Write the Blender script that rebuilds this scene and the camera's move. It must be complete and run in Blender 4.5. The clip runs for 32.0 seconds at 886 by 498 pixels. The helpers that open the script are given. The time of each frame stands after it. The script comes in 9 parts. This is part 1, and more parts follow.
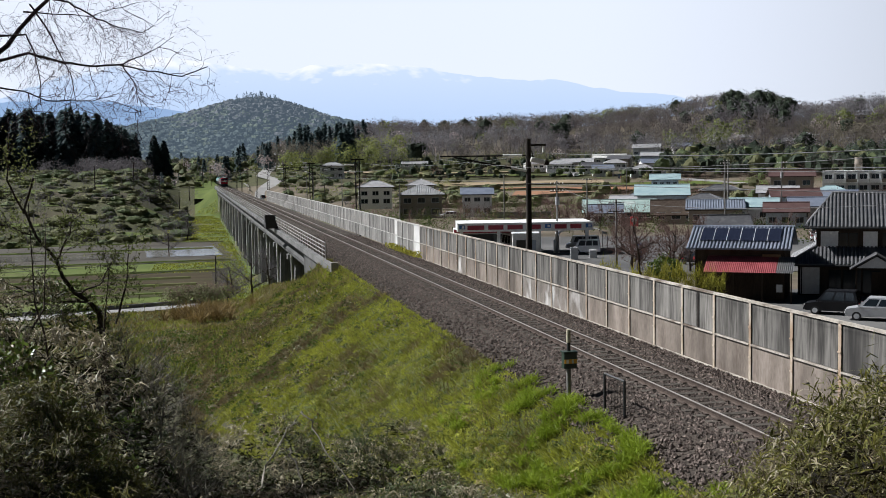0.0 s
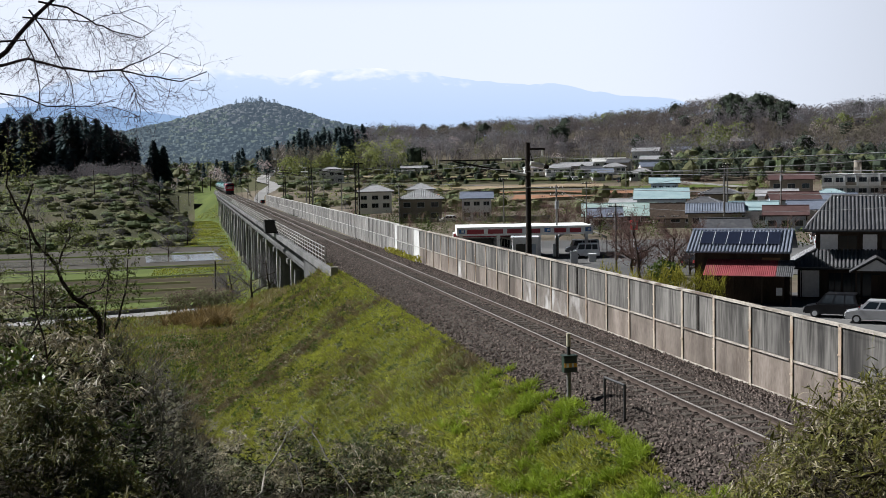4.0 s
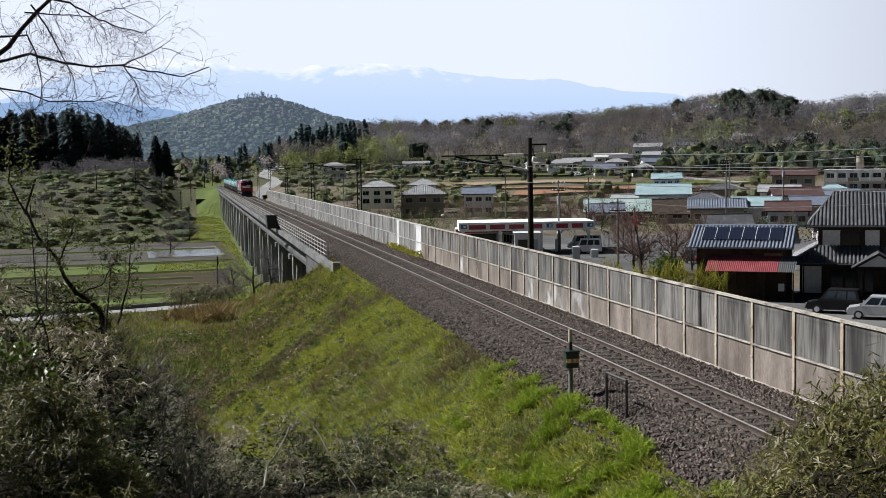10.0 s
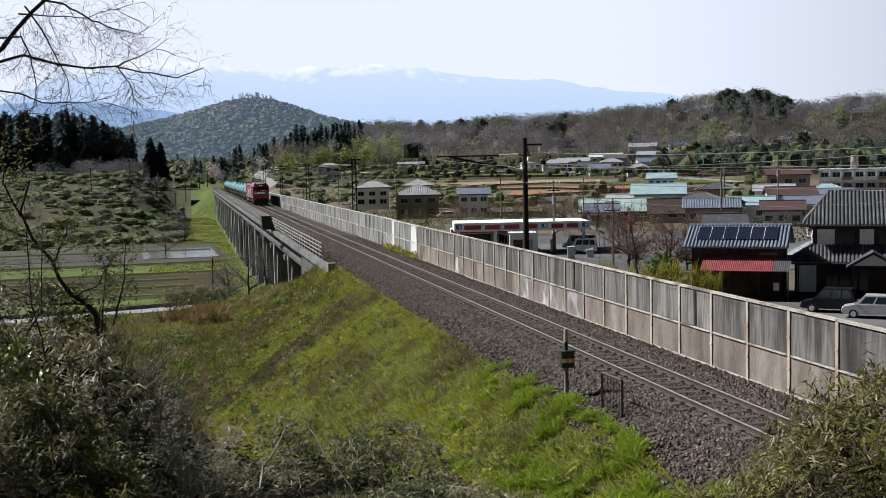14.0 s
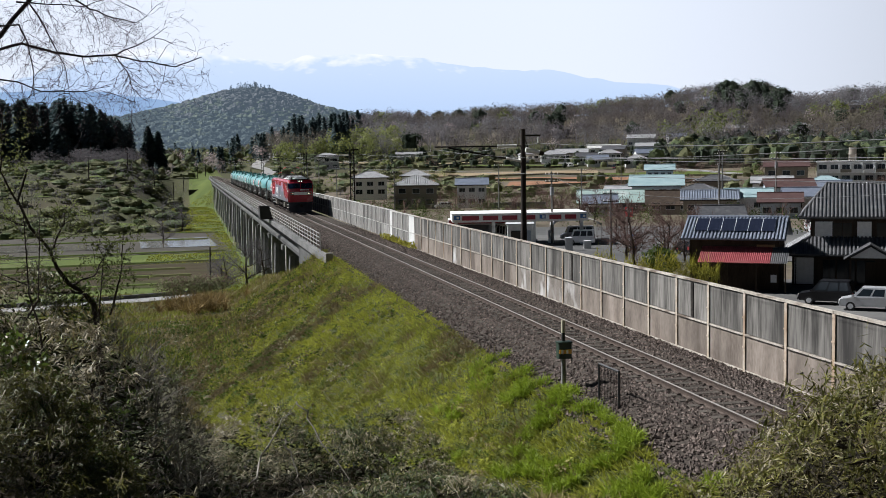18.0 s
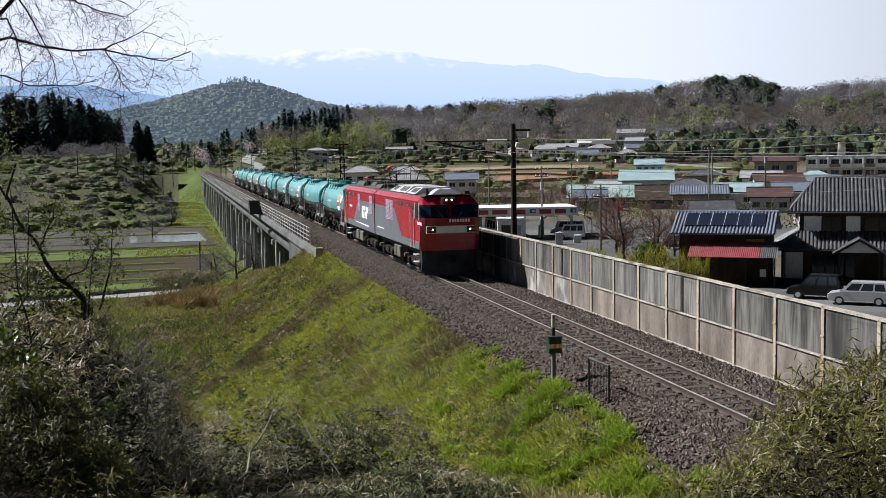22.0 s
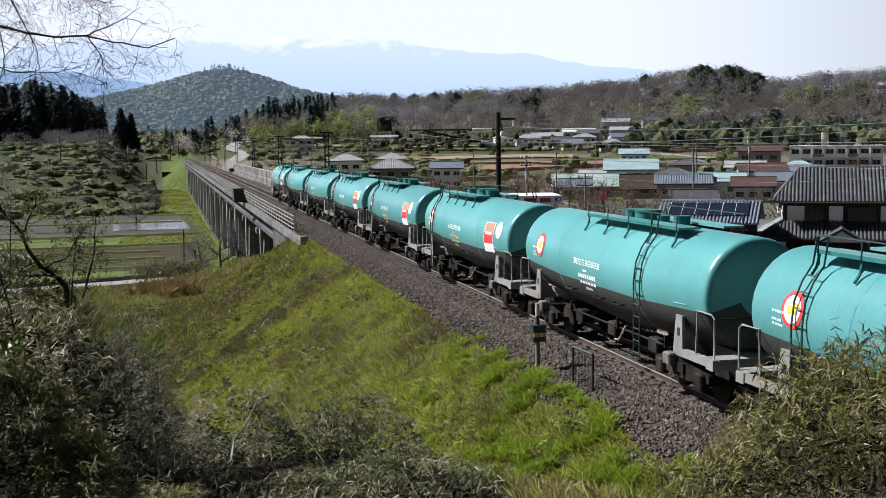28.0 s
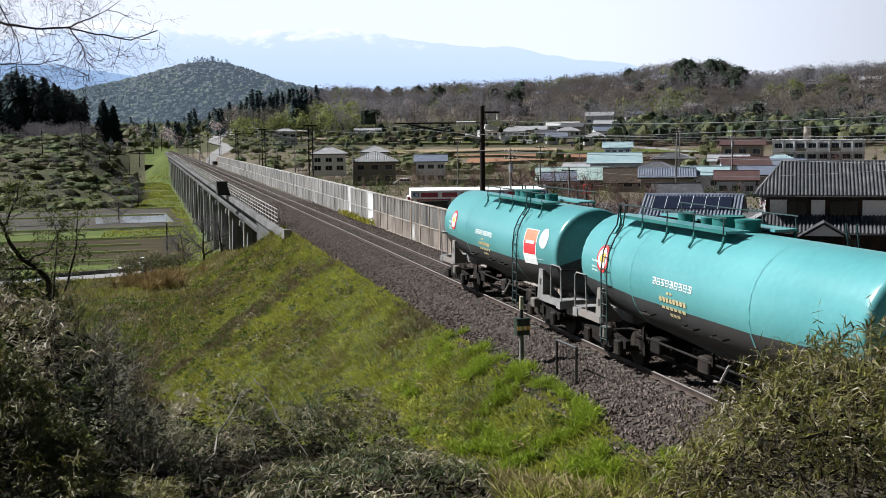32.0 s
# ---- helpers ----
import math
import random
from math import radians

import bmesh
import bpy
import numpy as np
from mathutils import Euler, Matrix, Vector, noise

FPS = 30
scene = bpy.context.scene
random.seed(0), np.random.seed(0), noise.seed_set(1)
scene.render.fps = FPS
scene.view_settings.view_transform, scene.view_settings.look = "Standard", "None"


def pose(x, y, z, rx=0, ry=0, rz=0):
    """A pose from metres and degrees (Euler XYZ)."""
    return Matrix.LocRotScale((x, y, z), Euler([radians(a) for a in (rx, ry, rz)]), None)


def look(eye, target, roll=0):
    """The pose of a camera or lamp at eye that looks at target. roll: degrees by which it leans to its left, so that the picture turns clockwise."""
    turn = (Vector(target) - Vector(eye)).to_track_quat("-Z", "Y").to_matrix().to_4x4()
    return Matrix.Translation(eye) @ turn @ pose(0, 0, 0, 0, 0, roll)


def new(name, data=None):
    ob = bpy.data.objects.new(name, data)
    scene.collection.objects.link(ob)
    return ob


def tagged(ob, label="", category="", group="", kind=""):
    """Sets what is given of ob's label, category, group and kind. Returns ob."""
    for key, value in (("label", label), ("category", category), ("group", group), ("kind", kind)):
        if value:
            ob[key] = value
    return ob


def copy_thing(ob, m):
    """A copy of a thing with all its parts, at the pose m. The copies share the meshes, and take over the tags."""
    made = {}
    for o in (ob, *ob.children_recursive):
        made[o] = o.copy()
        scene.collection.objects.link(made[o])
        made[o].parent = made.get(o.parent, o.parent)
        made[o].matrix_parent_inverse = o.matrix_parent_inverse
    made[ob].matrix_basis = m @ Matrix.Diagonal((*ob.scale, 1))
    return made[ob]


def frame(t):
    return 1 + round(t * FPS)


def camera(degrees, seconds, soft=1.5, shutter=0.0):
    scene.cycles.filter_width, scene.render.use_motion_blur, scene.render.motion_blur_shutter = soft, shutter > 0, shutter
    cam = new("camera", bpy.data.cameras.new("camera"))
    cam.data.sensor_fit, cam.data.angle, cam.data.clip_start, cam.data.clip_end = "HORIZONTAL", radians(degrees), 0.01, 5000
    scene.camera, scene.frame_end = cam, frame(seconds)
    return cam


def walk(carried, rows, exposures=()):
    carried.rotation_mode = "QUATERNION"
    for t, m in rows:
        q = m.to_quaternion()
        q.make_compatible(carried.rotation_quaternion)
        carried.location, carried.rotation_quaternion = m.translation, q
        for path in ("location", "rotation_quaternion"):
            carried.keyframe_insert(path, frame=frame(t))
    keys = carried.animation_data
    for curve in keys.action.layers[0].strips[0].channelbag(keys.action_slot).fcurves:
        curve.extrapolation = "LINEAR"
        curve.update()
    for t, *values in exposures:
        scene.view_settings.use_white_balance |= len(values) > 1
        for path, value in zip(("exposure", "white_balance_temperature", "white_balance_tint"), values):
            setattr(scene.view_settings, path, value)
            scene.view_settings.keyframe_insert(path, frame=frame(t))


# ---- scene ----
# ---------------- camera: stands on a hillside above the line and pans slightly ----------------
EYE = (0.0, 0.0, 5.645)
TRACK = 12.12        # x of the track's centre line; the line runs along y, rail tops at z = 0
cam = camera(43.96, 32.0, soft=0.8)


def aim(yaw, pitch, roll):
    return pose(EYE[0], EYE[1], EYE[2], 90 + pitch, 0, -yaw) @ pose(0, 0, 0, 0, 0, roll)


PATH = [(0,12.717,-4.133,-0.90),(0.5,12.730,-4.049,-0.88),(1,12.745,-3.966,-0.90),(1.5,12.741,-3.878,-0.96),(2,12.726,-3.787,-0.98),(2.5,12.715,-3.743,-1.05),(3,12.735,-3.764,-1.08),(3.5,12.745,-3.837,-1.06),(5.5,12.704,-4.077,-1.12),(6,12.720,-4.112,-1.10),(6.5,12.692,-4.167,-1.10),(7,12.672,-4.277,-1.06),(7.5,12.666,-4.333,-1.06),(8,12.668,-4.342,-1.06),(8.5,12.680,-4.301,-1.00),(9,12.675,-4.252,-1.00),(9.5,12.646,-4.195,-1.03),(10,12.630,-4.150,-1.03),(10.5,12.661,-4.117,-1.00),(11,12.709,-4.084,-0.98),(11.5,12.737,-4.065,-0.97),(12,12.756,-4.072,-1.04),(12.5,12.805,-4.115,-1.10),(13,12.870,-4.125,-1.14),(13.5,12.895,-4.127,-1.17),(14,12.878,-4.135,-1.20),(14.5,12.872,-4.150,-1.16),(16.5,12.950,-4.556,-0.97),(17,12.958,-4.625,-1.00),(17.5,12.970,-4.636,-1.00),(18,12.985,-4.630,-0.94),(18.5,12.998,-4.599,-0.89),(19,13.033,-4.565,-0.84),(19.5,13.090,-4.567,-0.81),(20,13.180,-4.600,-0.77),(20.5,13.255,-4.656,-0.73),(21,13.310,-4.727,-0.75),(21.5,13.387,-4.815,-0.83),(22,13.495,-4.915,-0.93),(22.5,13.625,-4.990,-0.95),(23,13.705,-5.070,-0.92),(23.5,13.775,-5.125,-0.89),(24,13.862,-5.167,-0.89),(24.5,13.970,-5.212,-0.89),(25,14.042,-5.215,-0.88),(25.5,14.079,-5.210,-0.84),(27.5,14.210,-5.427,-0.71),(28,14.290,-5.520,-0.71),(28.5,14.395,-5.595,-0.68),(29,14.455,-5.660,-0.64),(29.5,14.545,-5.712,-0.61),(30,14.658,-5.752,-0.54),(30.5,14.778,-5.778,-0.55),(31,14.885,-5.795,-0.59),(31.5,14.995,-5.820,-0.61),(32,15.126,-5.874,-0.59)]
walk(cam, [(t, aim(a, b, c)) for t, a, b, c in PATH], [(0.0, 0.78, 6250, 10), (20.0, 0.78, 6250, 10), (24.0, 0.92, 6250, 10), (32.0, 0.92, 6250, 10)])

# ---------------- light: sun high on the west side of the line, pale hazy sky ----------------
SUN_EL, SUN_AZ = 43.0, -54.0          # degrees; azimuth from +y towards +x
world = bpy.data.worlds.new("sky")
scene.world = world
world.use_nodes = True
wn = world.node_tree.nodes
wl = world.node_tree.links
sky = wn.new("ShaderNodeTexSky")
sky.sky_type, sky.sun_disc = "NISHITA", False
sky.sun_elevation, sky.sun_rotation = radians(SUN_EL), radians(SUN_AZ)
sky.air_density, sky.dust_density, sky.ozone_density, sky.altitude = 1.0, 0.9, 1.0, 200
haze = wn.new("ShaderNodeMix")          # haze whitens the lower sky
haze.data_type = "RGBA"
haze.inputs[7].default_value = (10.3, 10.9, 12.2, 1)
wtc = wn.new("ShaderNodeTexCoord")
wsp = wn.new("ShaderNodeSeparateXYZ")
wl.new(wtc.outputs["Generated"], wsp.inputs[0])
wmr = wn.new("ShaderNodeMapRange")       # haze is thick along the horizon and thins out overhead
wmr.interpolation_type = "SMOOTHSTEP"
wmr.inputs[1].default_value, wmr.inputs[2].default_value, wmr.inputs[3].default_value, wmr.inputs[4].default_value = 0.145, 0.22, 0.97, 0.0
wl.new(wsp.outputs[2], wmr.inputs[0])
wl.new(wmr.outputs[0], haze.inputs[0])
clear = wn.new("ShaderNodeHueSaturation")     # a dry, deep sky overhead
clear.inputs["Value"].default_value, clear.inputs["Saturation"].default_value = 0.21, 1.4
wl.new(sky.outputs[0], clear.inputs["Color"])
wl.new(clear.outputs[0], haze.inputs[6])
wdp = wn.new("ShaderNodeVectorMath")         # the haze scatters forward: bright towards the sun, dim away from it
wdp.operation = "DOT_PRODUCT"
wdp.inputs[1].default_value = (math.sin(radians(SUN_AZ)), math.cos(radians(SUN_AZ)), 0)
wl.new(wtc.outputs["Generated"], wdp.inputs[0])
wfs = wn.new("ShaderNodeMapRange")
wfs.interpolation_type = "SMOOTHSTEP"
wfs.inputs[1].default_value, wfs.inputs[2].default_value, wfs.inputs[3].default_value, wfs.inputs[4].default_value = -0.60, 0.30, 0.03, 1.0
wl.new(wdp.outputs["Value"], wfs.inputs[0])
wvm = wn.new("ShaderNodeVectorMath")
wvm.operation = "SCALE"
wl.new(haze.outputs[2], wvm.inputs[0])
wl.new(wfs.outputs[0], wvm.inputs["Scale"])
wl.new(wvm.outputs[0], wn["Background"].inputs[0])
wn["Background"].inputs[1].default_value = 0.05
sun = new("sun", bpy.data.lights.new("sun", "SUN"))
sun.data.energy, sun.data.angle, sun.data.color = 5.0, radians(0.6), (1.0, 0.985, 0.965)
sd = Vector((math.sin(radians(SUN_AZ)) * math.cos(radians(SUN_EL)), math.cos(radians(SUN_AZ)) * math.cos(radians(SUN_EL)), math.sin(radians(SUN_EL))))
sun.matrix_world = look(tuple(sd * 300), (0, 0, 0))


# ---------------- materials ----------------
def material(name, a, b, scale=4.0, rough=0.8, bump=0.15, metal=0.0, fine=40.0, fine_mix=0.35, vary=0.0, spec=0.12, c=None, island=0.0, stretch=(1, 1, 1), trans=0.0, shuffle=False):
    """Two colours mixed by coarse and fine noise, with bump; a third colour for stains."""
    m = bpy.data.materials.new(name)
    m.use_nodes = True
    nt = m.node_tree
    n, l = nt.nodes, nt.links
    bs = n["Principled BSDF"]
    tc = n.new("ShaderNodeTexCoord")
    mp = n.new("ShaderNodeMapping")
    mp.inputs["Scale"].default_value = stretch
    l.new(tc.outputs["Object"], mp.inputs[0])
    if shuffle:                       # every piece shows another part of the pattern
        sh = n.new("ShaderNodeMath")
        sh.operation = "MULTIPLY"
        sh.inputs[1].default_value = 91.0
        l.new(n.new("ShaderNodeObjectInfo").outputs["Random"], sh.inputs[0])
        l.new(sh.outputs[0], mp.inputs["Location"])
    big = n.new("ShaderNodeTexNoise")
    big.inputs["Scale"].default_value, big.inputs["Detail"].default_value = scale, 5
    small = n.new("ShaderNodeTexNoise")
    small.inputs["Scale"].default_value, small.inputs["Detail"].default_value = fine, 3
    l.new(mp.outputs[0], big.inputs["Vector"])
    l.new(mp.outputs[0], small.inputs["Vector"])
    mixf = n.new("ShaderNodeMix")
    mixf.inputs[0].default_value = fine_mix
    l.new(big.outputs[0], mixf.inputs[2])
    l.new(small.outputs[0], mixf.inputs[3])
    ramp = n.new("ShaderNodeValToRGB")
    e = ramp.color_ramp.elements
    e[0].position, e[0].color = 0.36, (*a, 1)
    e[1].position, e[1].color = 0.64, (*b, 1)
    l.new(mixf.outputs[0], ramp.inputs[0])
    out = ramp.outputs[0]
    if c:
        st = n.new("ShaderNodeTexNoise")
        st.inputs["Scale"].default_value, st.inputs["Detail"].default_value = scale * 0.37, 6
        l.new(mp.outputs[0], st.inputs["Vector"])
        rr = n.new("ShaderNodeMapRange")
        rr.inputs[1].default_value, rr.inputs[2].default_value = 0.52, 0.68
        l.new(st.outputs[0], rr.inputs[0])
        mx = n.new("ShaderNodeMix")
        mx.data_type = "RGBA"
        l.new(rr.outputs[0], mx.inputs[0])
        l.new(out, mx.inputs[6])
        mx.inputs[7].default_value = (*c, 1)
        out = mx.outputs[2]
    if vary or island:
        hs = n.new("ShaderNodeHueSaturation")
        if island:
            src = n.new("ShaderNodeNewGeometry").outputs["Random Per Island"]
        else:
            src = n.new("ShaderNodeObjectInfo").outputs["Random"]
        mr = n.new("ShaderNodeMapRange")
        k = vary or island
        mr.inputs[3].default_value, mr.inputs[4].default_value = 1 - k, 1 + k
        l.new(src, mr.inputs[0])
        l.new(mr.outputs[0], hs.inputs["Value"])
        l.new(out, hs.inputs["Color"])
        out = hs.outputs[0]
    l.new(out, bs.inputs["Base Color"])
    bs.inputs["Roughness"].default_value = rough
    bs.inputs["Metallic"].default_value = metal
    bs.inputs["Specular IOR Level"].default_value = spec
    if trans:
        bs.inputs["Transmission Weight"].default_value = 0.0
        tl = n.new("ShaderNodeBsdfTranslucent")
        l.new(out, tl.inputs[0])
        ms = n.new("ShaderNodeMixShader")
        ms.inputs[0].default_value = trans
        l.new(bs.outputs[0], ms.inputs[1])
        l.new(tl.outputs[0], ms.inputs[2])
        l.new(ms.outputs[0], n["Material Output"].inputs[0])
    if bump:
        bp = n.new("ShaderNodeBump")
        bp.inputs["Strength"].default_value = bump
        bp.inputs["Distance"].default_value = 0.05
        l.new(mixf.outputs[0], bp.inputs["Height"])
        l.new(bp.outputs[0], bs.inputs["Normal"])
    return m


def plain(name, a, rough=0.5, metal=0.0, spec=0.5, glow=0.0):
    m = material(name, tuple(v * 0.88 for v in a), tuple(min(1, v * 1.08) for v in a), 3.0, rough, 0.03, metal, 25, 0.4, spec=spec)
    if glow:
        bs = m.node_tree.nodes["Principled BSDF"]
        bs.inputs["Emission Color"].default_value = (*a, 1)
        bs.inputs["Emission Strength"].default_value = glow
    return m


def glass(name, a, rough=0.08):
    return plain(name, a, rough, 0.0, 0.45)


M = {}
M["grass"] = material("grass_ground", (0.030, 0.036, 0.009), (0.060, 0.066, 0.017), 0.6, 0.9, 0.6, fine=14, fine_mix=0.55, c=(0.055, 0.047, 0.024))
M["scrub"] = material("scrub_ground", (0.032, 0.035, 0.015), (0.066, 0.067, 0.030), 0.09, 0.95, 0.6, fine=1.6, fine_mix=0.5, c=(0.066, 0.056, 0.034))
M["mud"] = material("paddy_mud", (0.036, 0.030, 0.019), (0.066, 0.055, 0.036), 0.12, 0.97, 0.4, spec=0.03, fine=1.5, stretch=(1, 3, 1), c=(0.050, 0.054, 0.024))
M["meadow"] = material("meadow", (0.050, 0.072, 0.014), (0.095, 0.122, 0.027), 0.15, 0.9, 0.4, fine=2, c=(0.088, 0.082, 0.036))
M["village"] = material("village_ground", (0.075, 0.062, 0.045), (0.15, 0.125, 0.092), 0.06, 0.9, 0.2, fine=0.7, c=(0.070, 0.072, 0.032))
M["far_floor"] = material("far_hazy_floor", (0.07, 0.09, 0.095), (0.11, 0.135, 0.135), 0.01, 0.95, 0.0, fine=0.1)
M["forest_floor"] = material("forest_floor", (0.0507, 0.0428, 0.0292), (0.112, 0.096, 0.0675), 0.02, 0.95, 0.5, fine=0.3)
# leaf litter, coloured near black for the shade under the thicket as well
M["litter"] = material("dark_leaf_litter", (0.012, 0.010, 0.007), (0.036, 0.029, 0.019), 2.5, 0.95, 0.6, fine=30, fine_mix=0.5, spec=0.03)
M["soil"] = material("tilled_soil", (0.19, 0.095, 0.055), (0.29, 0.16, 0.095), 0.08, 0.95, 0.3, fine=0.9, stretch=(1, 4, 1))
M["straw"] = material("dry_terrace", (0.19, 0.145, 0.09), (0.28, 0.22, 0.145), 0.06, 0.95, 0.3, fine=0.6, c=(0.10, 0.105, 0.038))
M["ballast"] = material("ballast_bed", (0.027, 0.0225, 0.0189), (0.0765, 0.063, 0.0522), 1.3, 0.95, 0.9, fine=16, fine_mix=0.75)
M["stone"] = material("ballast_stone", (0.048, 0.038, 0.033), (0.155, 0.124, 0.108), 9, 0.9, 0.3, fine=50, island=0.6)
M["rail_side"] = material("rusty_rail", (0.055, 0.042, 0.036), (0.105, 0.082, 0.068), 6, 0.7, 0.3, 0.3, fine=60)
M["rail_top"] = material("polished_rail_head", (0.27, 0.25, 0.23), (0.38, 0.355, 0.33), 3, 0.40, 0.02, 0.3, fine=60)
M["sleeper"] = material("sleeper", (0.04, 0.035, 0.03), (0.09, 0.078, 0.066), 3, 0.9, 0.4, fine=30, vary=0.25)
M["concrete"] = material("weathered_concrete", (0.166, 0.156, 0.141), (0.281, 0.266, 0.239), 0.6, 0.9, 0.25, fine=14, c=(0.156, 0.146, 0.13), stretch=(1, 1, 0.35))
M["pier"] = material("bridge_concrete", (0.0979, 0.0979, 0.0958), (0.173, 0.171, 0.165), 0.25, 0.9, 0.2, fine=6, c=(0.0576, 0.0576, 0.0564), stretch=(1, 1, 0.3))
# stained like the piers, with the shade below the deck put into the colour
M["girder"] = material("shaded_stained_girder", (0.056, 0.056, 0.056), (0.101, 0.1, 0.0976), 0.25, 0.9, 0.2, fine=6, c=(0.0392, 0.0392, 0.0381))
M["panel_up"] = material("stained_concrete_panel", (0.050, 0.047, 0.043), (0.215, 0.203, 0.186), 1.9, 0.9, 0.2, fine=9, fine_mix=0.42, c=(0.040, 0.038, 0.036), stretch=(0.5, 1.5, 0.16), vary=0.22, shuffle=True)
M["panel_low"] = material("pinkish_concrete_panel", (0.122, 0.100, 0.083), (0.235, 0.200, 0.170), 1.3, 0.9, 0.2, fine=11, fine_mix=0.35, c=(0.085, 0.071, 0.060), stretch=(0.5, 1.2, 0.45), vary=0.15, shuffle=True)
M["post"] = material("rusty_cream_steel", (0.29, 0.235, 0.178), (0.43, 0.37, 0.30), 2.2, 0.7, 0.15, fine=14, fine_mix=0.5, c=(0.27, 0.19, 0.13), stretch=(1, 1, 0.8), vary=0.12, shuffle=True)
M["cap"] = material("chipped_cream_cap", (0.25, 0.225, 0.19), (0.43, 0.395, 0.345), 3.0, 0.8, 0.2, fine=16, fine_mix=0.5, c=(0.13, 0.105, 0.085), vary=0.12, shuffle=True)
M["panel_lime"] = material("lime_streaked_panel", (0.115, 0.100, 0.086), (0.21, 0.187, 0.165), 1.3, 0.9, 0.2, fine=11, fine_mix=0.35, c=(0.46, 0.45, 0.43), stretch=(0.5, 2.2, 1.2), shuffle=True)
M["panel_far"] = material("pale_weathered_panel", (0.125, 0.12, 0.112), (0.255, 0.247, 0.232), 1.5, 0.9, 0.15, fine=9, fine_mix=0.4, c=(0.085, 0.08, 0.076), stretch=(0.5, 1.4, 0.16), vary=0.18, shuffle=True)
M["post_far"] = material("pale_grey_steel", (0.351, 0.336, 0.312), (0.468, 0.454, 0.429), 2, 0.7, 0.1, fine=20, vary=0.1)
M["white_panel"] = material("pale_new_concrete", (0.45, 0.445, 0.43), (0.58, 0.575, 0.555), 0.8, 0.85, 0.1, fine=12)
M["steel"] = material("dull_steel", (0.30, 0.29, 0.28), (0.45, 0.44, 0.42), 2, 0.5, 0.1, 0.6, fine=30)
M["roof_black"] = material("black_strip", (0.012, 0.011, 0.010), (0.04, 0.034, 0.03), 4, 0.9, 0.2, fine=20)
M["black"] = plain("black_paint", (0.015, 0.015, 0.016), 0.6)
# grimy steel, coloured darker still for the shade beneath the train
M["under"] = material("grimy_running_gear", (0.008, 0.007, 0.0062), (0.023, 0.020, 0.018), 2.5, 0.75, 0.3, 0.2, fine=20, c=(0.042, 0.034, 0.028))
M["red"] = material("red_loco_paint", (0.27, 0.0075, 0.020), (0.33, 0.0123, 0.027), 0.8, 0.27, 0.0, fine=9, spec=0.6, c=(0.27, 0.018, 0.024))
M["grey_body"] = material("grey_loco_paint", (0.098, 0.103, 0.118), (0.125, 0.131, 0.148), 0.8, 0.42, 0.02, fine=9, spec=0.5)
M["white"] = plain("white_paint", (0.78, 0.78, 0.77), 0.5)
M["silver"] = plain("pale_grey_paint", (0.55, 0.56, 0.57), 0.45)
M["teal"] = material("teal_tank_paint", (0.070, 0.235, 0.240), (0.098, 0.290, 0.295), 0.35, 0.30, 0.0, fine=7, spec=0.5, vary=0.10)
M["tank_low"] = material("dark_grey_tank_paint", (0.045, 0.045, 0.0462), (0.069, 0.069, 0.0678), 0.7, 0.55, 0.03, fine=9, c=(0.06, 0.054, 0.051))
M["frame_grey"] = material("grey_wagon_frame", (0.171, 0.168, 0.162), (0.27, 0.266, 0.257), 1.5, 0.65, 0.08, fine=14, c=(0.216, 0.189, 0.167))
M["glass"] = glass("dark_glass", (0.014, 0.020, 0.025))
M["bark"] = material("bark", (0.03, 0.024, 0.02), (0.075, 0.06, 0.05), 9, 0.95, 0.6, fine=60)
M["twig"] = material("grey_twigs", (0.055, 0.047, 0.042), (0.11, 0.095, 0.085), 3, 0.95, 0.0, island=0.3)


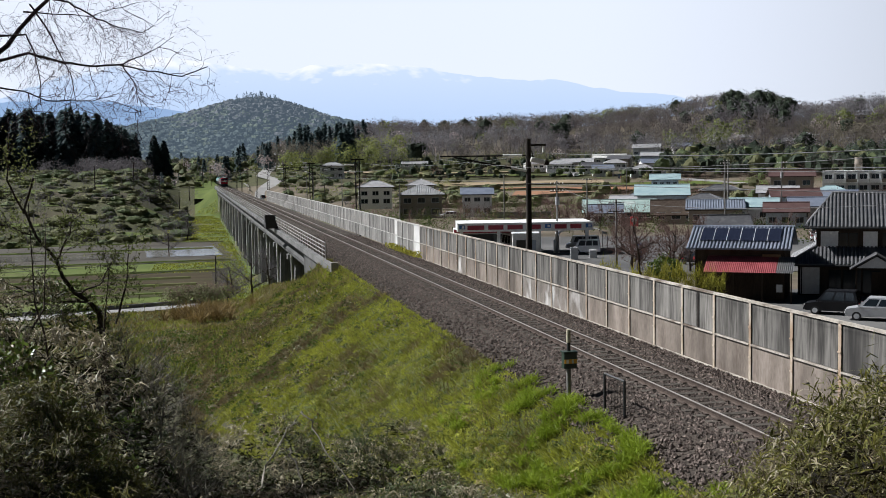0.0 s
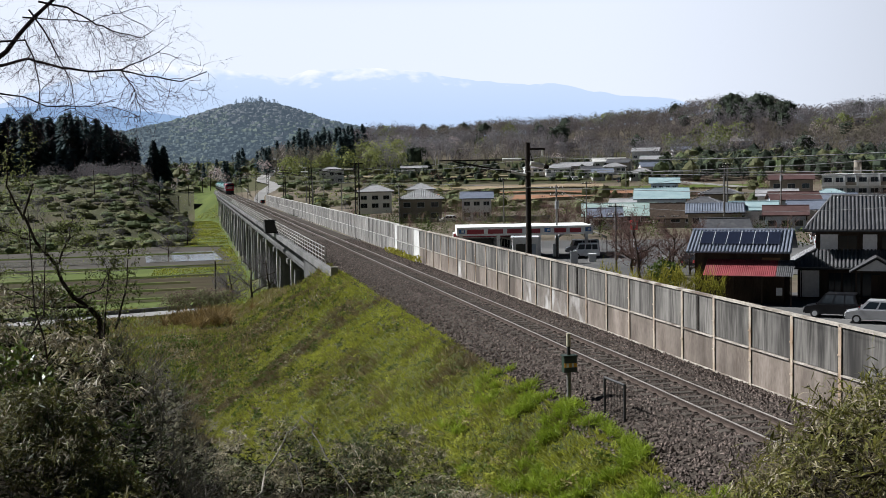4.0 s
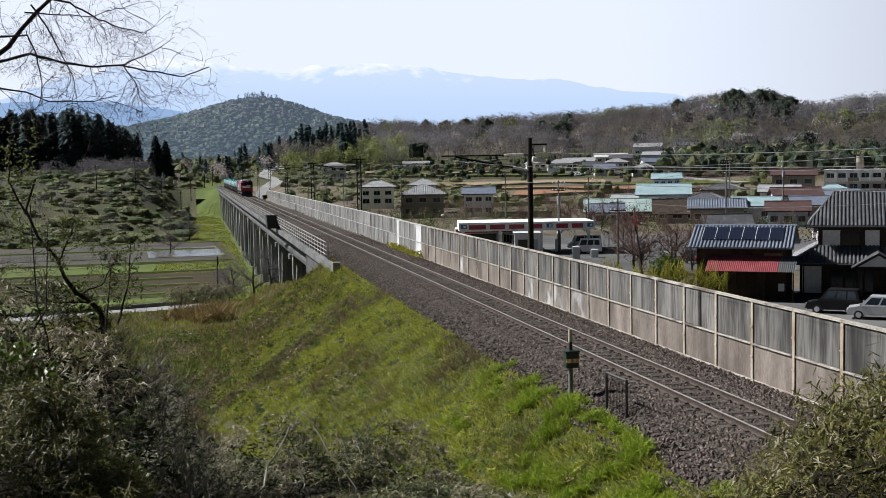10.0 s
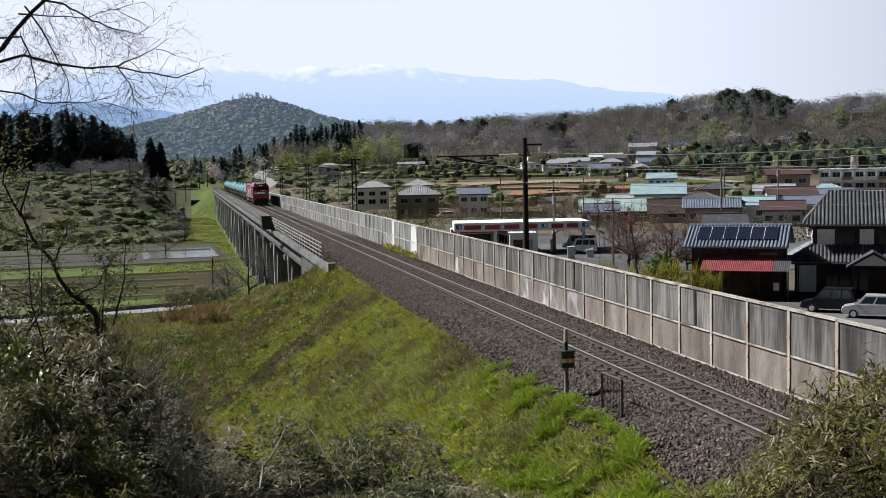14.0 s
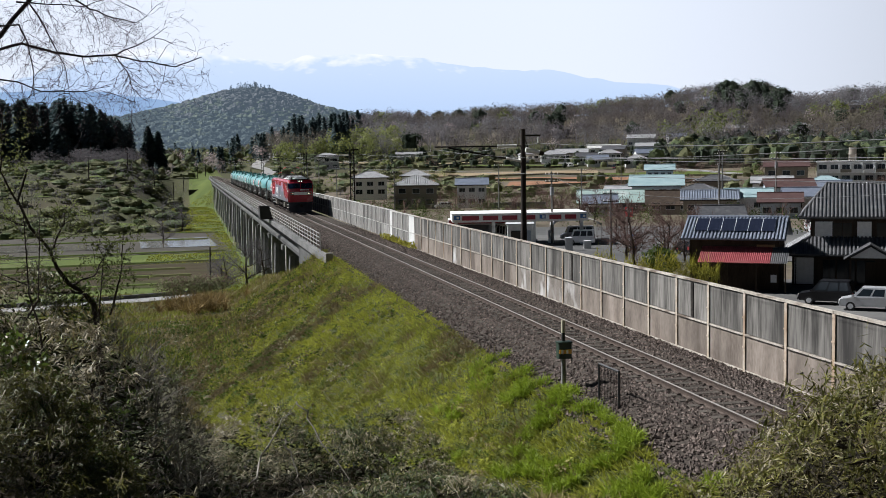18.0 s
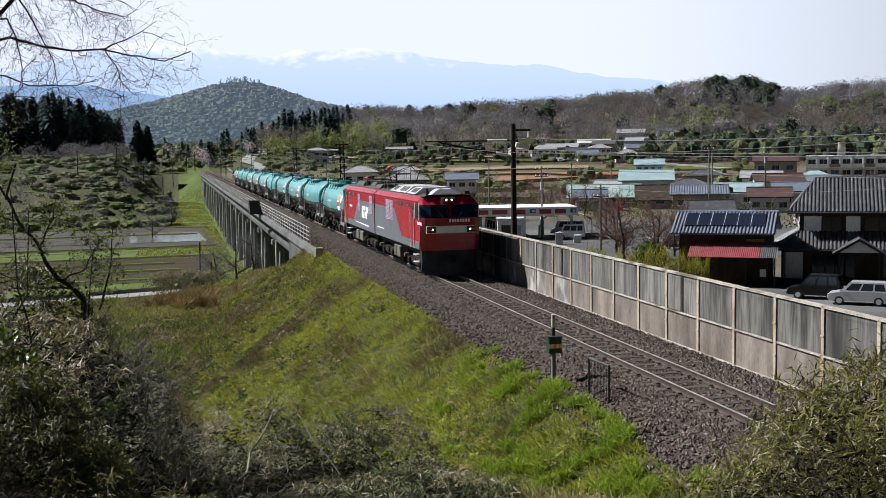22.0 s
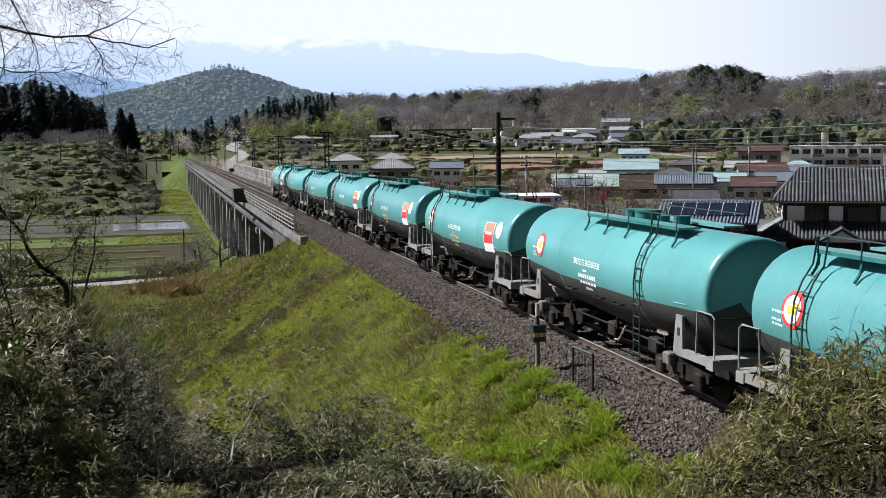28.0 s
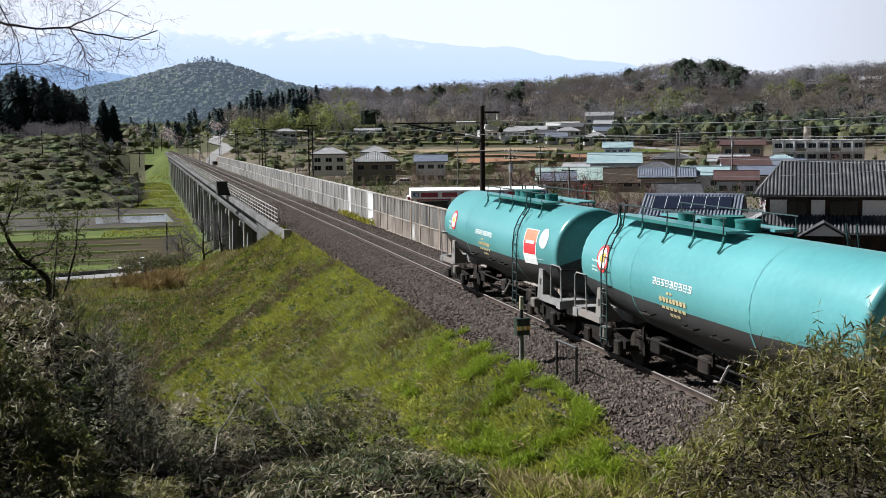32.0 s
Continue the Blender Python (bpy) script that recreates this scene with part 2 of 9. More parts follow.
# ---------------- mesh helpers ----------------
class Mesh:
    """Gathers vertices and faces of one part."""

    def __init__(self):
        self.v, self.f, self.k = [], [], []
        self.slot = 0

    def face(self, *pts):
        i = len(self.v)
        self.v.extend(tuple(p) for p in pts)
        self.f.append(tuple(range(i, i + len(pts))))
        self.k.append(self.slot)

    def shape(self, verts, faces):
        i = len(self.v)
        self.v.extend(tuple(p) for p in verts)
        self.f.extend(tuple(i + a for a in fc) for fc in faces)
        self.k.extend([self.slot] * len(faces))

    def box(self, x, y, z, sx, sy, sz, rz=0.0, ch=0.0):
        """A box about its centre; ch: width of its chamfered upright edges and top."""
        a, b, c = sx / 2, sy / 2, sz / 2
        if ch:
            ring = [(-a + ch, -b), (a - ch, -b), (a, -b + ch), (a, b - ch), (a - ch, b), (-a + ch, b), (-a, b - ch), (-a, -b + ch)]
            top = [(px * (1 - ch / a), py * (1 - ch / b)) for px, py in ring]
            vs = [(px, py, -c) for px, py in ring] + [(px, py, c - ch) for px, py in ring] + [(px, py, c) for px, py in top]
            fs = [tuple(range(7, -1, -1)), tuple(range(16, 24))]
            for r in (0, 8):
                fs += [(r + i, r + (i + 1) % 8, r + 8 + (i + 1) % 8, r + 8 + i) for i in range(8)]
        else:
            vs = [(i * a, j * b, k * c) for i in (-1, 1) for j in (-1, 1) for k in (-1, 1)]
            fs = [(0, 1, 3, 2), (4, 6, 7, 5), (0, 4, 5, 1), (2, 3, 7, 6), (0, 2, 6, 4), (1, 5, 7, 3)]
        co, si = math.cos(rz), math.sin(rz)
        self.shape([(x + p[0] * co - p[1] * si, y + p[0] * si + p[1] * co, z + p[2]) for p in vs], fs)
        return self

    def tube(self, p, q, r0, r1=None, n=8, caps=True):
        r1 = r0 if r1 is None else r1
        p, q = Vector(p), Vector(q)
        d = q - p
        if d.length < 1e-6:
            return self
        d.normalize()
        a = d.orthogonal().normalized()
        b = d.cross(a)
        vs = []
        for o, r in ((p, r0), (q, r1)):
            vs += [o + (a * math.cos(6.28318 * i / n) + b * math.sin(6.28318 * i / n)) * r for i in range(n)]
        fs = [(i, (i + 1) % n, n + (i + 1) % n, n + i) for i in range(n)]
        if caps:
            fs += [tuple(range(n - 1, -1, -1)), tuple(range(n, 2 * n))]
        self.shape(vs, fs)
        return self

    def path(self, pts, r, n=6):
        pts = [Vector(p) for p in pts]
        rings = []
        ref = Vector((0.13, 0.37, 0.92))
        for i, p in enumerate(pts):
            d = (pts[min(i + 1, len(pts) - 1)] - pts[max(i - 1, 0)]).normalized()
            a = d.cross(ref if abs(d.dot(ref)) < 0.95 else Vector((1, 0, 0))).normalized()
            b = d.cross(a)
            rings.append([tuple(p + (a * math.cos(6.28318 * k / n) + b * math.sin(6.28318 * k / n)) * r) for k in range(n)])
        return self.loft(rings)

    def loft(self, rings, closed=True, caps=True):
        n = len(rings[0])
        vs = [p for r in rings for p in r]
        fs = []
        for k in range(len(rings) - 1):
            for i in range(n if closed else n - 1):
                j = (i + 1) % n
                fs.append((k * n + i, k * n + j, (k + 1) * n + j, (k + 1) * n + i))
        if caps:
            fs += [tuple(range(n - 1, -1, -1)), tuple(range((len(rings) - 1) * n, len(rings) * n))]
        self.shape(vs, fs)
        return self

    def along_y(self, prof, y0, y1):
        """A profile of (x, z) points drawn out along y."""
        return self.loft([[(x, y0, z) for x, z in prof], [(x, y1, z) for x, z in prof]])

    def along_x(self, prof, x0, x1):
        return self.loft([[(x0, y, z) for y, z in prof], [(x1, y, z) for y, z in prof]])

    def data(self, name, mats, smooth=0):
        me = bpy.data.meshes.new(name)
        me.from_pydata(self.v, [], self.f)
        for m in (mats if isinstance(mats, (list, tuple)) else [mats]):
            me.materials.append(m)
        if max(self.k, default=0):
            me.polygons.foreach_set("material_index", self.k)
        if smooth:
            me.shade_smooth()
            me.set_sharp_from_angle(angle=radians(smooth))
        me.update()
        return me


def part(name, g, mats, parent, label="", smooth=0, at=None):
    """One mesh object under a thing or a part; g is a Mesh or ready mesh data."""
    ob = new(name, g.data(name, mats, smooth) if isinstance(g, Mesh) else g)
    ob.parent = parent
    if at is not None:
        ob.matrix_basis = at
    if label:
        ob["label"] = label
    return ob


def thing(name, m, label, category, group="", kind=""):
    ob = new(name)
    ob.empty_display_size = 0.2
    ob.matrix_basis = m
    return tagged(ob, label, category, group, kind)


def solo(name, g, mats, label, category, group="", kind="", m=None, smooth=0):
    ob = new(name, g.data(name, mats, smooth) if isinstance(g, Mesh) else g)
    if m is not None:
        ob.matrix_basis = m
    return tagged(ob, label, category, group, kind)


def step(v, a, b):
    t = min(1.0, max(0.0, (v - a) / (b - a)))
    return t * t * (3 - 2 * t)


def ramp_of(v, pts):
    if v <= pts[0][0]:
        return pts[0][1]
    for (a, p), (b, q) in zip(pts, pts[1:]):
        if v <= b:
            return p + (q - p) * (v - a) / (b - a)
    return pts[-1][1]


def rnd(a, b):
    return random.uniform(a, b)


# ---------------- the lie of the land ----------------
CREST = ((60, -0.5), (76, -0.5), (84, -2.4), (100, -4.2), (113, -5.7), (132, -7.7), (152, -9.9), (173, -11.4), (200, -12.0), (440, -12.0), (472, -0.9), (2000, -0.9))
FLOOR = ((0, -1.5), (24, -2.0), (50, -5.8), (80, -6.4), (120, -9.2), (150, -11.5), (170, -12.0))
RISE = ((0, -5.2), (280, -5.2), (330, -4.4), (420, -2.4), (520, 3.0), (600, 7.0), (700, 9.0), (5000, 9.0))
RIDGE = ((-14, 6), (-6, 8), (-3, 7), (3, 10), (5, 18), (7.5, 26), (9.4, 32), (12.7, 30), (15.2, 34), (19.6, 34), (22.5, 37), (24.4, 38), (25.6, 42), (27, 46), (29.3, 45), (30, 39), (31.7, 36), (32.9, 40), (34.7, 41), (42, 46), (60, 45), (90, 30), (180, 25))


def slope_of(x, y):
    """Height of the ground."""
    r = math.hypot(x, y)
    az = math.degrees(math.atan2(x, y))
    wob = noise.noise((x * 0.11, y * 0.11, 0.3)) * min(0.45, max(0.0, (r - 12) * 0.02))
    if 140 < y < 284 and x < 16:
        wob = 0.0
    crest = ramp_of(y, CREST)
    # the west side: valley floor, camera's hillside, embankment flank
    flank = crest - max(0.0, TRACK - 3.1 - x) / 1.6
    if x > TRACK - 3.1:
        flank = crest
    low = ramp_of(y, FLOOR)
    hill = 4.0 - 0.25 * max(0.0, y - 3) - max(0.0, x - 3.5) * 0.5 + 1.1 * step(-x, -1.5, 3) * step(y, 6, 14) - 3.0 * step(y, 24, 34)
    if y < 0:
        hill = 4.0
    if x > TRACK - 3.6 and y < 77:
        hill = min(hill, crest)
    elif x > TRACK - 6.0 and y < 77:
        k = (x - TRACK + 6.0) / 2.4
        hill = hill * (1 - k) + min(hill, crest) * k
    west = max(flank + wob * step(-x, -8.4, -6), low + wob, hill + wob * 0.6) if x < TRACK - 3.1 else crest
    if y > 285:
        west = max(west, low + 17.5 * step(y, 288, 500) * step(-x, 1, 26) + wob * 2)
    # the village side
    east = ramp_of(r, RISE) + noise.noise((x * 0.02, y * 0.02, 5)) * min(1.6, max(0, (r - 290) * 0.02))
    if y < 120:
        east = max(east, -0.5 - max(0.0, x - 15.6) / 1.6)
        k = step(x, 15.3, 15.9)
    else:
        k = step(x, 16, 34)
    z = west * (1 - k) + east * k
    if y > 470:
        z = z + (max(z, -0.9 + (y - 470) * 0.012) - z) * step(y, 470, 500)
    # hills behind
    if r > 540:
        ridge = ramp_of(az, RIDGE) + 2 * noise.noise((x * 0.008, y * 0.008, 2))
        up = step(r, 560, 800)
        z = z * (1 - up) + ridge * up if r < 800 else ridge * (1 - 0.35 * step(r, 900, 2500))
    if r > 1000:
        d1 = math.hypot(x - 100, y - 1745)
        d2 = math.hypot((x - 75) / 1.9, y - 1790)
        z += 30 * math.exp(-(d1 / 90) ** 2) + 80 * math.exp(-(d2 / 160) ** 2) + 14 * math.exp(-((x + 180) / 220) ** 2 - ((y - 1800) / 200) ** 2)
    return z


def lie(x, y):
    """Height of the ground, with a small overgrown hollow below the camera."""
    return slope_of(x, y) - 1.3 * math.exp(-((x - 1.2) / 0.85) ** 2 - ((y - 16.6) / 1.3) ** 2)


def cover(x, y):
    """Which ground cover lies there: index into the ground's materials."""
    r = math.hypot(x, y)
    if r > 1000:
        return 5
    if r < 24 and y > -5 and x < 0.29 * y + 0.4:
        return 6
    if r > 640:
        return 4
    if x > 15.6:
        if r > 480:
            return 4 if x > 0.40 * y else 1
        return 3
    if y < 135:
        return 0 if (x > 0.02 * y + 0.5 or y > 62) else 1
    if y > 285 and x < 0.0:
        return 1
    return 2


def axis(points):
    out = []
    for a, b, d in points:
        out += list(np.arange(a, b, d))
    return out


gx = axis(((-4200, -1200, 500), (-1200, -400, 100), (-400, -120, 25), (-120, -30, 6), (-30, -8, 1.6), (-8, 9, 0.55), (9, 17, 0.8), (17, 60, 4), (60, 200, 10), (200, 900, 22), (900, 2000, 100), (2000, 4300, 450)))
gy = axis(((-4200, -400, 600), (-400, -40, 60), (-40, 4, 6), (4, 60, 0.6), (60, 130, 1.8), (130, 520, 7), (520, 1000, 16), (1000, 1500, 60), (1500, 2200, 22), (2200, 4700, 400)))
g = Mesh()
g.v = [(x, y, lie(x, y)) for y in gy for x in gx]
nx = len(gx)
for j in range(len(gy) - 1):
    for i in range(nx - 1):
        g.f.append((j * nx + i, j * nx + i + 1, (j + 1) * nx + i + 1, (j + 1) * nx + i))
        g.k.append(cover((gx[i] + gx[i + 1]) / 2, (gy[j] + gy[j + 1]) / 2))
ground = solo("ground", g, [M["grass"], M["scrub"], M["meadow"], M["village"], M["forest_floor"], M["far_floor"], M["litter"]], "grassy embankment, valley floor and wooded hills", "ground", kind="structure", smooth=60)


# ---------------- railway: ballast, rails, sleepers ----------------
g = Mesh()
T = TRACK
g.along_y([(T - 3.25, -0.62), (T - 1.75, -0.155), (T + 1.75, -0.155), (T + 3.0, -0.5), (T + 3.0, -0.9), (T - 3.25, -0.9)], -30, 640)
ballast = solo("ballast", g, M["ballast"], "brown-grey crushed stone ballast under the rails", "ballast", kind="structure")
track = thing("railway_track", pose(T, 0, 0), "single railway track of steel rails on sleepers in ballast", "railway track", kind="structure")
for side in (-1, 1):
    g = Mesh()
    o = side * 0.566
    g.along_y([(o - 0.062, -0.153), (o + 0.062, -0.153), (o + 0.062, -0.14), (o + 0.012, -0.12), (o + 0.012, -0.045), (o + 0.033, -0.035), (o + 0.033, -0.006), (o - 0.033, -0.006), (o - 0.033, -0.035), (o - 0.012, -0.045), (o - 0.012, -0.12), (o - 0.062, -0.14)], -30, 640)
    rail = part("rail", g, M["rail_side"], track, "rusty steel rail with a polished top")
    g = Mesh().box(o, 305, -0.003, 0.056, 670, 0.006)
    part("rail_head", g, M["rail_top"], rail, "shiny worn running surface")
sl = Mesh().box(0, 0, 0, 2.0, 0.24, 0.17, ch=0.02).data("sleeper", M["sleeper"])
for i in range(190):
    part("sleeper", sl, None, track, at=pose(rnd(-0.02, 0.02), 4 + i * 0.6, -0.215, 0, 0, rnd(-1, 1)))
g = Mesh()
for i in range(800):
    g.box(0, 118 + i * 0.6, -0.225, 2.0, 0.24, 0.17)
part("sleeper_row", g, M["sleeper"], track)["kind"] = "stuff"
g = Mesh()
for i in range(160):
    for o in (-0.68, -0.45, 0.45, 0.68):
        g.box(o, 4 + i * 0.6, -0.118, 0.10, 0.12, 0.04)
part("rail_clips", g, M["rail_side"], track)["kind"] = "stuff"


def stones(count, box, size):
    g = Mesh()
    for _ in range(count):
        x, y = rnd(box[0], box[1]), box[2] + (box[3] - box[2]) * random.random() ** 1.6
        o = x - T
        z = -0.155 - max(0, -1.75 - o) * 0.28 - max(0, o - 1.75) * 0.24
        if abs(abs(o) - 0.566) < 0.09:
            continue
        if abs(o) < 1.0 and abs((y - 4) / 0.6 % 1 - 0.5) > 0.34 and random.random() < 0.8:
            continue
        s = size * rnd(0.6, 1.5)
        a, b, c = (rnd(0.6, 1.2) * s for _ in range(3))
        t = rnd(0, 6.28)
        co, si = math.cos(t), math.sin(t)
        vs = []
        for px, py, pz in ((1, 0.2, 0), (-0.3, 1, -0.1), (-1, -0.3, 0.1), (0.2, -1, 0), (0.25, 0.1, 0.9), (-0.2, -0.1, -0.9)):
            px, py, pz = px * a, py * b, pz * c
            vs.append((x + px * co - py * si, y + px * si + py * co, z + pz))
        g.shape(vs, [(0, 1, 4), (1, 2, 4), (2, 3, 4), (3, 0, 4), (1, 0, 5), (2, 1, 5), (3, 2, 5), (0, 3, 5)])
    return g


solo("ballast_stones", stones(46000, (T - 3.3, T + 2.95, 16, 100), 0.045), M["stone"], "loose angular brown-grey ballast stones", "stones", kind="stuff")

# ---------------- noise barrier beside the track ----------------
WALL = T + 3.04
barrier = thing("wall_barrier", pose(0, 0, 0), "weathered concrete panel noise barrier with rusty cream posts", "wall", kind="structure")
PITCH, FIRST = 2.2, 43.3
cap_y0, ztop, zmid, zbot = -8.0, 1.79, 0.62, -0.45
up_data = Mesh().box(0, 0, 0, 0.09, PITCH - 0.1, ztop - zmid - 0.06).data("upper_panel", M["panel_up"])
low_data = Mesh().box(0, 0, 0, 0.09, PITCH - 0.1, zmid - zbot - 0.03).data("lower_panel", M["panel_low"])
white_data = Mesh().box(0, 0, 0, 0.1, PITCH - 0.1, ztop - zbot).data("pale_panel", M["white_panel"])
post_g = Mesh()
hz = (ztop + zbot) / 2
post_g.box(-0.055, 0, hz, 0.012, 0.125, ztop - zbot)
post_g.box(0.0, 0, hz, 0.10, 0.012, ztop - zbot)
post_g.box(0.055, 0, hz, 0.012, 0.125, ztop - zbot)
for zz in (0.25, 1.1):
    post_g.box(-0.07, 0, zz, 0.02, 0.14, 0.035)
post_data = post_g.data("post", M["post"])
capseg = Mesh().box(0, 0, 0, 0.16, PITCH - 0.012, 0.06).data("cap_rail", M["white_panel"])
capseg.materials.clear()
capseg.materials.append(M["cap"])
lime_data = low_data.copy()
lime_data.materials.clear()
lime_data.materials.append(M["panel_lime"])
footseg = Mesh().box(0, 0, 0, 0.12, PITCH - 0.13, 0.05).data("foot_rail", M["cap"])
strip_data = Mesh().box(0, 0, 0, 0.02, 0.16, ztop - zmid - 0.1, ch=0.004).data("dark_strip", M["roof_black"])
midseg = Mesh().box(0, 0, 0, 0.13, PITCH - 0.13, 0.045).data("middle_rail", M["cap"])


far_up = Mesh().box(0, 0, 0, 0.09, PITCH - 0.1, ztop - zmid - 0.06).data("upper_panel", M["panel_far"])
far_low = Mesh().box(0, 0, 0, 0.09, PITCH - 0.1, zmid - zbot - 0.03).data("lower_panel", M["panel_far"])
far_post = post_data.copy()
far_post.materials.clear()
far_post.materials.append(M["post_far"])
far_cap, far_mid = capseg.copy(), midseg.copy()
for me_ in (far_cap, far_mid):
    me_.materials.clear()
    me_.materials.append(M["post_far"])


def bay(y, x, k, rz=0.0):
    """One bay of the barrier that begins at y and ends one pitch further."""
    m = pose(x, y, 0, 0, 0, rz)
    part("post", post_data if k < 14 else far_post, None, barrier, at=m @ pose(-0.02, 0, 0))
    mid = PITCH / 2
    if k in (14, 18):
        part("pale_panel", white_data, None, barrier, "pale new concrete panel", at=m @ pose(0, mid, hz))
    else:
        part("upper_panel", up_data if k < 14 else far_up, None, barrier, at=m @ pose(0, mid, (ztop + zmid) / 2))
        part("lower_panel", lime_data if k in (-1, 0, 1, 2, 8) else low_data if k < 14 else far_low, None, barrier, at=m @ pose(0, mid, (zmid - 0.03 + zbot) / 2))
    part("cap_rail", capseg if k < 14 else far_cap, None, barrier, at=m @ pose(-0.01, mid, ztop + 0.03))
    if k < 14:
        part("foot_rail", footseg, None, barrier, at=m @ pose(-0.03, mid, zbot + 0.03))
    if k in (-1, -6):
        part("dark_strip", strip_data, None, barrier, "black upright strip on the upper panel", at=m @ pose(-0.06, mid, (ztop + zmid) / 2))
    part("middle_rail", midseg if k < 14 else far_mid, None, barrier, at=m @ pose(-0.03, mid, zmid - 0.01))


for k in range(-16, 18):
    bay(FIRST + k * PITCH, WALL, k)
for k in range(18, 90):
    bay(FIRST + k * PITCH + 0.1, WALL + 0.25, k)

# ---------------- viaduct ----------------
bridge = thing("viaduct", pose(0, 0, 0), "grey concrete railway viaduct on tall piers over paddy fields", "bridge", kind="structure")
B0, B1 = 76.0, 478.0
g = Mesh()
g.along_y([(T - 3.75, -0.85), (T - 3.75, -0.42), (T - 3.3, -0.42), (T - 3.3, -0.55), (T + 3.2, -0.55), (T + 3.2, -0.95)], B0 - 6, B1)
part("deck", g, M["pier"], bridge, "grey concrete deck with a kerb along the edge")
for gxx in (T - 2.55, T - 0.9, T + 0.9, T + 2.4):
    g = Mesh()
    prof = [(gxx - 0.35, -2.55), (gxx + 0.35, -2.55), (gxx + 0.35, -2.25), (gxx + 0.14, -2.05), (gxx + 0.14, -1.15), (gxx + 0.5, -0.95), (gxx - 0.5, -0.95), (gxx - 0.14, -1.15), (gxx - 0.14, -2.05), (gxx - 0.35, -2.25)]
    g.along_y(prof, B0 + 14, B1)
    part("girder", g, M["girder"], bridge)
PIERS = [93.5 + 19.7 * i for i in range(20)]
for y in PIERS:
    base = lie(T - 2, y) - 0.5
    g = Mesh()
    ring = lambda z, a, b: [(T + sx * a, y + sy * b, z) for sx, sy in ((-1, -0.7), (-0.8, -1), (0.8, -1), (1, -0.7), (1, 0.7), (0.8, 1), (-0.8, 1), (-1, 0.7))]
    g.loft([ring(base, 2.35, 1.0), ring(-3.9, 2.2, 0.85)])
    pier = part("pier", g, M["pier"], bridge)
    g = Mesh()
    g.loft([ring(-3.9, 2.2, 0.85), ring(-3.25, 3.0, 1.0), ring(-2.75, 3.0, 1.0)])
    part("pier_cap", g, M["pier"], pier)
    for o in (-2.55, -0.9, 0.9, 2.4):
        part("bearing", Mesh().box(T + o, y, -2.65, 0.5, 0.6, 0.2), M["under"], pier)
    part("drain_pipe", Mesh().tube((T - 2.62, y - 0.9, base), (T - 2.62, y - 0.9, -2.6), 0.11, n=8), M["white_panel"], pier, "pale plastic drain pipe", smooth=60)
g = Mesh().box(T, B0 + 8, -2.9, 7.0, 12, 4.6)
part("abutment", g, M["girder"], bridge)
g = Mesh().box(T - 3.5, B0 - 6.2, -0.45, 0.5, 0.4, 0.6, ch=0.03)
part("end_block", g, M["concrete"], bridge)
for i, z in enumerate((0.02, 0.30, 0.58, 0.86)):
    g = Mesh().tube((T - 3.62, B0 - 2, z), (T - 3.62, 460, z), 0.028, n=6)
    part("handrail_pipe", g, M["steel"], bridge, "dull galvanised pipe", smooth=60)
hp = Mesh().box(0, 0, 0.3, 0.05, 0.05, 1.2).data("handrail_post", M["steel"])
for i in range(195):
    part("handrail_post", hp, None, bridge, at=pose(T - 3.57, B0 - 2 + i * 2.0, 0))
refuge = thing("refuge_platform", pose(T - 4.15, 119.0, -0.3), "small black sheeted refuge on the viaduct's railing", "refuge")
part("floor_plate", Mesh().box(0, 0, 0.04, 1.3, 3.0, 0.08), M["under"], refuge)
part("side_sheet", Mesh().loft([[(-0.65, -1.5, 0.08), (0.65, -1.5, 0.08), (0.25, -1.5, 1.25), (-0.75, -1.5, 1.45)], [(-0.65, -1.44, 0.08), (0.65, -1.44, 0.08), (0.25, -1.44, 1.25), (-0.75, -1.44, 1.45)]]), M["black"], refuge)
part("side_sheet", Mesh().box(-0.65, 0, 0.70, 0.05, 2.9, 1.25), M["black"], refuge)
part("side_sheet", Mesh().box(0, 1.45, 0.70, 1.3, 0.05, 1.25), M["black"], refuge)


# ---------------- the goods train ----------------
M["grimy"] = material("grimy_pale_box", (0.085, 0.078, 0.068), (0.17, 0.158, 0.14), 2.5, 0.7, 0.1, fine=18, c=(0.06, 0.05, 0.042))
M["orange"] = plain("orange_sticker", (0.68, 0.20, 0.11), 0.5)
M["signal_red"] = plain("signal_red", (0.62, 0.035, 0.04), 0.5)
M["yellow"] = plain("yellow_sticker", (0.80, 0.42, 0.05), 0.5)
M["lamp"] = plain("lit_lamp", (1.0, 0.88, 0.66), 0.3, glow=1.7)
M["roof_dark"] = material("sooty_roof", (0.045, 0.043, 0.042), (0.09, 0.086, 0.08), 1.5, 0.8, 0.15, fine=18)
M["roof_silver"] = material("pale_roof_hood", (0.36, 0.365, 0.375), (0.48, 0.485, 0.49), 1.2, 0.45, 0.03, fine=14, c=(0.38, 0.375, 0.365))
M["lilac"] = plain("pale_pink_louvre", (0.42, 0.27, 0.40), 0.5)
M["skirt"] = material("dark_blue_grey_skirt", (0.02, 0.022, 0.03), (0.036, 0.04, 0.052), 1.5, 0.6, 0.05, fine=14)
M["teal_dark"] = material("teal_walkway", (0.022, 0.125, 0.115), (0.038, 0.165, 0.15), 1.5, 0.55, 0.05, fine=14)


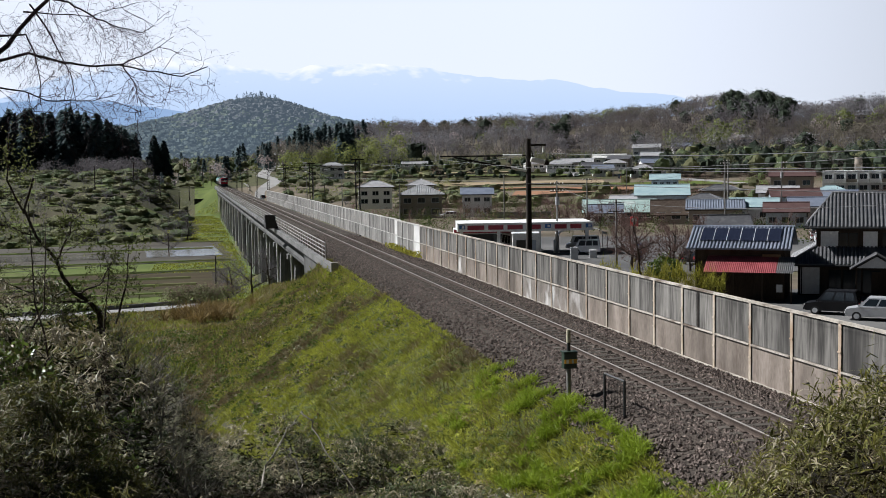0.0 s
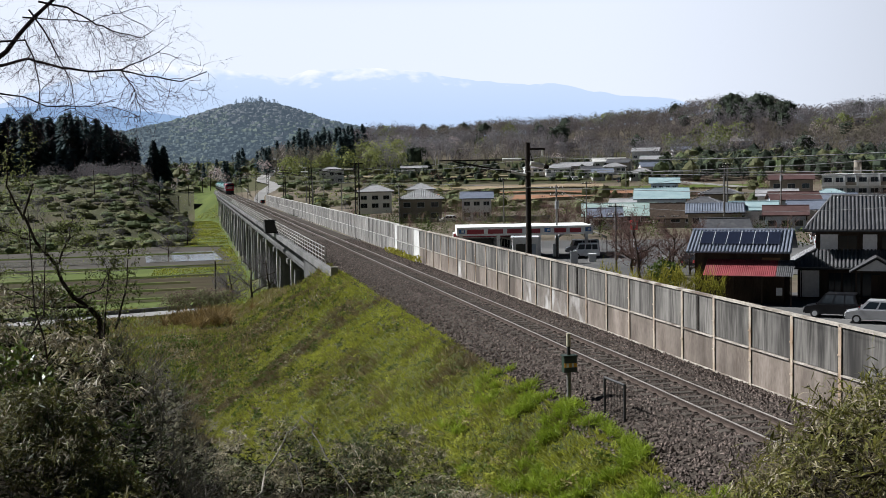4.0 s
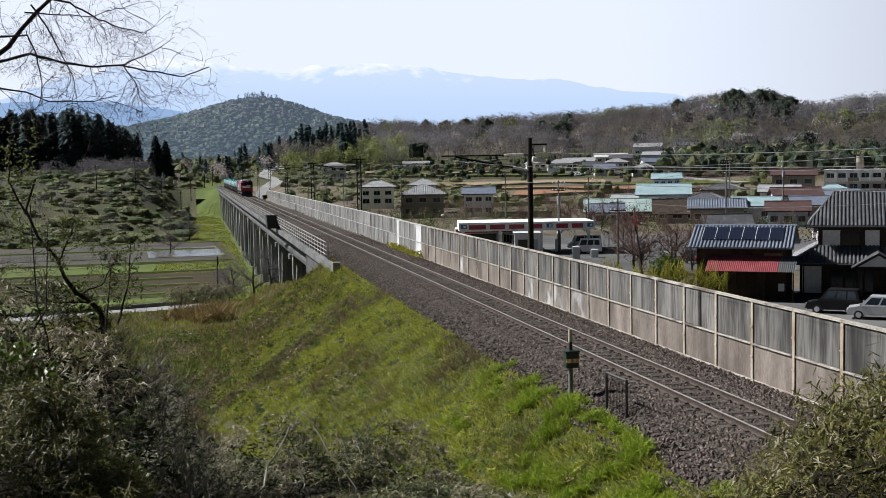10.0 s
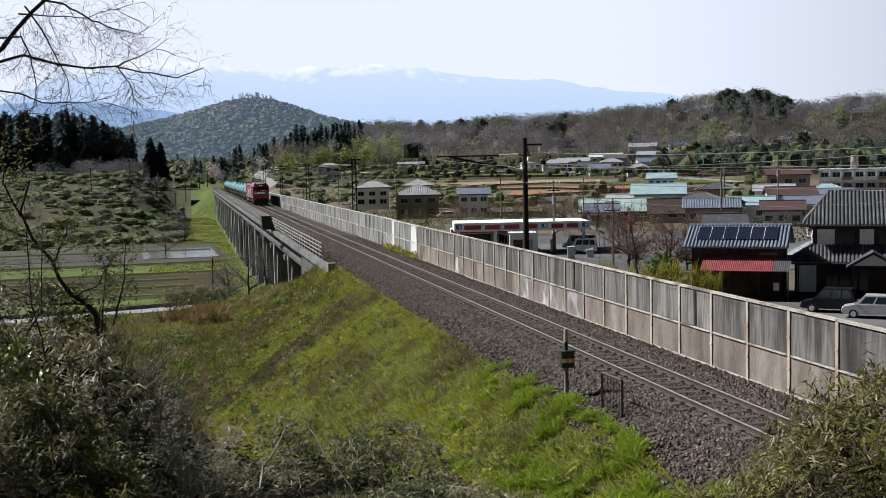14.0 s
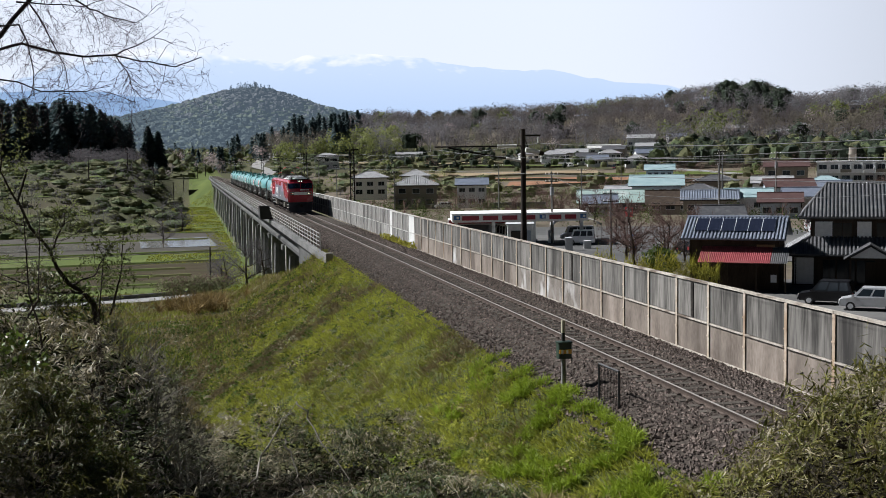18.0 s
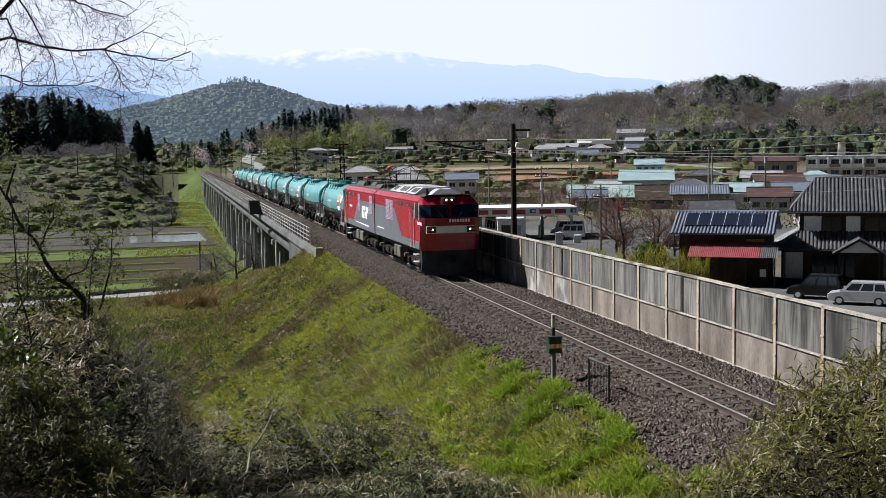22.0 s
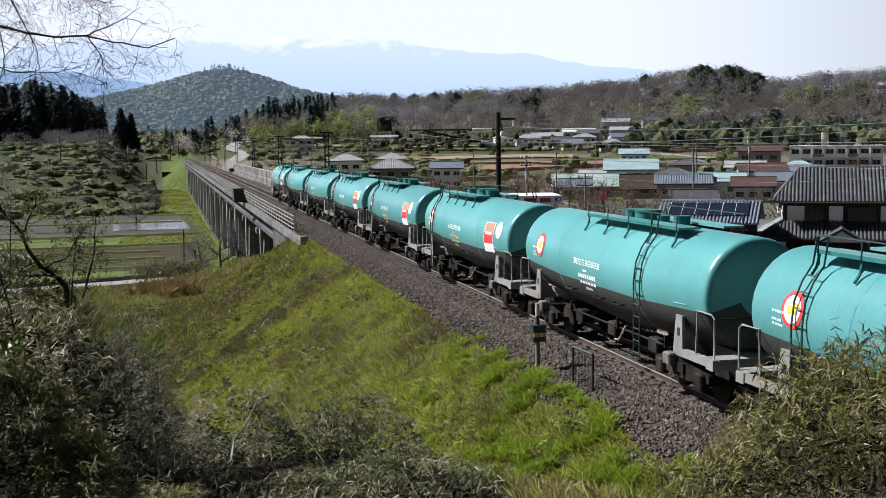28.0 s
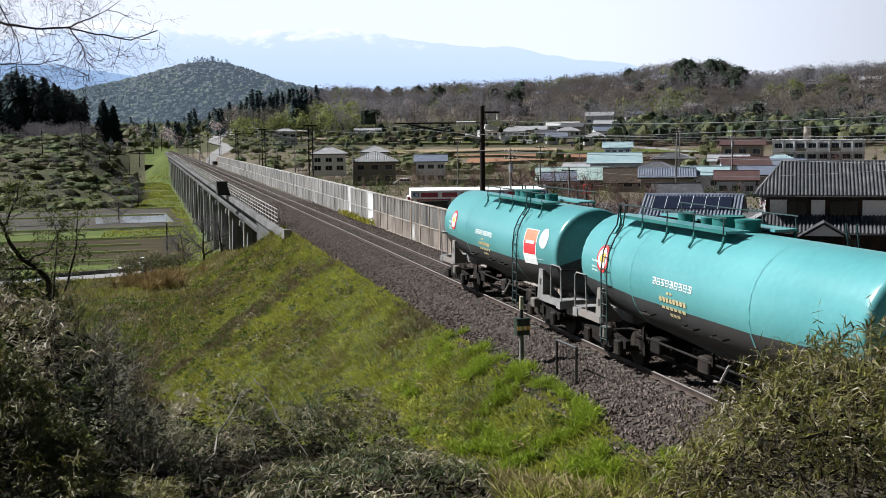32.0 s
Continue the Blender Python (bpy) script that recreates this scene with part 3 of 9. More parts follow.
def bogie(parent, y, half, wheel_r, name="bogie", mat="under"):
    """A two-axle bogie: side frames, bolster, axle boxes and wheels."""
    g = Mesh()
    for s in (-1, 1):
        g.loft([[(s * 0.98, y - half - 0.35, 0.50), (s * 0.98, y - half - 0.35, 0.68), (s * 1.10, y - half - 0.35, 0.68), (s * 1.10, y - half - 0.35, 0.50)],
                [(s * 0.98, y - 0.35, 0.38), (s * 0.98, y - 0.35, 0.80), (s * 1.10, y - 0.35, 0.80), (s * 1.10, y - 0.35, 0.38)],
                [(s * 0.98, y + 0.35, 0.38), (s * 0.98, y + 0.35, 0.80), (s * 1.10, y + 0.35, 0.80), (s * 1.10, y + 0.35, 0.38)],
                [(s * 0.98, y + half + 0.35, 0.50), (s * 0.98, y + half + 0.35, 0.68), (s * 1.10, y + half + 0.35, 0.68), (s * 1.10, y + half + 0.35, 0.50)]])
    g.box(0, y, 0.62, 2.3, 0.4, 0.22)
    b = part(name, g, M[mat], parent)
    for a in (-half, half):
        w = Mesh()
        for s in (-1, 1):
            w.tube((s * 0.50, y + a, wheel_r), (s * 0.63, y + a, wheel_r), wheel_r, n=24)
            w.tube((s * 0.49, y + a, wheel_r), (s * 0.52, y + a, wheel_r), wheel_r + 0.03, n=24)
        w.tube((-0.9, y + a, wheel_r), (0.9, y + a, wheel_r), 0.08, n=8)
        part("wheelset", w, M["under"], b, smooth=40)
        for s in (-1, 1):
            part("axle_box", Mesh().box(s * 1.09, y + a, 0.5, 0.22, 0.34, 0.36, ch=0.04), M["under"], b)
    for s in (-1, 1):
        for o in (-0.14, 0.14):
            part("spring", Mesh().tube((s * 1.04, y + o, 0.42), (s * 1.04, y + o, 0.72), 0.10, n=10), M["frame_grey" if mat != "under" else "under"], b, smooth=40)
    return b


def locomotive():
    """Twin-body electric locomotive; its front coupling is at y = 0 and it trails along +y."""
    lo = thing("locomotive", pose(T, 0, 0), "red and grey twin-body electric locomotive with its headlights on", "locomotive")
    ZR = (1.25, 1.62, 2.25, 2.74, 3.36, 3.50, 3.72)
    XR = (1.36, 1.40, 1.40, 1.40, 1.40, 1.40, 1.20)

    def nose(z):
        return ramp_of(z, ((1.25, 0.42), (1.62, 0.36), (2.45, 0.30), (2.74, 0.34), (3.36, 0.66), (3.50, 0.80), (3.72, 0.98)))

    for u, sgn, org in (("front_body", 1, 0.0), ("rear_body", -1, 25.0)):
        g = Mesh()
        inner = 12.40
        fx = (-1.0, -0.86, -0.5, 0.0, 0.5, 0.86, 1.0)
        # end face with rounded corners
        rows = []
        for z, hw in zip(ZR, XR):
            rows.append([(f * hw, org + sgn * (nose(z) + 0.30 * abs(f) ** 5), z) for f in fx])
        for r in range(len(rows) - 1):
            for i in range(len(fx) - 1):
                g.face(rows[r][i], rows[r][i + 1], rows[r + 1][i + 1], rows[r + 1][i])
        # sides
        for s in (0, -1):
            for r in range(len(ZR) - 1):
                a, b = rows[r][s], rows[r + 1][s]
                c, d = (b[0], org + sgn * inner, b[2]), (a[0], org + sgn * inner, a[2])
                g.slot = 0
                g.face(a, b, c, d)
        g.slot = 0
        body = part(u, g, [M["red"]], lo, "glossy red painted body with a broad grey side panel")
        # roof with a slight crown
        g = Mesh()
        pr = [(-1.2, 3.72), (-0.7, 3.80), (0, 3.82), (0.7, 3.80), (1.2, 3.72)]
        y0, y1 = org + sgn * 0.98, org + sgn * inner
        g.loft([[(x, y0, z) for x, z in pr], [(x, y1, z) for x, z in pr]], closed=False, caps=False)
        g.face(*[(x, y1, z) for x, z in pr], (1.4, y1, 3.5), (1.36, y1, 1.25), (-1.36, y1, 1.25), (-1.4, y1, 3.5))
        part("roof", g, M["roof_dark"], body, "sooty dark roof")
        # grey side fields, slanting down towards the cab, with the lower band running on
        for s in (-1, 1):
            X = s * 1.404
            g = Mesh()
            f = lambda y: org + sgn * y
            g.face((X, f(12.38), 1.26), (X, f(12.38), 2.96), (X, f(6.75), 2.96), (X, f(4.85), 1.66), (X, f(0.80), 1.66), (X, f(0.80), 1.30))
            part("grey_field", g, M["grey_body"], body, "grey painted side field")
            # cab door, windows
            g = Mesh().box(s * 1.402, f(2.10), 2.42, 0.03, 0.62, 2.0, ch=0.0)
            door = part("cab_door", g, M["red"], body)
            part("door_window", Mesh().box(s * 1.418, f(2.10), 3.02, 0.012, 0.40, 0.55), M["glass"], door)
            for o in (-0.36, 0.36):
                part("grab_rail", Mesh().tube((s * 1.46, f(2.10 + o), 1.3), (s * 1.46, f(2.10 + o), 3.1), 0.018, n=6), M["silver"], door)
            part("side_window", Mesh().box(s * 1.408, f(1.14), 3.04, 0.02, 0.86, 0.68), M["glass"], body, "dark cab side window")
            for e in (0.69, 1.59):
                part("window_frame", Mesh().box(s * 1.415, f(e), 3.04, 0.03, 0.05, 0.76), M["silver"], body)
            for yy in (3.35, 5.05):
                part("vent", Mesh().box(s * 1.406, f(yy), 3.27, 0.02, 1.12, 0.16), M["black"], body, "dark slotted vent")
                part("vent_bar", Mesh().box(s * 1.42, f(yy), 3.27, 0.012, 0.04, 0.16), M["silver"], body)
            lv = ((7.42, 0.82), (8.43, 1.10)) if sgn == 1 else ((25 - 17.9, 0.80), (25 - 13.73, 1.05))
            for yy, w in lv:
                lou = part("louvre", Mesh().box(s * 1.408, f(yy), 2.82, 0.012, w, 1.06), M["grey_body"], body, "pink-tinted ventilation louvre")
                g = Mesh()
                for q in range(15):
                    g.box(s * 1.416, f(yy), 2.34 + q * 0.07, 0.018, w - 0.04, 0.032)
                part("louvre_slats", g, M["lilac"], lou)
            # rail on the cant line
            part("gutter", Mesh().box(s * 1.41, f(6.7), 3.49, 0.03, 11.3, 0.03), M["red"], body)
        # under the body
        g = Mesh().box(0, f(6.6), 1.12, 2.3, 11.0, 0.24)
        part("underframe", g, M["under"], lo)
        bogie(lo, f(3.15), 1.25, 0.56)
        bogie(lo, f(9.95), 1.25, 0.56)
        for s in (-1, 1):
            for yy, w in ((6.2, 0.72), (7.0, 0.66)) if sgn == 1 else ((5.75, 0.9), (7.15, 1.2)):
                part("equipment_box", Mesh().box(s * 1.12, f(yy), 0.80, 0.42, w, 0.55, ch=0.04), M["grimy"], lo, "grimy pale equipment box")
            for yy in (1.35, 4.85, 8.2, 11.7):
                part("brake_cylinder", Mesh().tube((s * 1.05, f(yy), 0.72), (s * 1.28, f(yy), 0.72), 0.10, n=10), M["grimy"], lo, smooth=40)
                part("sand_pipe", Mesh().path([(s * 1.1, f(yy), 1.0), (s * 1.12, f(yy + 0.1), 0.5), (s * 0.9, f(yy + 0.2), 0.2)], 0.03), M["under"], lo)
            part("cab_step", Mesh().box(s * 1.22, f(2.1), 0.62, 0.30, 0.5, 0.04), M["silver"], lo)
            part("cab_step", Mesh().box(s * 1.22, f(2.1), 0.96, 0.30, 0.5, 0.04), M["silver"], lo)
        # nose: skirt, lamps, windscreen
        g = Mesh()
        pts = lambda z, o: [(fx_ * 1.3, org + sgn * (o + 0.28 * abs(fx_) ** 4), z) for fx_ in fx]
        r0, r1, r2 = pts(0.28, 0.55), pts(0.75, 0.42), pts(1.26, 0.44)
        for a, b in ((r0, r1), (r1, r2)):
            for i in range(6):
                g.face(a[i], a[i + 1], b[i + 1], b[i])
        for e in (0, -1):
            g.face(r0[e], r1[e], (r1[e][0], org + sgn * 1.0, 0.75), (r0[e][0], org + sgn * 1.0, 0.4))
            g.face(r1[e], r2[e], (r2[e][0], org + sgn * 1.2, 1.26), (r1[e][0], org + sgn * 1.0, 0.75))
        part("skirt", g, M["skirt"], lo, "dark blue-grey front skirt")
        part("coupler", Mesh().box(0, org + sgn * 0.22, 0.86, 0.26, 0.5, 0.28, ch=0.05), M["under"], lo)
        part("snow_plough", Mesh().loft([[(-1.2, f(0.75), 0.10), (0, f(0.35), 0.10), (1.2, f(0.75), 0.10)], [(-1.25, f(0.80), 0.42), (0, f(0.42), 0.42), (1.25, f(0.80), 0.42)]], closed=False, caps=False), M["skirt"], lo)
        g = Mesh().box(0, org + sgn * 0.285, 2.22, 2.34, 0.05, 0.34, ch=0.0)
        band = part("lamp_band", g, M["silver"], body, "silver band between the headlights")
        part("band_panel", Mesh().box(0, org + sgn * 0.255, 2.22, 1.44, 0.02, 0.28), M["white"], band)
        for s in (-1, 1):
            part("lamp_case", Mesh().box(s * 0.94, org + sgn * 0.256, 2.22, 0.42, 0.02, 0.27), M["black"], band)
            if sgn == 1:
                for o in (0.06,):
                    part("headlight", Mesh().tube((s * (0.94 - o), 0.246, 2.22), (s * (0.94 - o), 0.236, 2.22), 0.046, n=14), M["lamp"], band, "lit round headlight")
                part("marker_lamp", Mesh().tube((s * 1.06, 0.246, 2.22), (s * 1.06, 0.236, 2.22), 0.07, n=14), M["signal_red"], band)
        if sgn == 1:
            hb = part("headlight_box", Mesh().box(0, 0.80, 3.56, 0.62, 0.28, 0.20, ch=0.02), M["black"], body)
            for s in (-1, 1):
                part("headlight", Mesh().tube((s * 0.13, 0.655, 3.56), (s * 0.13, 0.64, 3.56), 0.05, n=14), M["lamp"], hb, "lit round headlight")
        for s in (-1, 1):
            rows_ = []
            for z in (2.76, 3.06, 3.34):
                rows_.append([(s * xx, org + sgn * (nose(z) + 0.30 * abs(xx / 1.4) ** 5 - 0.012), z) for xx in (0.05, 0.5, 0.9, 1.2, 1.32)])
            g = Mesh()
            for a, b in zip(rows_, rows_[1:]):
                for i in range(4):
                    g.face(a[i], a[i + 1], b[i + 1], b[i])
            ws = part("windscreen", g, M["screen"], body, "large tinted cab windscreen")
            part("wiper", Mesh().tube((s * 0.35, org + sgn * (nose(2.74) - 0.03), 2.76), (s * 0.62, org + sgn * (nose(3.15) - 0.03), 3.15), 0.012, n=5), M["black"], ws)
        nb, sb = Mesh(), Mesh()
        for i in range(8):
            u = i * 0.125
            nb.box(sgn * (0.83 - u) if sgn == 1 else 0.83 - u, org + sgn * 0.284, 2.62, 0.085, 0.006, 0.14)
            ys = (f(1.15) if sgn == 1 else f(3.4)) - u
            sb.box(-1.408, ys, 2.50, 0.006, 0.085, 0.13)
        part("lettering", nb, M["white"], body, "row of white figures")
        part("lettering", sb, M["white"], body, "row of white figures")
    # white marks on the rear body's side
    rear = lo
    X = -1.409
    for a, b, z0, z1 in ((16.95, 16.60, 1.96, 2.66), (16.45, 15.65, 2.42, 2.66), (16.45, 16.10, 1.96, 2.34), (15.95, 15.60, 1.96, 2.34), (15.45, 15.10, 1.96, 2.66), (15.0, 14.66, 2.30, 2.66)):
        mk = Mesh()
        mk.face((X, a, z0), (X, b, z0), (X, b - 0.1, z1), (X, a - 0.1, z1))
        part("emblem_block", mk, M["white"], rear, "white block of an emblem")
    g = Mesh()
    g.face((X, 19.6, 1.60), (X, 14.6, 1.50), (X, 14.6, 1.60), (X, 19.6, 1.62))
    part("side_stripe", g, M["white"], rear, "thin white tapering stripe")
    g = Mesh()
    g.face((X, 11.7, 1.70), (X, 9.7, 1.70), (X, 9.7, 1.76), (X, 11.7, 1.76))
    part("side_stripe", g, M["white"], rear)
    # the gangway between the bodies
    part("gangway", Mesh().box(0, 12.5, 2.4, 2.2, 0.22, 2.3), M["black"], lo, "black bellows between the bodies")
    # roof gear
    for y0, ln, w, h, mt in ((1.15, 1.0, 1.5, 0.27, "silver"), (2.9, 2.0, 2.2, 0.30, "roof_silver"), (5.1, 2.7, 2.2, 0.32, "roof_silver"), (8.0, 1.6, 2.1, 0.30, "roof_silver")):
        g = Mesh()
        g.loft([[(-w / 2, y0, 3.78), (w / 2, y0, 3.78), (w / 2, y0 + ln, 3.78), (-w / 2, y0 + ln, 3.78)],
                [(-w / 2 + 0.42, y0 + 0.2, 3.78 + h), (w / 2 - 0.42, y0 + 0.2, 3.78 + h), (w / 2 - 0.42, y0 + ln - 0.2, 3.78 + h), (-w / 2 + 0.42, y0 + ln - 0.2, 3.78 + h)]])
        hood = part("roof_hood", g, M[mt], lo, "pale roof equipment hood")
        if ln > 1.4:
            for o in (0.3, 0.62):
                gr = Mesh()
                q = lambda t, yy, up_: (-w / 2 + 0.42 * t - 0.012 * up_, yy, 3.78 + h * t + 0.016 * up_)
                ya, yb = y0 + ln * (o - 0.12), y0 + ln * (o + 0.12)
                gr.loft([[q(0.2, ya, 0), q(0.85, ya, 0), q(0.85, yb, 0), q(0.2, yb, 0)], [q(0.2, ya, 1), q(0.85, ya, 1), q(0.85, yb, 1), q(0.2, yb, 1)]])
                part("hood_grille", gr, M["black"], hood)
    part("horn", Mesh().tube((-0.9, 0.95, 3.9), (-0.9, 1.2, 3.9), 0.07, n=8), M["black"], lo)
    part("aerial", Mesh().tube((-0.95, 1.0, 3.75), (-0.95, 1.0, 4.1), 0.06, n=8), M["black"], lo)
    part("whistle", Mesh().box(0.95, 1.1, 3.86, 0.25, 0.3, 0.16), M["black"], lo)
    for y0, ln, w, h in ((13.2, 1.9, 1.9, 0.22), (15.5, 1.7, 1.7, 0.3), (19.3, 1.8, 1.8, 0.3), (21.6, 1.4, 1.5, 0.24)):
        g = Mesh()
        g.loft([[(-w / 2, y0, 3.78), (w / 2, y0, 3.78), (w / 2, y0 + ln, 3.78), (-w / 2, y0 + ln, 3.78)],
                [(-w / 2 + 0.2, y0 + 0.1, 3.78 + h), (w / 2 - 0.2, y0 + 0.1, 3.78 + h), (w / 2 - 0.2, y0 + ln - 0.1, 3.78 + h), (-w / 2 + 0.2, y0 + ln - 0.1, 3.78 + h)]])
        part("roof_duct", g, M["roof_dark"], lo)
    ins = Mesh()
    for q in range(5):
        ins.tube((0, 0, q * 0.07), (0, 0, q * 0.07 + 0.035), 0.09, 0.06, 10)
    ins.tube((0, 0, 0), (0, 0, 0.42), 0.03, n=6)
    insd = ins.data("insulator", M["roof_dark"], 40)
    for px in (-0.85, 0.85):
        for py in (10.0, 11.9, 12.9, 14.2, 17.3, 18.9, 20.9):
            part("insulator", insd, None, lo, at=pose(px * 0.8, py, 3.78))
    part("bus_bar", Mesh().path([(-0.68, 10.0, 4.22), (-0.68, 14.2, 4.22), (-0.2, 17.3, 4.22), (-0.68, 20.9, 4.22)], 0.022), M["under"], lo)

    def panto(y, up):
        p = Mesh()
        for s in (-1, 1):
            p.path([(s * 0.55, y - 0.8, 4.2), (s * 0.55, y + 0.8, 4.2)], 0.03)
        for d in (-0.8, 0.8):
            p.path([(-0.57, y + d, 4.2), (0.57, y + d, 4.2)], 0.03)
        zt = 5.06 if up else 4.40
        pan = part("pantograph", p, M["under"], lo, "raised pantograph" if up else "folded pantograph", smooth=40)
        for s in (-1, 1):
            if up:
                for d in (-1, 1):
                    part("lower_arm", Mesh().path([(s * 0.55, y + d * 0.75, 4.22), (s * 0.62, y + d * 1.05, 4.62)], 0.03), M["under"], pan)
                    part("upper_arm", Mesh().path([(s * 0.62, y + d * 1.05, 4.62), (s * 0.42, y, 5.05)], 0.022), M["under"], pan)
            else:
                part("lower_arm", Mesh().path([(s * 0.55, y - 0.8, 4.3), (s * 0.5, y + 1.2, 4.36)], 0.022), M["under"], pan)
        if up:
            for d in (-1.05, 1.05):
                part("cross_tube", Mesh().path([(-0.62, y + d, 4.62), (0.62, y + d, 4.62)], 0.02), M["under"], pan)
                part("brace", Mesh().path([(-0.62, y + d, 4.62), (0.42, y, 5.05)], 0.014), M["under"], pan)
        for d in (-0.16, 0.16):
            part("collector_strip", Mesh().path([(-0.62, y + d, zt), (0.62, y + d, zt)], 0.025), M["under"], pan)
            for s in (-1, 1):
                part("horn", Mesh().path([(s * 0.62, y + d, zt), (s * 0.80, y + d, zt - 0.03), (s * 0.95, y + d, zt - 0.14)], 0.028), M["signal_red"], pan, "red collector horn")

    panto(11.0, True)
    panto(18.1, False)
    return lo


TR, TZ = 1.27, 2.32      # tank radius and centre height


def girth(y):
    """The tank's radius: fuller in the middle, its top line level."""
    return ramp_of(min(y, 13.57 - y), ((1.0, 1.225), (4.3, 1.315)))


def tank_ring(y, r, n=32):
    z = TZ + TR - girth(y)
    return [(r * math.cos(6.28318 * (i + 0.5) / n), y, z + r * math.sin(6.28318 * (i + 0.5) / n)) for i in range(n)]


def patch(y0, y1, a0, a1, r=TR + 0.008, n=6):
    """A piece of foil on the tank's flank; angles in degrees below (-) or above the middle on the -x side."""
    g = Mesh()
    lift = r - TR

    def p(y, a):
        q = girth(y)
        return (-(q + lift) * math.cos(radians(a)), y, TZ + TR - q + (q + lift) * math.sin(radians(a)))

    for i in range(n):
        b0, b1 = a0 + (a1 - a0) * i / n, a0 + (a1 - a0) * (i + 1) / n
        g.face(p(y0, b0), p(y0, b1), p(y1, b1), p(y1, b0))
    return g


def disc(y, a, rad, r=TR + 0.008, n=20):
    g = Mesh()
    pts = []
    for i in range(n):
        t = 6.28318 * i / n
        aa = radians(a) + rad * math.sin(t) / r
        q = girth(y + rad * math.cos(t))
        pts.append((-(q + r - TR) * math.cos(aa), y + rad * math.cos(t), TZ + TR - q + (q + r - TR) * math.sin(aa)))
    q = girth(y)
    mid = (-(q + r - TR) * math.cos(radians(a)), y, TZ + TR - q + (q + r - TR) * math.sin(radians(a)))
    for i in range(n):
        g.face(mid, pts[i], pts[(i + 1) % n])
    return g


def wagon_parts(w, flip):
    """Builds a tank wagon under w; its front coupling at y = 0, its rear one at 13.57."""
    LEN = 13.57
    Y = (lambda y: LEN - y) if flip else (lambda y: y)
    S = -1 if flip else 1
    n = 32
    prof = [(0.79, 0.45), (0.815, 0.84), (0.85, 1.08), (0.885, 1.165), (0.93, 1.205), (0.99, 1.222), (1.11, girth(1.11)), (2.6, girth(2.6)), (4.3, girth(4.3))]
    prof += [(LEN - 0.03 - y, r) for y, r in prof[::-1]]
    g = Mesh()
    rings = [tank_ring(y, r, n) for y, r in prof]
    for k in range(len(rings) - 1):
        for i in range(n):
            j = (i + 1) % n
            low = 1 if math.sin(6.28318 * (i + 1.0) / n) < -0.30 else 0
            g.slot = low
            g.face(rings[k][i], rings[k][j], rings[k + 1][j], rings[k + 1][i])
    g.slot = 0
    g.face(*rings[0][::-1])
    g.face(*rings[-1])
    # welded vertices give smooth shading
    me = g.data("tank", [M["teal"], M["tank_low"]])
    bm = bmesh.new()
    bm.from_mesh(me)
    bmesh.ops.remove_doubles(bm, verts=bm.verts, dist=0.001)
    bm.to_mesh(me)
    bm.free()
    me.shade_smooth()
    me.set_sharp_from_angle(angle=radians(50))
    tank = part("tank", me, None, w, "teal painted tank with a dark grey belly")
    for y in (4.2, 9.4):
        part("weld_seam", Mesh().loft([tank_ring(y - 0.03, girth(y) + 0.005, 32), tank_ring(y + 0.03, girth(y) + 0.005, 32)], caps=False), M["teal"], tank)
    # sloping belly sump
    part("belly", Mesh().loft([[(-0.5, 2.6, 1.2), (0.5, 2.6, 1.2), (0.5, 2.6, 1.15), (-0.5, 2.6, 1.15)], [(-0.55, 6.8, 1.15), (0.55, 6.8, 1.15), (0.45, 6.8, 0.92), (-0.45, 6.8, 0.92)], [(-0.5, 11, 1.2), (0.5, 11, 1.2), (0.5, 11, 1.15), (-0.5, 11, 1.15)]]), M["tank_low"], tank)
    for e, d in ((0.0, 1), (LEN, -1)):
        f = lambda y: e + d * y
        # end platform, buffer beam, coupler
        g = Mesh()
        g.box(0, f(0.62), 0.98, 2.5, 0.30, 0.22)
        g.box(0, f(1.4), 0.98, 0.6, 1.6, 0.24)
        for s in (-1, 1):
            g.box(s * 1.16, f(1.35), 1.0, 0.14, 1.7, 0.17)
        pl = part("end_frame", g, M["frame_grey"], w, "grey steel end frame")
        part("platform", Mesh().box(0, f(0.62), 1.105, 2.3, 0.46, 0.03), M["frame_grey"], pl)
        part("coupler", Mesh().box(0, f(0.2), 0.86, 0.26, 0.52, 0.28, ch=0.05), M["under"], w)
        for s in (-1, 1):
            g = Mesh()
            g.loft([[(s * 1.16, f(1.90), 0.95), (s * 1.22, f(1.90), 0.95), (s * 1.22, f(2.36), 0.95), (s * 1.16, f(2.36), 0.95)],
                    [(s * 1.13, f(1.98), 1.80), (s * 1.19, f(1.98), 1.80), (s * 1.19, f(2.28), 1.80), (s * 1.13, f(2.28), 1.80)]])
            g.loft([[(s * 0.6, f(2.0), 0.95), (s * 1.2, f(2.0), 0.95), (s * 1.2, f(2.25), 0.95), (s * 0.6, f(2.25), 0.95)], [(s * 0.95, f(2.0), 1.4), (s * 1.16, f(2.0), 1.6), (s * 1.16, f(2.25), 1.6), (s * 0.95, f(2.25), 1.4)]])
            sd_ = part("saddle", g, M["frame_grey"], w, "pale grey saddle bracket")
            part("data_plate", Mesh().box(s * 1.20, f(2.12), 1.42, 0.012, 0.14, 0.22), M["black"], sd_)
            part("jack_pad", Mesh().box(s * 1.2, f(2.55), 0.78, 0.22, 0.34, 0.26, ch=0.03), M["grimy"], w)
            # end handrail loop
            part("handrail", Mesh().path([(s * 1.2, f(0.5), 1.1), (s * 1.2, f(0.5), 1.95), (s * 1.2, f(0.62), 2.03), (s * 1.2, f(1.25), 2.03), (s * 1.2, f(1.3), 1.1)], 0.022, 6), M["frame_grey"], w, smooth=40)
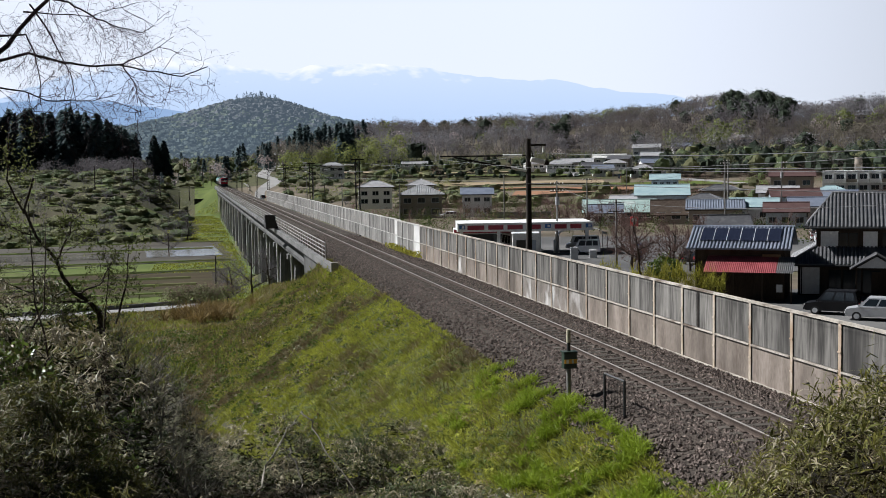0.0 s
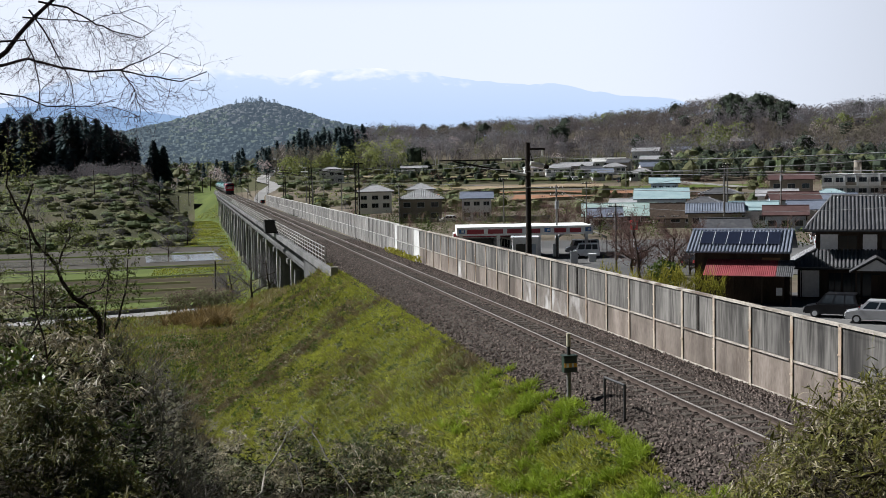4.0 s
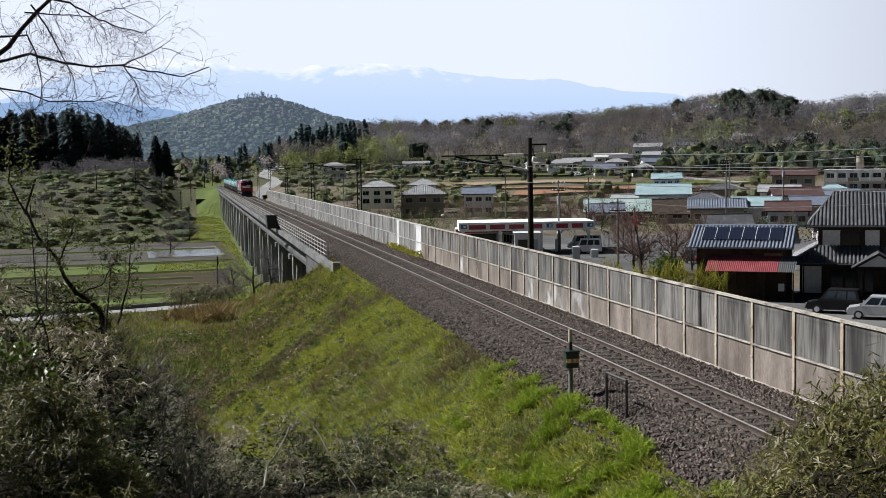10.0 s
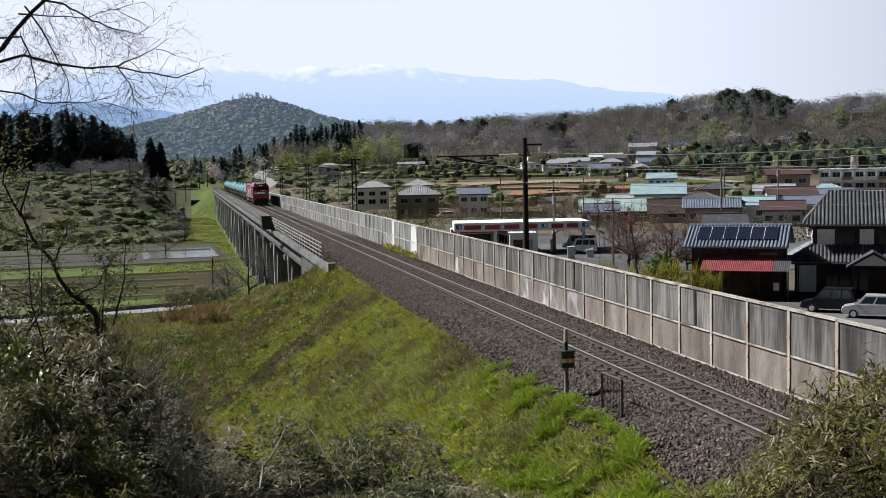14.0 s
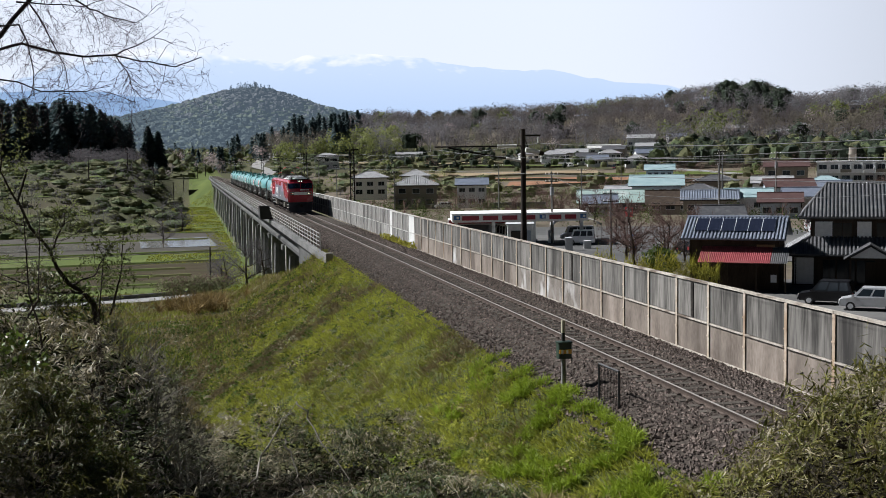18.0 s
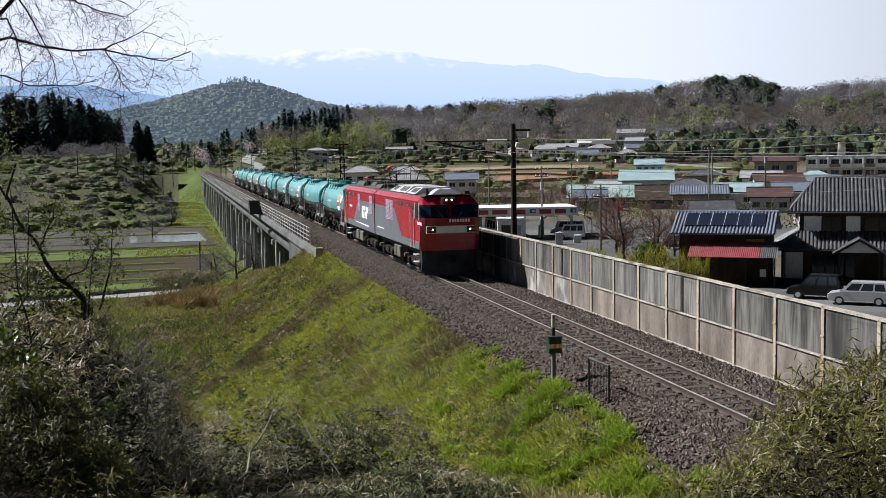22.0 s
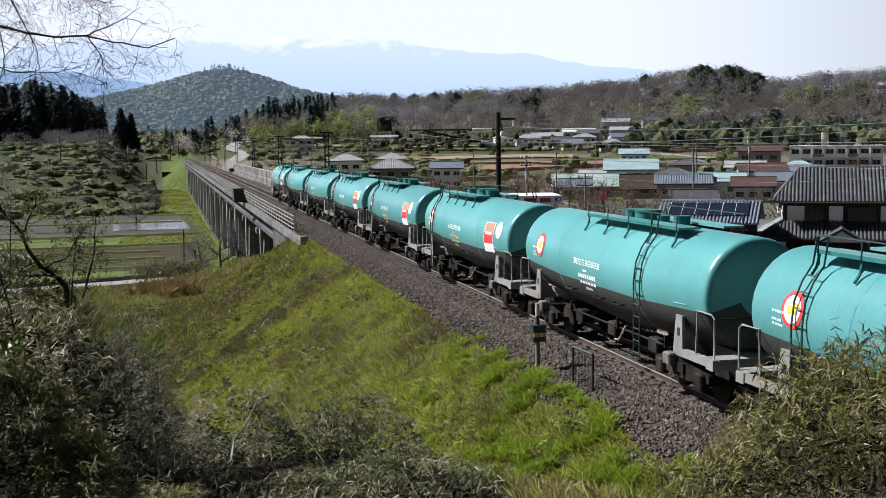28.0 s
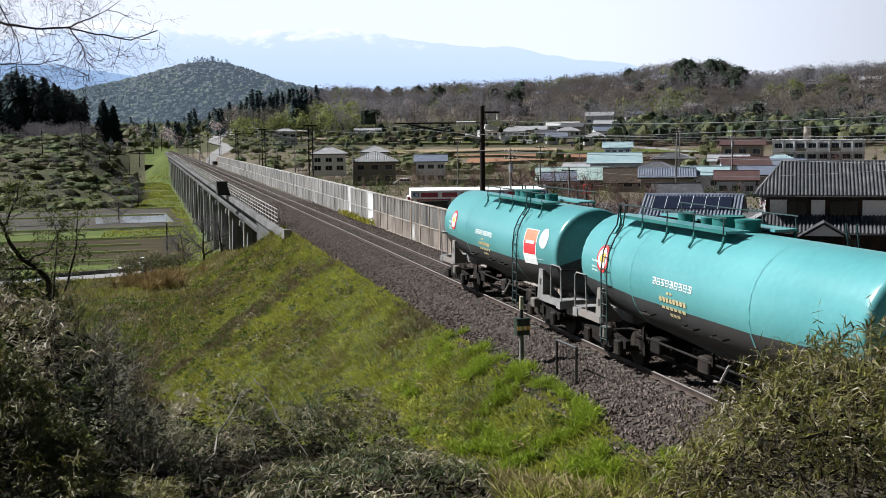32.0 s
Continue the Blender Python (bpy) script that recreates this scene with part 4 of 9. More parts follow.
        part("handrail", Mesh().path([(-1.2, f(0.5), 1.95), (1.2, f(0.5), 1.95)], 0.02, 6), M["under"], w)
        part("brake_wheel", Mesh().tube((0.7, f(0.46), 1.75), (0.7, f(0.44), 1.75), 0.26, n=16), M["under"], w)
        bogie(w, f(2.2), 0.95, 0.43, mat="under")
    # underside fittings
    for yy in (4.4, 6.9, 9.2):
        part("valve_box", Mesh().box(-0.62, yy, 0.72, 0.3, 0.5, 0.34, ch=0.03), M["under"], w)
    for s in (-1, 1):
        part("brake_pipe", Mesh().path([(s * 0.75, 3.4, 0.82), (s * 0.75, 10.2, 0.82)], 0.03, 6), M["under"], w)
        for yy in (3.6, 6.4, 9.7):
            part("pipe_hanger", Mesh().box(s * 0.8, yy, 0.93, 0.05, 0.06, 0.3), M["under"], w)
        part("lever", Mesh().path([(s * 1.05, 5.3, 1.05), (s * 1.22, 5.35, 0.70), (s * 1.22, 5.6, 0.68)], 0.03), M["frame_grey"], w)
        for yy in (5.1, 6.3, 8.3):
            part("step_iron", Mesh().path([(s * 1.18, yy, 1.62), (s * 1.32, yy, 1.60), (s * 1.32, yy + 0.5, 1.60), (s * 1.18, yy + 0.5, 1.62)], 0.018, 5), M["under"], w)
    # walkway, hatches and rails on top
    wy0, wy1 = (5.9, 11.1) if flip else (2.9, 8.4)
    for s in (-1, 1):
        wk = part("walkway", Mesh().box(s * 0.55, (wy0 + wy1) / 2, 3.64, 0.52, wy1 - wy0, 0.05), M["teal"], w, "teal roof walkway")
        part("walkway_edge", Mesh().box(s * 0.82, (wy0 + wy1) / 2, 3.635, 0.03, wy1 - wy0, 0.07), M["teal_dark"], wk)
        posts = [wy0 + 0.1 + (wy1 - wy0 - 0.2) * i / 4 for i in range(5)]
        for q in posts:
            part("rail_post", Mesh().path([(s * 0.80, q, 3.40), (s * 0.84, q, 3.62), (s * 0.82, q, 3.94)], 0.016, 5), M["teal_ladder"], wk)
        for q in posts:
            part("walkway_bracket", Mesh().path([(s * 0.80, q, 3.60), (s * 0.86, q, 3.36), (s * 0.96, q, 3.22)], 0.028, 5), M["teal_dark"], wk)
        part("guard_rail", Mesh().path([(s * 0.82, wy0, 3.93), (s * 0.82, wy1, 3.93)], 0.016, 5), M["teal_ladder"], wk)
    for yy, r, h in ((6.3, 0.34, 0.24), (7.1, 0.26, 0.22), (4.4, 0.20, 0.20), (5.4, 0.15, 0.14)):
        hatch = part("hatch", Mesh().tube((0, Y(yy), 3.55), (0, Y(yy), 3.58 + h), r, n=16), M["teal_dark"], w, smooth=40)
        part("hatch_lid", Mesh().tube((0, Y(yy), 3.58 + h), (0, Y(yy), 3.63 + h), r * 1.06, n=16), M["teal_dark"], hatch, smooth=40)
    # ladders
    for s in (-1, 1):
        yl = (10.85 if flip else 4.05) if s == -1 else Y(9.4)
        g = Mesh()
        pts = [(s * 1.33, 0.55), (s * 1.33, 1.30), (s * 1.34, 2.32), (s * 1.28, 2.78), (s * 1.13, 3.12), (s * 0.92, 3.42), (s * 0.84, 3.9)]
        for o in (-0.17, 0.17):
            g.path([(x, yl + o, z) for x, z in pts], 0.02, 5)
        for q in range(10):
            z = 0.62 + q * 0.29
            x = s * ramp_of(z, tuple((zz, abs(xx)) for xx, zz in pts))
            g.tube((x, yl - 0.17, z), (x, yl + 0.17, z), 0.014, n=5)
        part("ladder", g, M["teal_ladder"], w, "thin dark steel ladder", smooth=40)
    return w


def decals(w, k):
    """Stickers and lettering on the camera's side of the k-th wagon."""
    c = part("sticker", disc(11.15, 12, 0.36), M["signal_red"], w, "round red sticker with a yellow figure")
    part("sticker_ring", disc(11.15, 12, 0.27, TR + 0.012), M["white"], c)
    g = patch(11.02, 11.30, 8, 15, TR + 0.016)
    part("sticker_figure", g, M["yellow"], c)
    part("sticker_figure", patch(10.95, 11.13, 13, 18, TR + 0.016), M["yellow"], c)
    bars = Mesh()
    for i in range(9):
        y0 = 8.22 - i * 0.205
        for d0, d1, a0, a1 in ((0, 0.16, 8.6, 9.5), (0, 0.16, 5.8, 6.5), (0.01, 0.15, 3.0, 3.8), (0.0 if i % 2 else 0.065, 0.022 if i % 2 else 0.087, 3.0, 9.5), (0.135, 0.157, 3.4, 8.8)):
            b = patch(y0 - d0, y0 - d1, a0, a1, TR + 0.009, 1)
            bars.shape(b.v, b.f)
    part("lettering", bars, M["white"], w, "row of white characters")
    for i, (y0, a, ln, cnt) in enumerate(((7.9, -12, 1.25, 8), (7.85, -19, 1.15, 6), (7.55, -26, 0.5, 3), (7.55, -4, 0.3, 2), (11.8, 6, 0.5, 6), (11.8, -1, 0.35, 4), (11.8, -5, 0.4, 4))):
        b2 = Mesh()
        for q in range(cnt):
            p = patch(y0 - q * ln / cnt, y0 - q * ln / cnt - ln / cnt * 0.75, a, a + (5 if i == 0 else 3.4 if i < 3 else 2.2), TR + 0.009, 2)
            b2.shape(p.v, p.f)
        part("lettering", b2, M["white"] if k == 5 and i < 4 else M["pale_mark"] if i > 3 else M["tan_mark"], w)
    part("lettering", patch(2.3, 1.75, -12, -11, TR + 0.009, 2), M["pale_mark"], w)
    if k in (1, 3, 4, 6, 7, 8, 11):
        r = part("label_sheet", patch(3.38, 2.34, -20, 27), M["white"], w, "orange, red and white placard")
        part("label_band", patch(3.33, 2.39, 10, 26, TR + 0.012), M["orange"], r)
        part("label_band", patch(3.33, 2.39, -6, 10, TR + 0.012), M["signal_red"], r)
        part("label_text", patch(3.18, 2.53, 7.5, 11.5, TR + 0.015, 2), M["white"], r)
        part("sticker", disc(1.86, 17, 0.30), M["white"], w, "plain white round sticker")


M["teal_ladder"] = plain("dark_teal_steel", (0.012, 0.036, 0.034), 0.6)
M["tan_mark"] = plain("tan_lettering", (0.50, 0.42, 0.23), 0.6)
M["pale_mark"] = plain("faded_lettering", (0.45, 0.62, 0.58), 0.6)
M["screen"] = plain("tinted_windscreen", (0.010, 0.024, 0.05), 0.10, spec=1.0)
loco = locomotive()
CARS = 11
wag_a = thing("tank_wagon", pose(T, 0, 0), "teal tank wagon on two bogies, placards on its flank", "tank wagon", "tank wagons in the train")
wagon_parts(wag_a, False)
wag_b = thing("tank_wagon", pose(T, 0, 0), "teal tank wagon with its ladder towards the rear end", "tank wagon", "tank wagons in the train")
wagon_parts(wag_b, True)
wagons = []
for k in range(1, CARS + 1):
    src = wag_a if k in (5, 11) else wag_b
    wagons.append(copy_thing(src, pose(T, 0, 0)))
for proto in (wag_a, wag_b):
    for o in list(proto.children_recursive) + [proto]:
        bpy.data.objects.remove(o)
for k, w in enumerate(wagons, 1):
    decals(w, k)


# ---------------- lineside: poles, wires, marker post, sign frame ----------------
M["pale_cap"] = plain("faded_cream_paint", (0.40, 0.37, 0.27), 0.7)
M["pole_dark"] = material("dark_tarred_pole", (0.022, 0.018, 0.016), (0.05, 0.042, 0.036), 2, 0.85, 0.3, fine=30, stretch=(1, 1, 0.15))
M["pole_grey"] = material("concrete_pole", (0.13, 0.125, 0.117), (0.21, 0.205, 0.195), 0.8, 0.85, 0.1, fine=12)
M["porcelain"] = plain("white_porcelain", (0.82, 0.80, 0.76), 0.25)
M["wire"] = plain("weathered_wire", (0.16, 0.16, 0.16), 0.5, 0.6)
M["green_sign"] = plain("dark_green_box", (0.012, 0.028, 0.018), 0.5)
M["asphalt"] = material("asphalt", (0.06, 0.06, 0.06), (0.105, 0.104, 0.102), 0.2, 0.9, 0.15, fine=4, c=(0.14, 0.137, 0.132))
M["asphalt_pale"] = material("pale_worn_road", (0.19, 0.186, 0.18), (0.28, 0.274, 0.266), 0.1, 0.9, 0.1, fine=1)


def at_ground(x, y, rz=0.0, dz=0.0):
    return pose(x, y, lie(x, y) + dz, 0, 0, rz)


def wire(name, pts, r, label, sag=0.0, parent=None):
    g = Mesh()
    line = []
    for p, q in zip(pts, pts[1:]):
        p, q = Vector(p), Vector(q)
        seg = []
        n = 10
        for i in range(n + 1):
            t = i / n
            v = p.lerp(q, t)
            v.z -= sag * 4 * t * (1 - t)
            seg.append(tuple(v))
        line += seg if not line else seg[1:]
    g.path(line, r, 4)
    if parent:
        return part(name, g, M["wire"], parent, label)
    return solo(name, g, M["wire"], label, "wire")


def mast(y, lattice=False):
    """A mast of the overhead line beside the barrier, with its bracket reaching over the track."""
    X = 16.62
    z0 = -1.6
    ms = thing("catenary_mast", pose(X, y, 0), "steel lattice mast of the overhead line" if lattice else "dark tarred timber mast with a bracket arm and insulators", "railway mast", "masts of the overhead line")
    if lattice:
        for sx in (-0.2, 0.2):
            for sy in (-0.2, 0.2):
                part("leg", Mesh().box(sx, sy, 2.6, 0.07, 0.07, 8.6), M["under"], ms)
        br = Mesh()
        for i in range(14):
            z = -1.2 + i * 0.6
            s = 1 if i % 2 else -1
            for o in (-0.2, 0.2):
                br.tube((o, -0.2 * s, z), (o, 0.2 * s, z + 0.6), 0.02, n=4)
                br.tube((-0.2 * s, o, z), (0.2 * s, o, z + 0.6), 0.02, n=4)
        part("lattice_bracing", br, M["under"], ms)
        part("top_beam", Mesh().box(0, 0, 6.85, 1.4, 0.14, 0.12), M["under"], ms)
    else:
        part("shaft", Mesh().tube((0, 0, z0), (0, 0, 7.15), 0.16, 0.125, 12), M["pole_dark"], ms, smooth=40)
        part("top_arm", Mesh().box(0.42, 0, 6.82, 1.0, 0.09, 0.09), M["under"], ms)
        part("arm_insulator", Mesh().tube((0.8, 0, 6.45), (0.8, 0, 6.75), 0.06, n=8), M["porcelain"], ms, smooth=40)
        part("arm_insulator", Mesh().tube((0.05, -0.25, 6.1), (0.75, -0.30, 5.95), 0.13, 0.12, 12), M["porcelain"], ms, "white ribbed insulator", smooth=40)
        part("arm_insulator", Mesh().tube((0.78, -0.30, 5.95), (0.98, -0.30, 5.88), 0.14, 0.10, 10), M["under"], ms, smooth=40)
        part("stay", Mesh().path([(0.1, 0, 6.7), (0.3, 0, 6.1)], 0.02), M["under"], ms)
    arm = part("bracket", Mesh().path([(0, 0, 6.3), (-4.6, 0, 6.3)], 0.035), M["under"], ms, smooth=40)
    part("bracket_strut", Mesh().path([(0, 0, 5.5), (-3.9, 0, 6.25)], 0.04), M["under"], arm, smooth=40)
    part("pull_off", Mesh().path([(-1.9, 0, 5.85), (-3.6, 0, 5.45), (-4.5, 0, 5.3)], 0.02), M["under"], arm)
    part("pull_off", Mesh().path([(-2.6, 0, 6.3), (-3.6, 0, 5.6)], 0.018), M["under"], arm)
    for a, b in ((-1.35, -0.35), ):
        part("insulator", Mesh().tube((a, 0, 6.3), (b, 0, 6.3), 0.075, n=10), M["porcelain"], arm, smooth=40)
        part("insulator", Mesh().tube((-0.9, 0, 5.68), (-0.1, 0, 5.52), 0.07, n=10), M["porcelain"], arm, smooth=40)
    return ms


MASTS = (6.0, 53.6, 113.5, 160.0, 207.0, 254.0, 301.0, 348.0, 395.0, 442.0)
for i, y in enumerate(MASTS):
    mast(y, lattice=y > 100)
wire("contact_wire", [(T, y, 5.12) for y in (-40,) + MASTS], 0.007, "thin overhead contact wire above the track", 0.03)
wire("messenger_wire", [(T, y, 6.15) for y in (-40,) + MASTS], 0.007, "thin sagging messenger wire above the track", 0.55)
wire("feeder_wire", [(17.42, y, 6.42) for y in (-40,) + MASTS[:3]], 0.013, "pale feeder wire along the masts", 0.45)
wire("feeder_wire", [(17.6, y, 5.86) for y in (-40,) + MASTS[:2]], 0.012, "pale feeder wire along the masts", 0.35)
wire("feeder_wire", [(17.5, y, 5.72) for y in (-40,) + MASTS[:2]], 0.010, "pale feeder wire along the masts", 0.30)

# marker post at the ballast's edge
mp = thing("marker_post", pose(9.45, 27.1, 0), "grey lineside post carrying a small dark green box", "marker post")
part("shaft", Mesh().tube((0, 0, -1.0), (0, 0, 0.72), 0.065, 0.06, 12), M["pole_grey"], mp, smooth=40)
part("upper_shaft", Mesh().tube((0, 0, 0.72), (0, 0, 1.3), 0.05, 0.05, 10), M["black"], mp, smooth=40)
part("cap", Mesh().tube((0, 0, 1.08), (0, 0, 1.42), 0.058, 0.055, 10), M["pale_cap"], mp, "faded cream cap", smooth=40)
bx = part("box", Mesh().box(0, -0.05, 0.62, 0.36, 0.22, 0.42, ch=0.02), M["green_sign"], mp, "dark green metal box")
part("box_band", Mesh().box(0, -0.163, 0.60, 0.34, 0.012, 0.11), M["yellow"], bx, "faded yellow band")
part("box_plate", Mesh().box(-0.09, -0.172, 0.60, 0.06, 0.01, 0.10), M["white"], bx)
part("box_plate", Mesh().box(0.05, -0.172, 0.60, 0.05, 0.01, 0.10), M["white"], bx)
part("box_lid", Mesh().box(0, -0.05, 0.84, 0.40, 0.26, 0.03), M["green_sign"], bx)

# sign frame, seen from behind
sf = thing("sign_frame", pose(9.79, 24.75, -0.72, 0, 0, -86), "thin dark steel frame of a lineside board", "sign frame")
for s in (-0.55, 0.55):
    part("leg", Mesh().tube((s, 0, -0.3), (s, 0, 1.30), 0.034, n=6), M["black"], sf)
for z in (0.36, 1.28):
    part("cross_bar", Mesh().tube((-0.55, 0, z), (0.55, 0, z), 0.032, n=6), M["black"], sf)
g = Mesh()
for i in range(13):
    g.tube((-0.5 + i * 0.083, 0, 0.36), (-0.5 + i * 0.083, 0, 1.28), 0.004, n=3)
for i in range(10):
    g.tube((-0.55, 0, 0.42 + i * 0.083), (0.55, 0, 0.42 + i * 0.083), 0.004, n=3)
part("wire_mesh", g, M["under"], sf)["kind"] = "stuff"

# ---------------- houses ----------------
M["tile_dark"] = material("dark_glazed_tiles", (0.055, 0.056, 0.06), (0.10, 0.10, 0.105), 2.5, 0.34, 0.15, fine=14, spec=0.6, c=(0.13, 0.13, 0.13))
M["tile_blue"] = material("blue_grey_tiles", (0.10, 0.12, 0.16), (0.17, 0.19, 0.235), 0.8, 0.45, 0.15, fine=6, spec=0.5)
M["tile_grey"] = material("grey_tiles", (0.22, 0.22, 0.225), (0.34, 0.34, 0.345), 0.8, 0.5, 0.15, fine=6)
M["tile_brown"] = material("red_brown_metal_roof", (0.064, 0.038, 0.036), (0.10, 0.062, 0.058), 0.8, 0.5, 0.1, fine=6)
M["red_metal"] = material("red_corrugated_awning", (0.20, 0.042, 0.050), (0.30, 0.075, 0.082), 0.9, 0.5, 0.05, fine=9, c=(0.24, 0.085, 0.08))
M["roof_green"] = material("pale_green_metal_roof", (0.22, 0.30, 0.275), (0.31, 0.385, 0.36), 0.5, 0.5, 0.05, fine=5, c=(0.42, 0.45, 0.435))
M["roof_aqua"] = material("pale_aqua_metal_roof", (0.21, 0.30, 0.315), (0.30, 0.385, 0.40), 0.5, 0.5, 0.05, fine=5)
M["plaster"] = material("white_plaster", (0.512, 0.512, 0.507), (0.682, 0.682, 0.676), 0.7, 0.9, 0.05, fine=9, c=(0.419, 0.406, 0.388))
M["plaster_cream"] = material("cream_wall", (0.216, 0.19, 0.156), (0.3, 0.266, 0.222), 0.7, 0.9, 0.05, fine=9)
M["plaster_blue"] = material("pale_blue_wall", (0.33, 0.383, 0.45), (0.45, 0.503, 0.57), 0.7, 0.9, 0.05, fine=9)
M["wood_dark"] = material("dark_timber_wall", (0.030, 0.022, 0.017), (0.065, 0.048, 0.036), 1.5, 0.85, 0.2, fine=16, stretch=(1, 1, 0.2))
M["wood_warm"] = material("brown_timber", (0.20, 0.12, 0.065), (0.30, 0.19, 0.11), 1.5, 0.8, 0.2, fine=16, stretch=(1, 1, 0.2))
M["panel_pv"] = material("solar_cells", (0.010, 0.012, 0.022), (0.018, 0.022, 0.038), 3, 0.18, 0.0, fine=20, spec=0.8)
M["tarp_blue"] = plain("blue_tarpaulin", (0.04, 0.13, 0.34), 0.5)
M["car_white"] = plain("white_car_paint", (0.80, 0.81, 0.82), 0.25, 0.0, 0.6)
M["car_black"] = plain("black_car_paint", (0.010, 0.010, 0.012), 0.3, 0.0, 0.3)
M["car_silver"] = plain("silver_car_paint", (0.50, 0.51, 0.53), 0.3, 0.3, 0.6)
M["car_red"] = plain("dark_red_panel", (0.30, 0.025, 0.04), 0.4)


def slab(g, a, b, c, d, th):
    """A roof plane of four corners with a thickness below it."""
    v = [Vector(p) for p in (a, b, c, d)]
    lo_ = [p - Vector((0, 0, th)) for p in v]
    g.shape([tuple(p) for p in v + lo_], [(0, 1, 2, 3), (7, 6, 5, 4), (0, 4, 5, 1), (1, 5, 6, 2), (2, 6, 7, 3), (3, 7, 4, 0)])


def tile_plane(a, b, c, d, col=0.30, row=0.30):
    """Rolls of roof tile on the plane whose eave runs a-b and whose top runs d-c."""
    a, b, c, d = (Vector(p) for p in (a, b, c, d))
    nrm = (b - a).cross(d - a).normalized()
    up = (d - a)
    L = ((d + c) / 2 - (a + b) / 2).length
    nr = max(2, int(L / row))
    g = Mesh()
    eave = (b - a)
    n = max(2, int(eave.length / col))
    for i in range(n):
        t0 = (i + 0.5) / n
        base = a.lerp(b, t0)
        # where this roll meets the hip: follow the slope until the side edges
        along = eave.normalized()
        s_l, s_r = (d - a).dot(along), (c - b).dot(along)
        pos = t0 * eave.length
        lim = 1.0
        if s_l > 0.05 and pos < s_l:
            lim = pos / s_l
        if s_r < -0.05 and (eave.length - pos) < -s_r:
            lim = min(lim, (eave.length - pos) / -s_r)
        fall = ((d - a) - along * s_l)
        k = max(1, int(nr * lim))
        w = col * 0.30
        rings = []
        for j in range(k + 1):
            o = base + fall * (lim * j / k)
            for lift in ((0.02, ) if j == 0 else (0.055, 0.02) if j < k else (0.055,)):
                rings.append([tuple(o - along * w + nrm * lift), tuple(o - along * w * 0.5 + nrm * (lift + 0.055)), tuple(o + along * w * 0.5 + nrm * (lift + 0.055)), tuple(o + along * w + nrm * lift)])
        g.loft(rings, closed=False, caps=False)
    return g


def roof(parent, x0, x1, y0, y1, z, rise, kind, mat, hip=None, tiles=0.0, th=0.12, ridge=True):
    """A hipped, gabled (ridge along x) or mono-pitch roof over the rectangle, eaves at z."""
    g = Mesh()
    ym = (y0 + y1) / 2
    if kind == "hip":
        h = hip if hip is not None else min((y1 - y0) / 2, (x1 - x0) / 2 - 0.1)
    else:
        h = 0.0
    A, B, C, D = (x0, y0, z), (x1, y0, z), (x1, y1, z), (x0, y1, z)
    R0, R1 = (x0 + h, ym, z + rise), (x1 - h, ym, z + rise)
    if kind == "mono":
        slab(g, A, B, (x1, y1, z + rise), (x0, y1, z + rise), th)
        planes = [(A, B, (x1, y1, z + rise), (x0, y1, z + rise))]
    else:
        slab(g, A, B, R1, R0, th)
        slab(g, C, D, R0, R1, th)
        planes = [(A, B, R1, R0)]
        if kind == "hip":
            slab(g, B, C, R1, R1, th)
            slab(g, D, A, R0, R0, th)
            planes += [(D, A, R0, R0), (B, C, R1, R1)]
    ro = part("roof", g, mat, parent)
    if tiles:
        for pl in planes:
            t = part("roof_tiles", tile_plane(*pl, col=tiles, row=tiles), mat, ro, smooth=50)
            t["kind"] = "stuff"
    if ridge and kind != "mono":
        part("ridge", Mesh().tube(R0, R1, 0.14, n=8), mat, ro, smooth=40)
        if kind == "hip":
            for p, q in ((A, R0), (B, R1)):
                part("hip_ridge", Mesh().tube(p, q, 0.11, n=8), mat, ro, smooth=40)
    return ro


def window(parent, x, y, z, w, h, face=0, frame_mat="silver", panes=2, glass_mat="glass"):
    """A window on a wall: 0 looks to -y, 1 to -x; frame, sill and panes."""
    m = pose(x, y, z, 0, 0, 0 if face == 0 else -90)
    g = Mesh()
    for o in (-w / 2, w / 2):
        g.box(o, -0.03, 0, 0.06, 0.08, h + 0.06)
    for o in (-h / 2, h / 2):
        g.box(0, -0.03, o, w, 0.08, 0.06)
    win = part("window", g, M[frame_mat], parent, at=m)
    pw = w / panes
    for i in range(panes):
        part("pane", Mesh().box(-w / 2 + pw * (i + 0.5), -0.015 - 0.02 * (i % 2), 0, pw - 0.05, 0.02, h - 0.05), M[glass_mat], win)
    part("sill", Mesh().box(0, -0.06, -h / 2 - 0.05, w + 0.1, 0.14, 0.04), M[frame_mat], win)
    return win


HOMES = [(55, 80), (42, 84)]


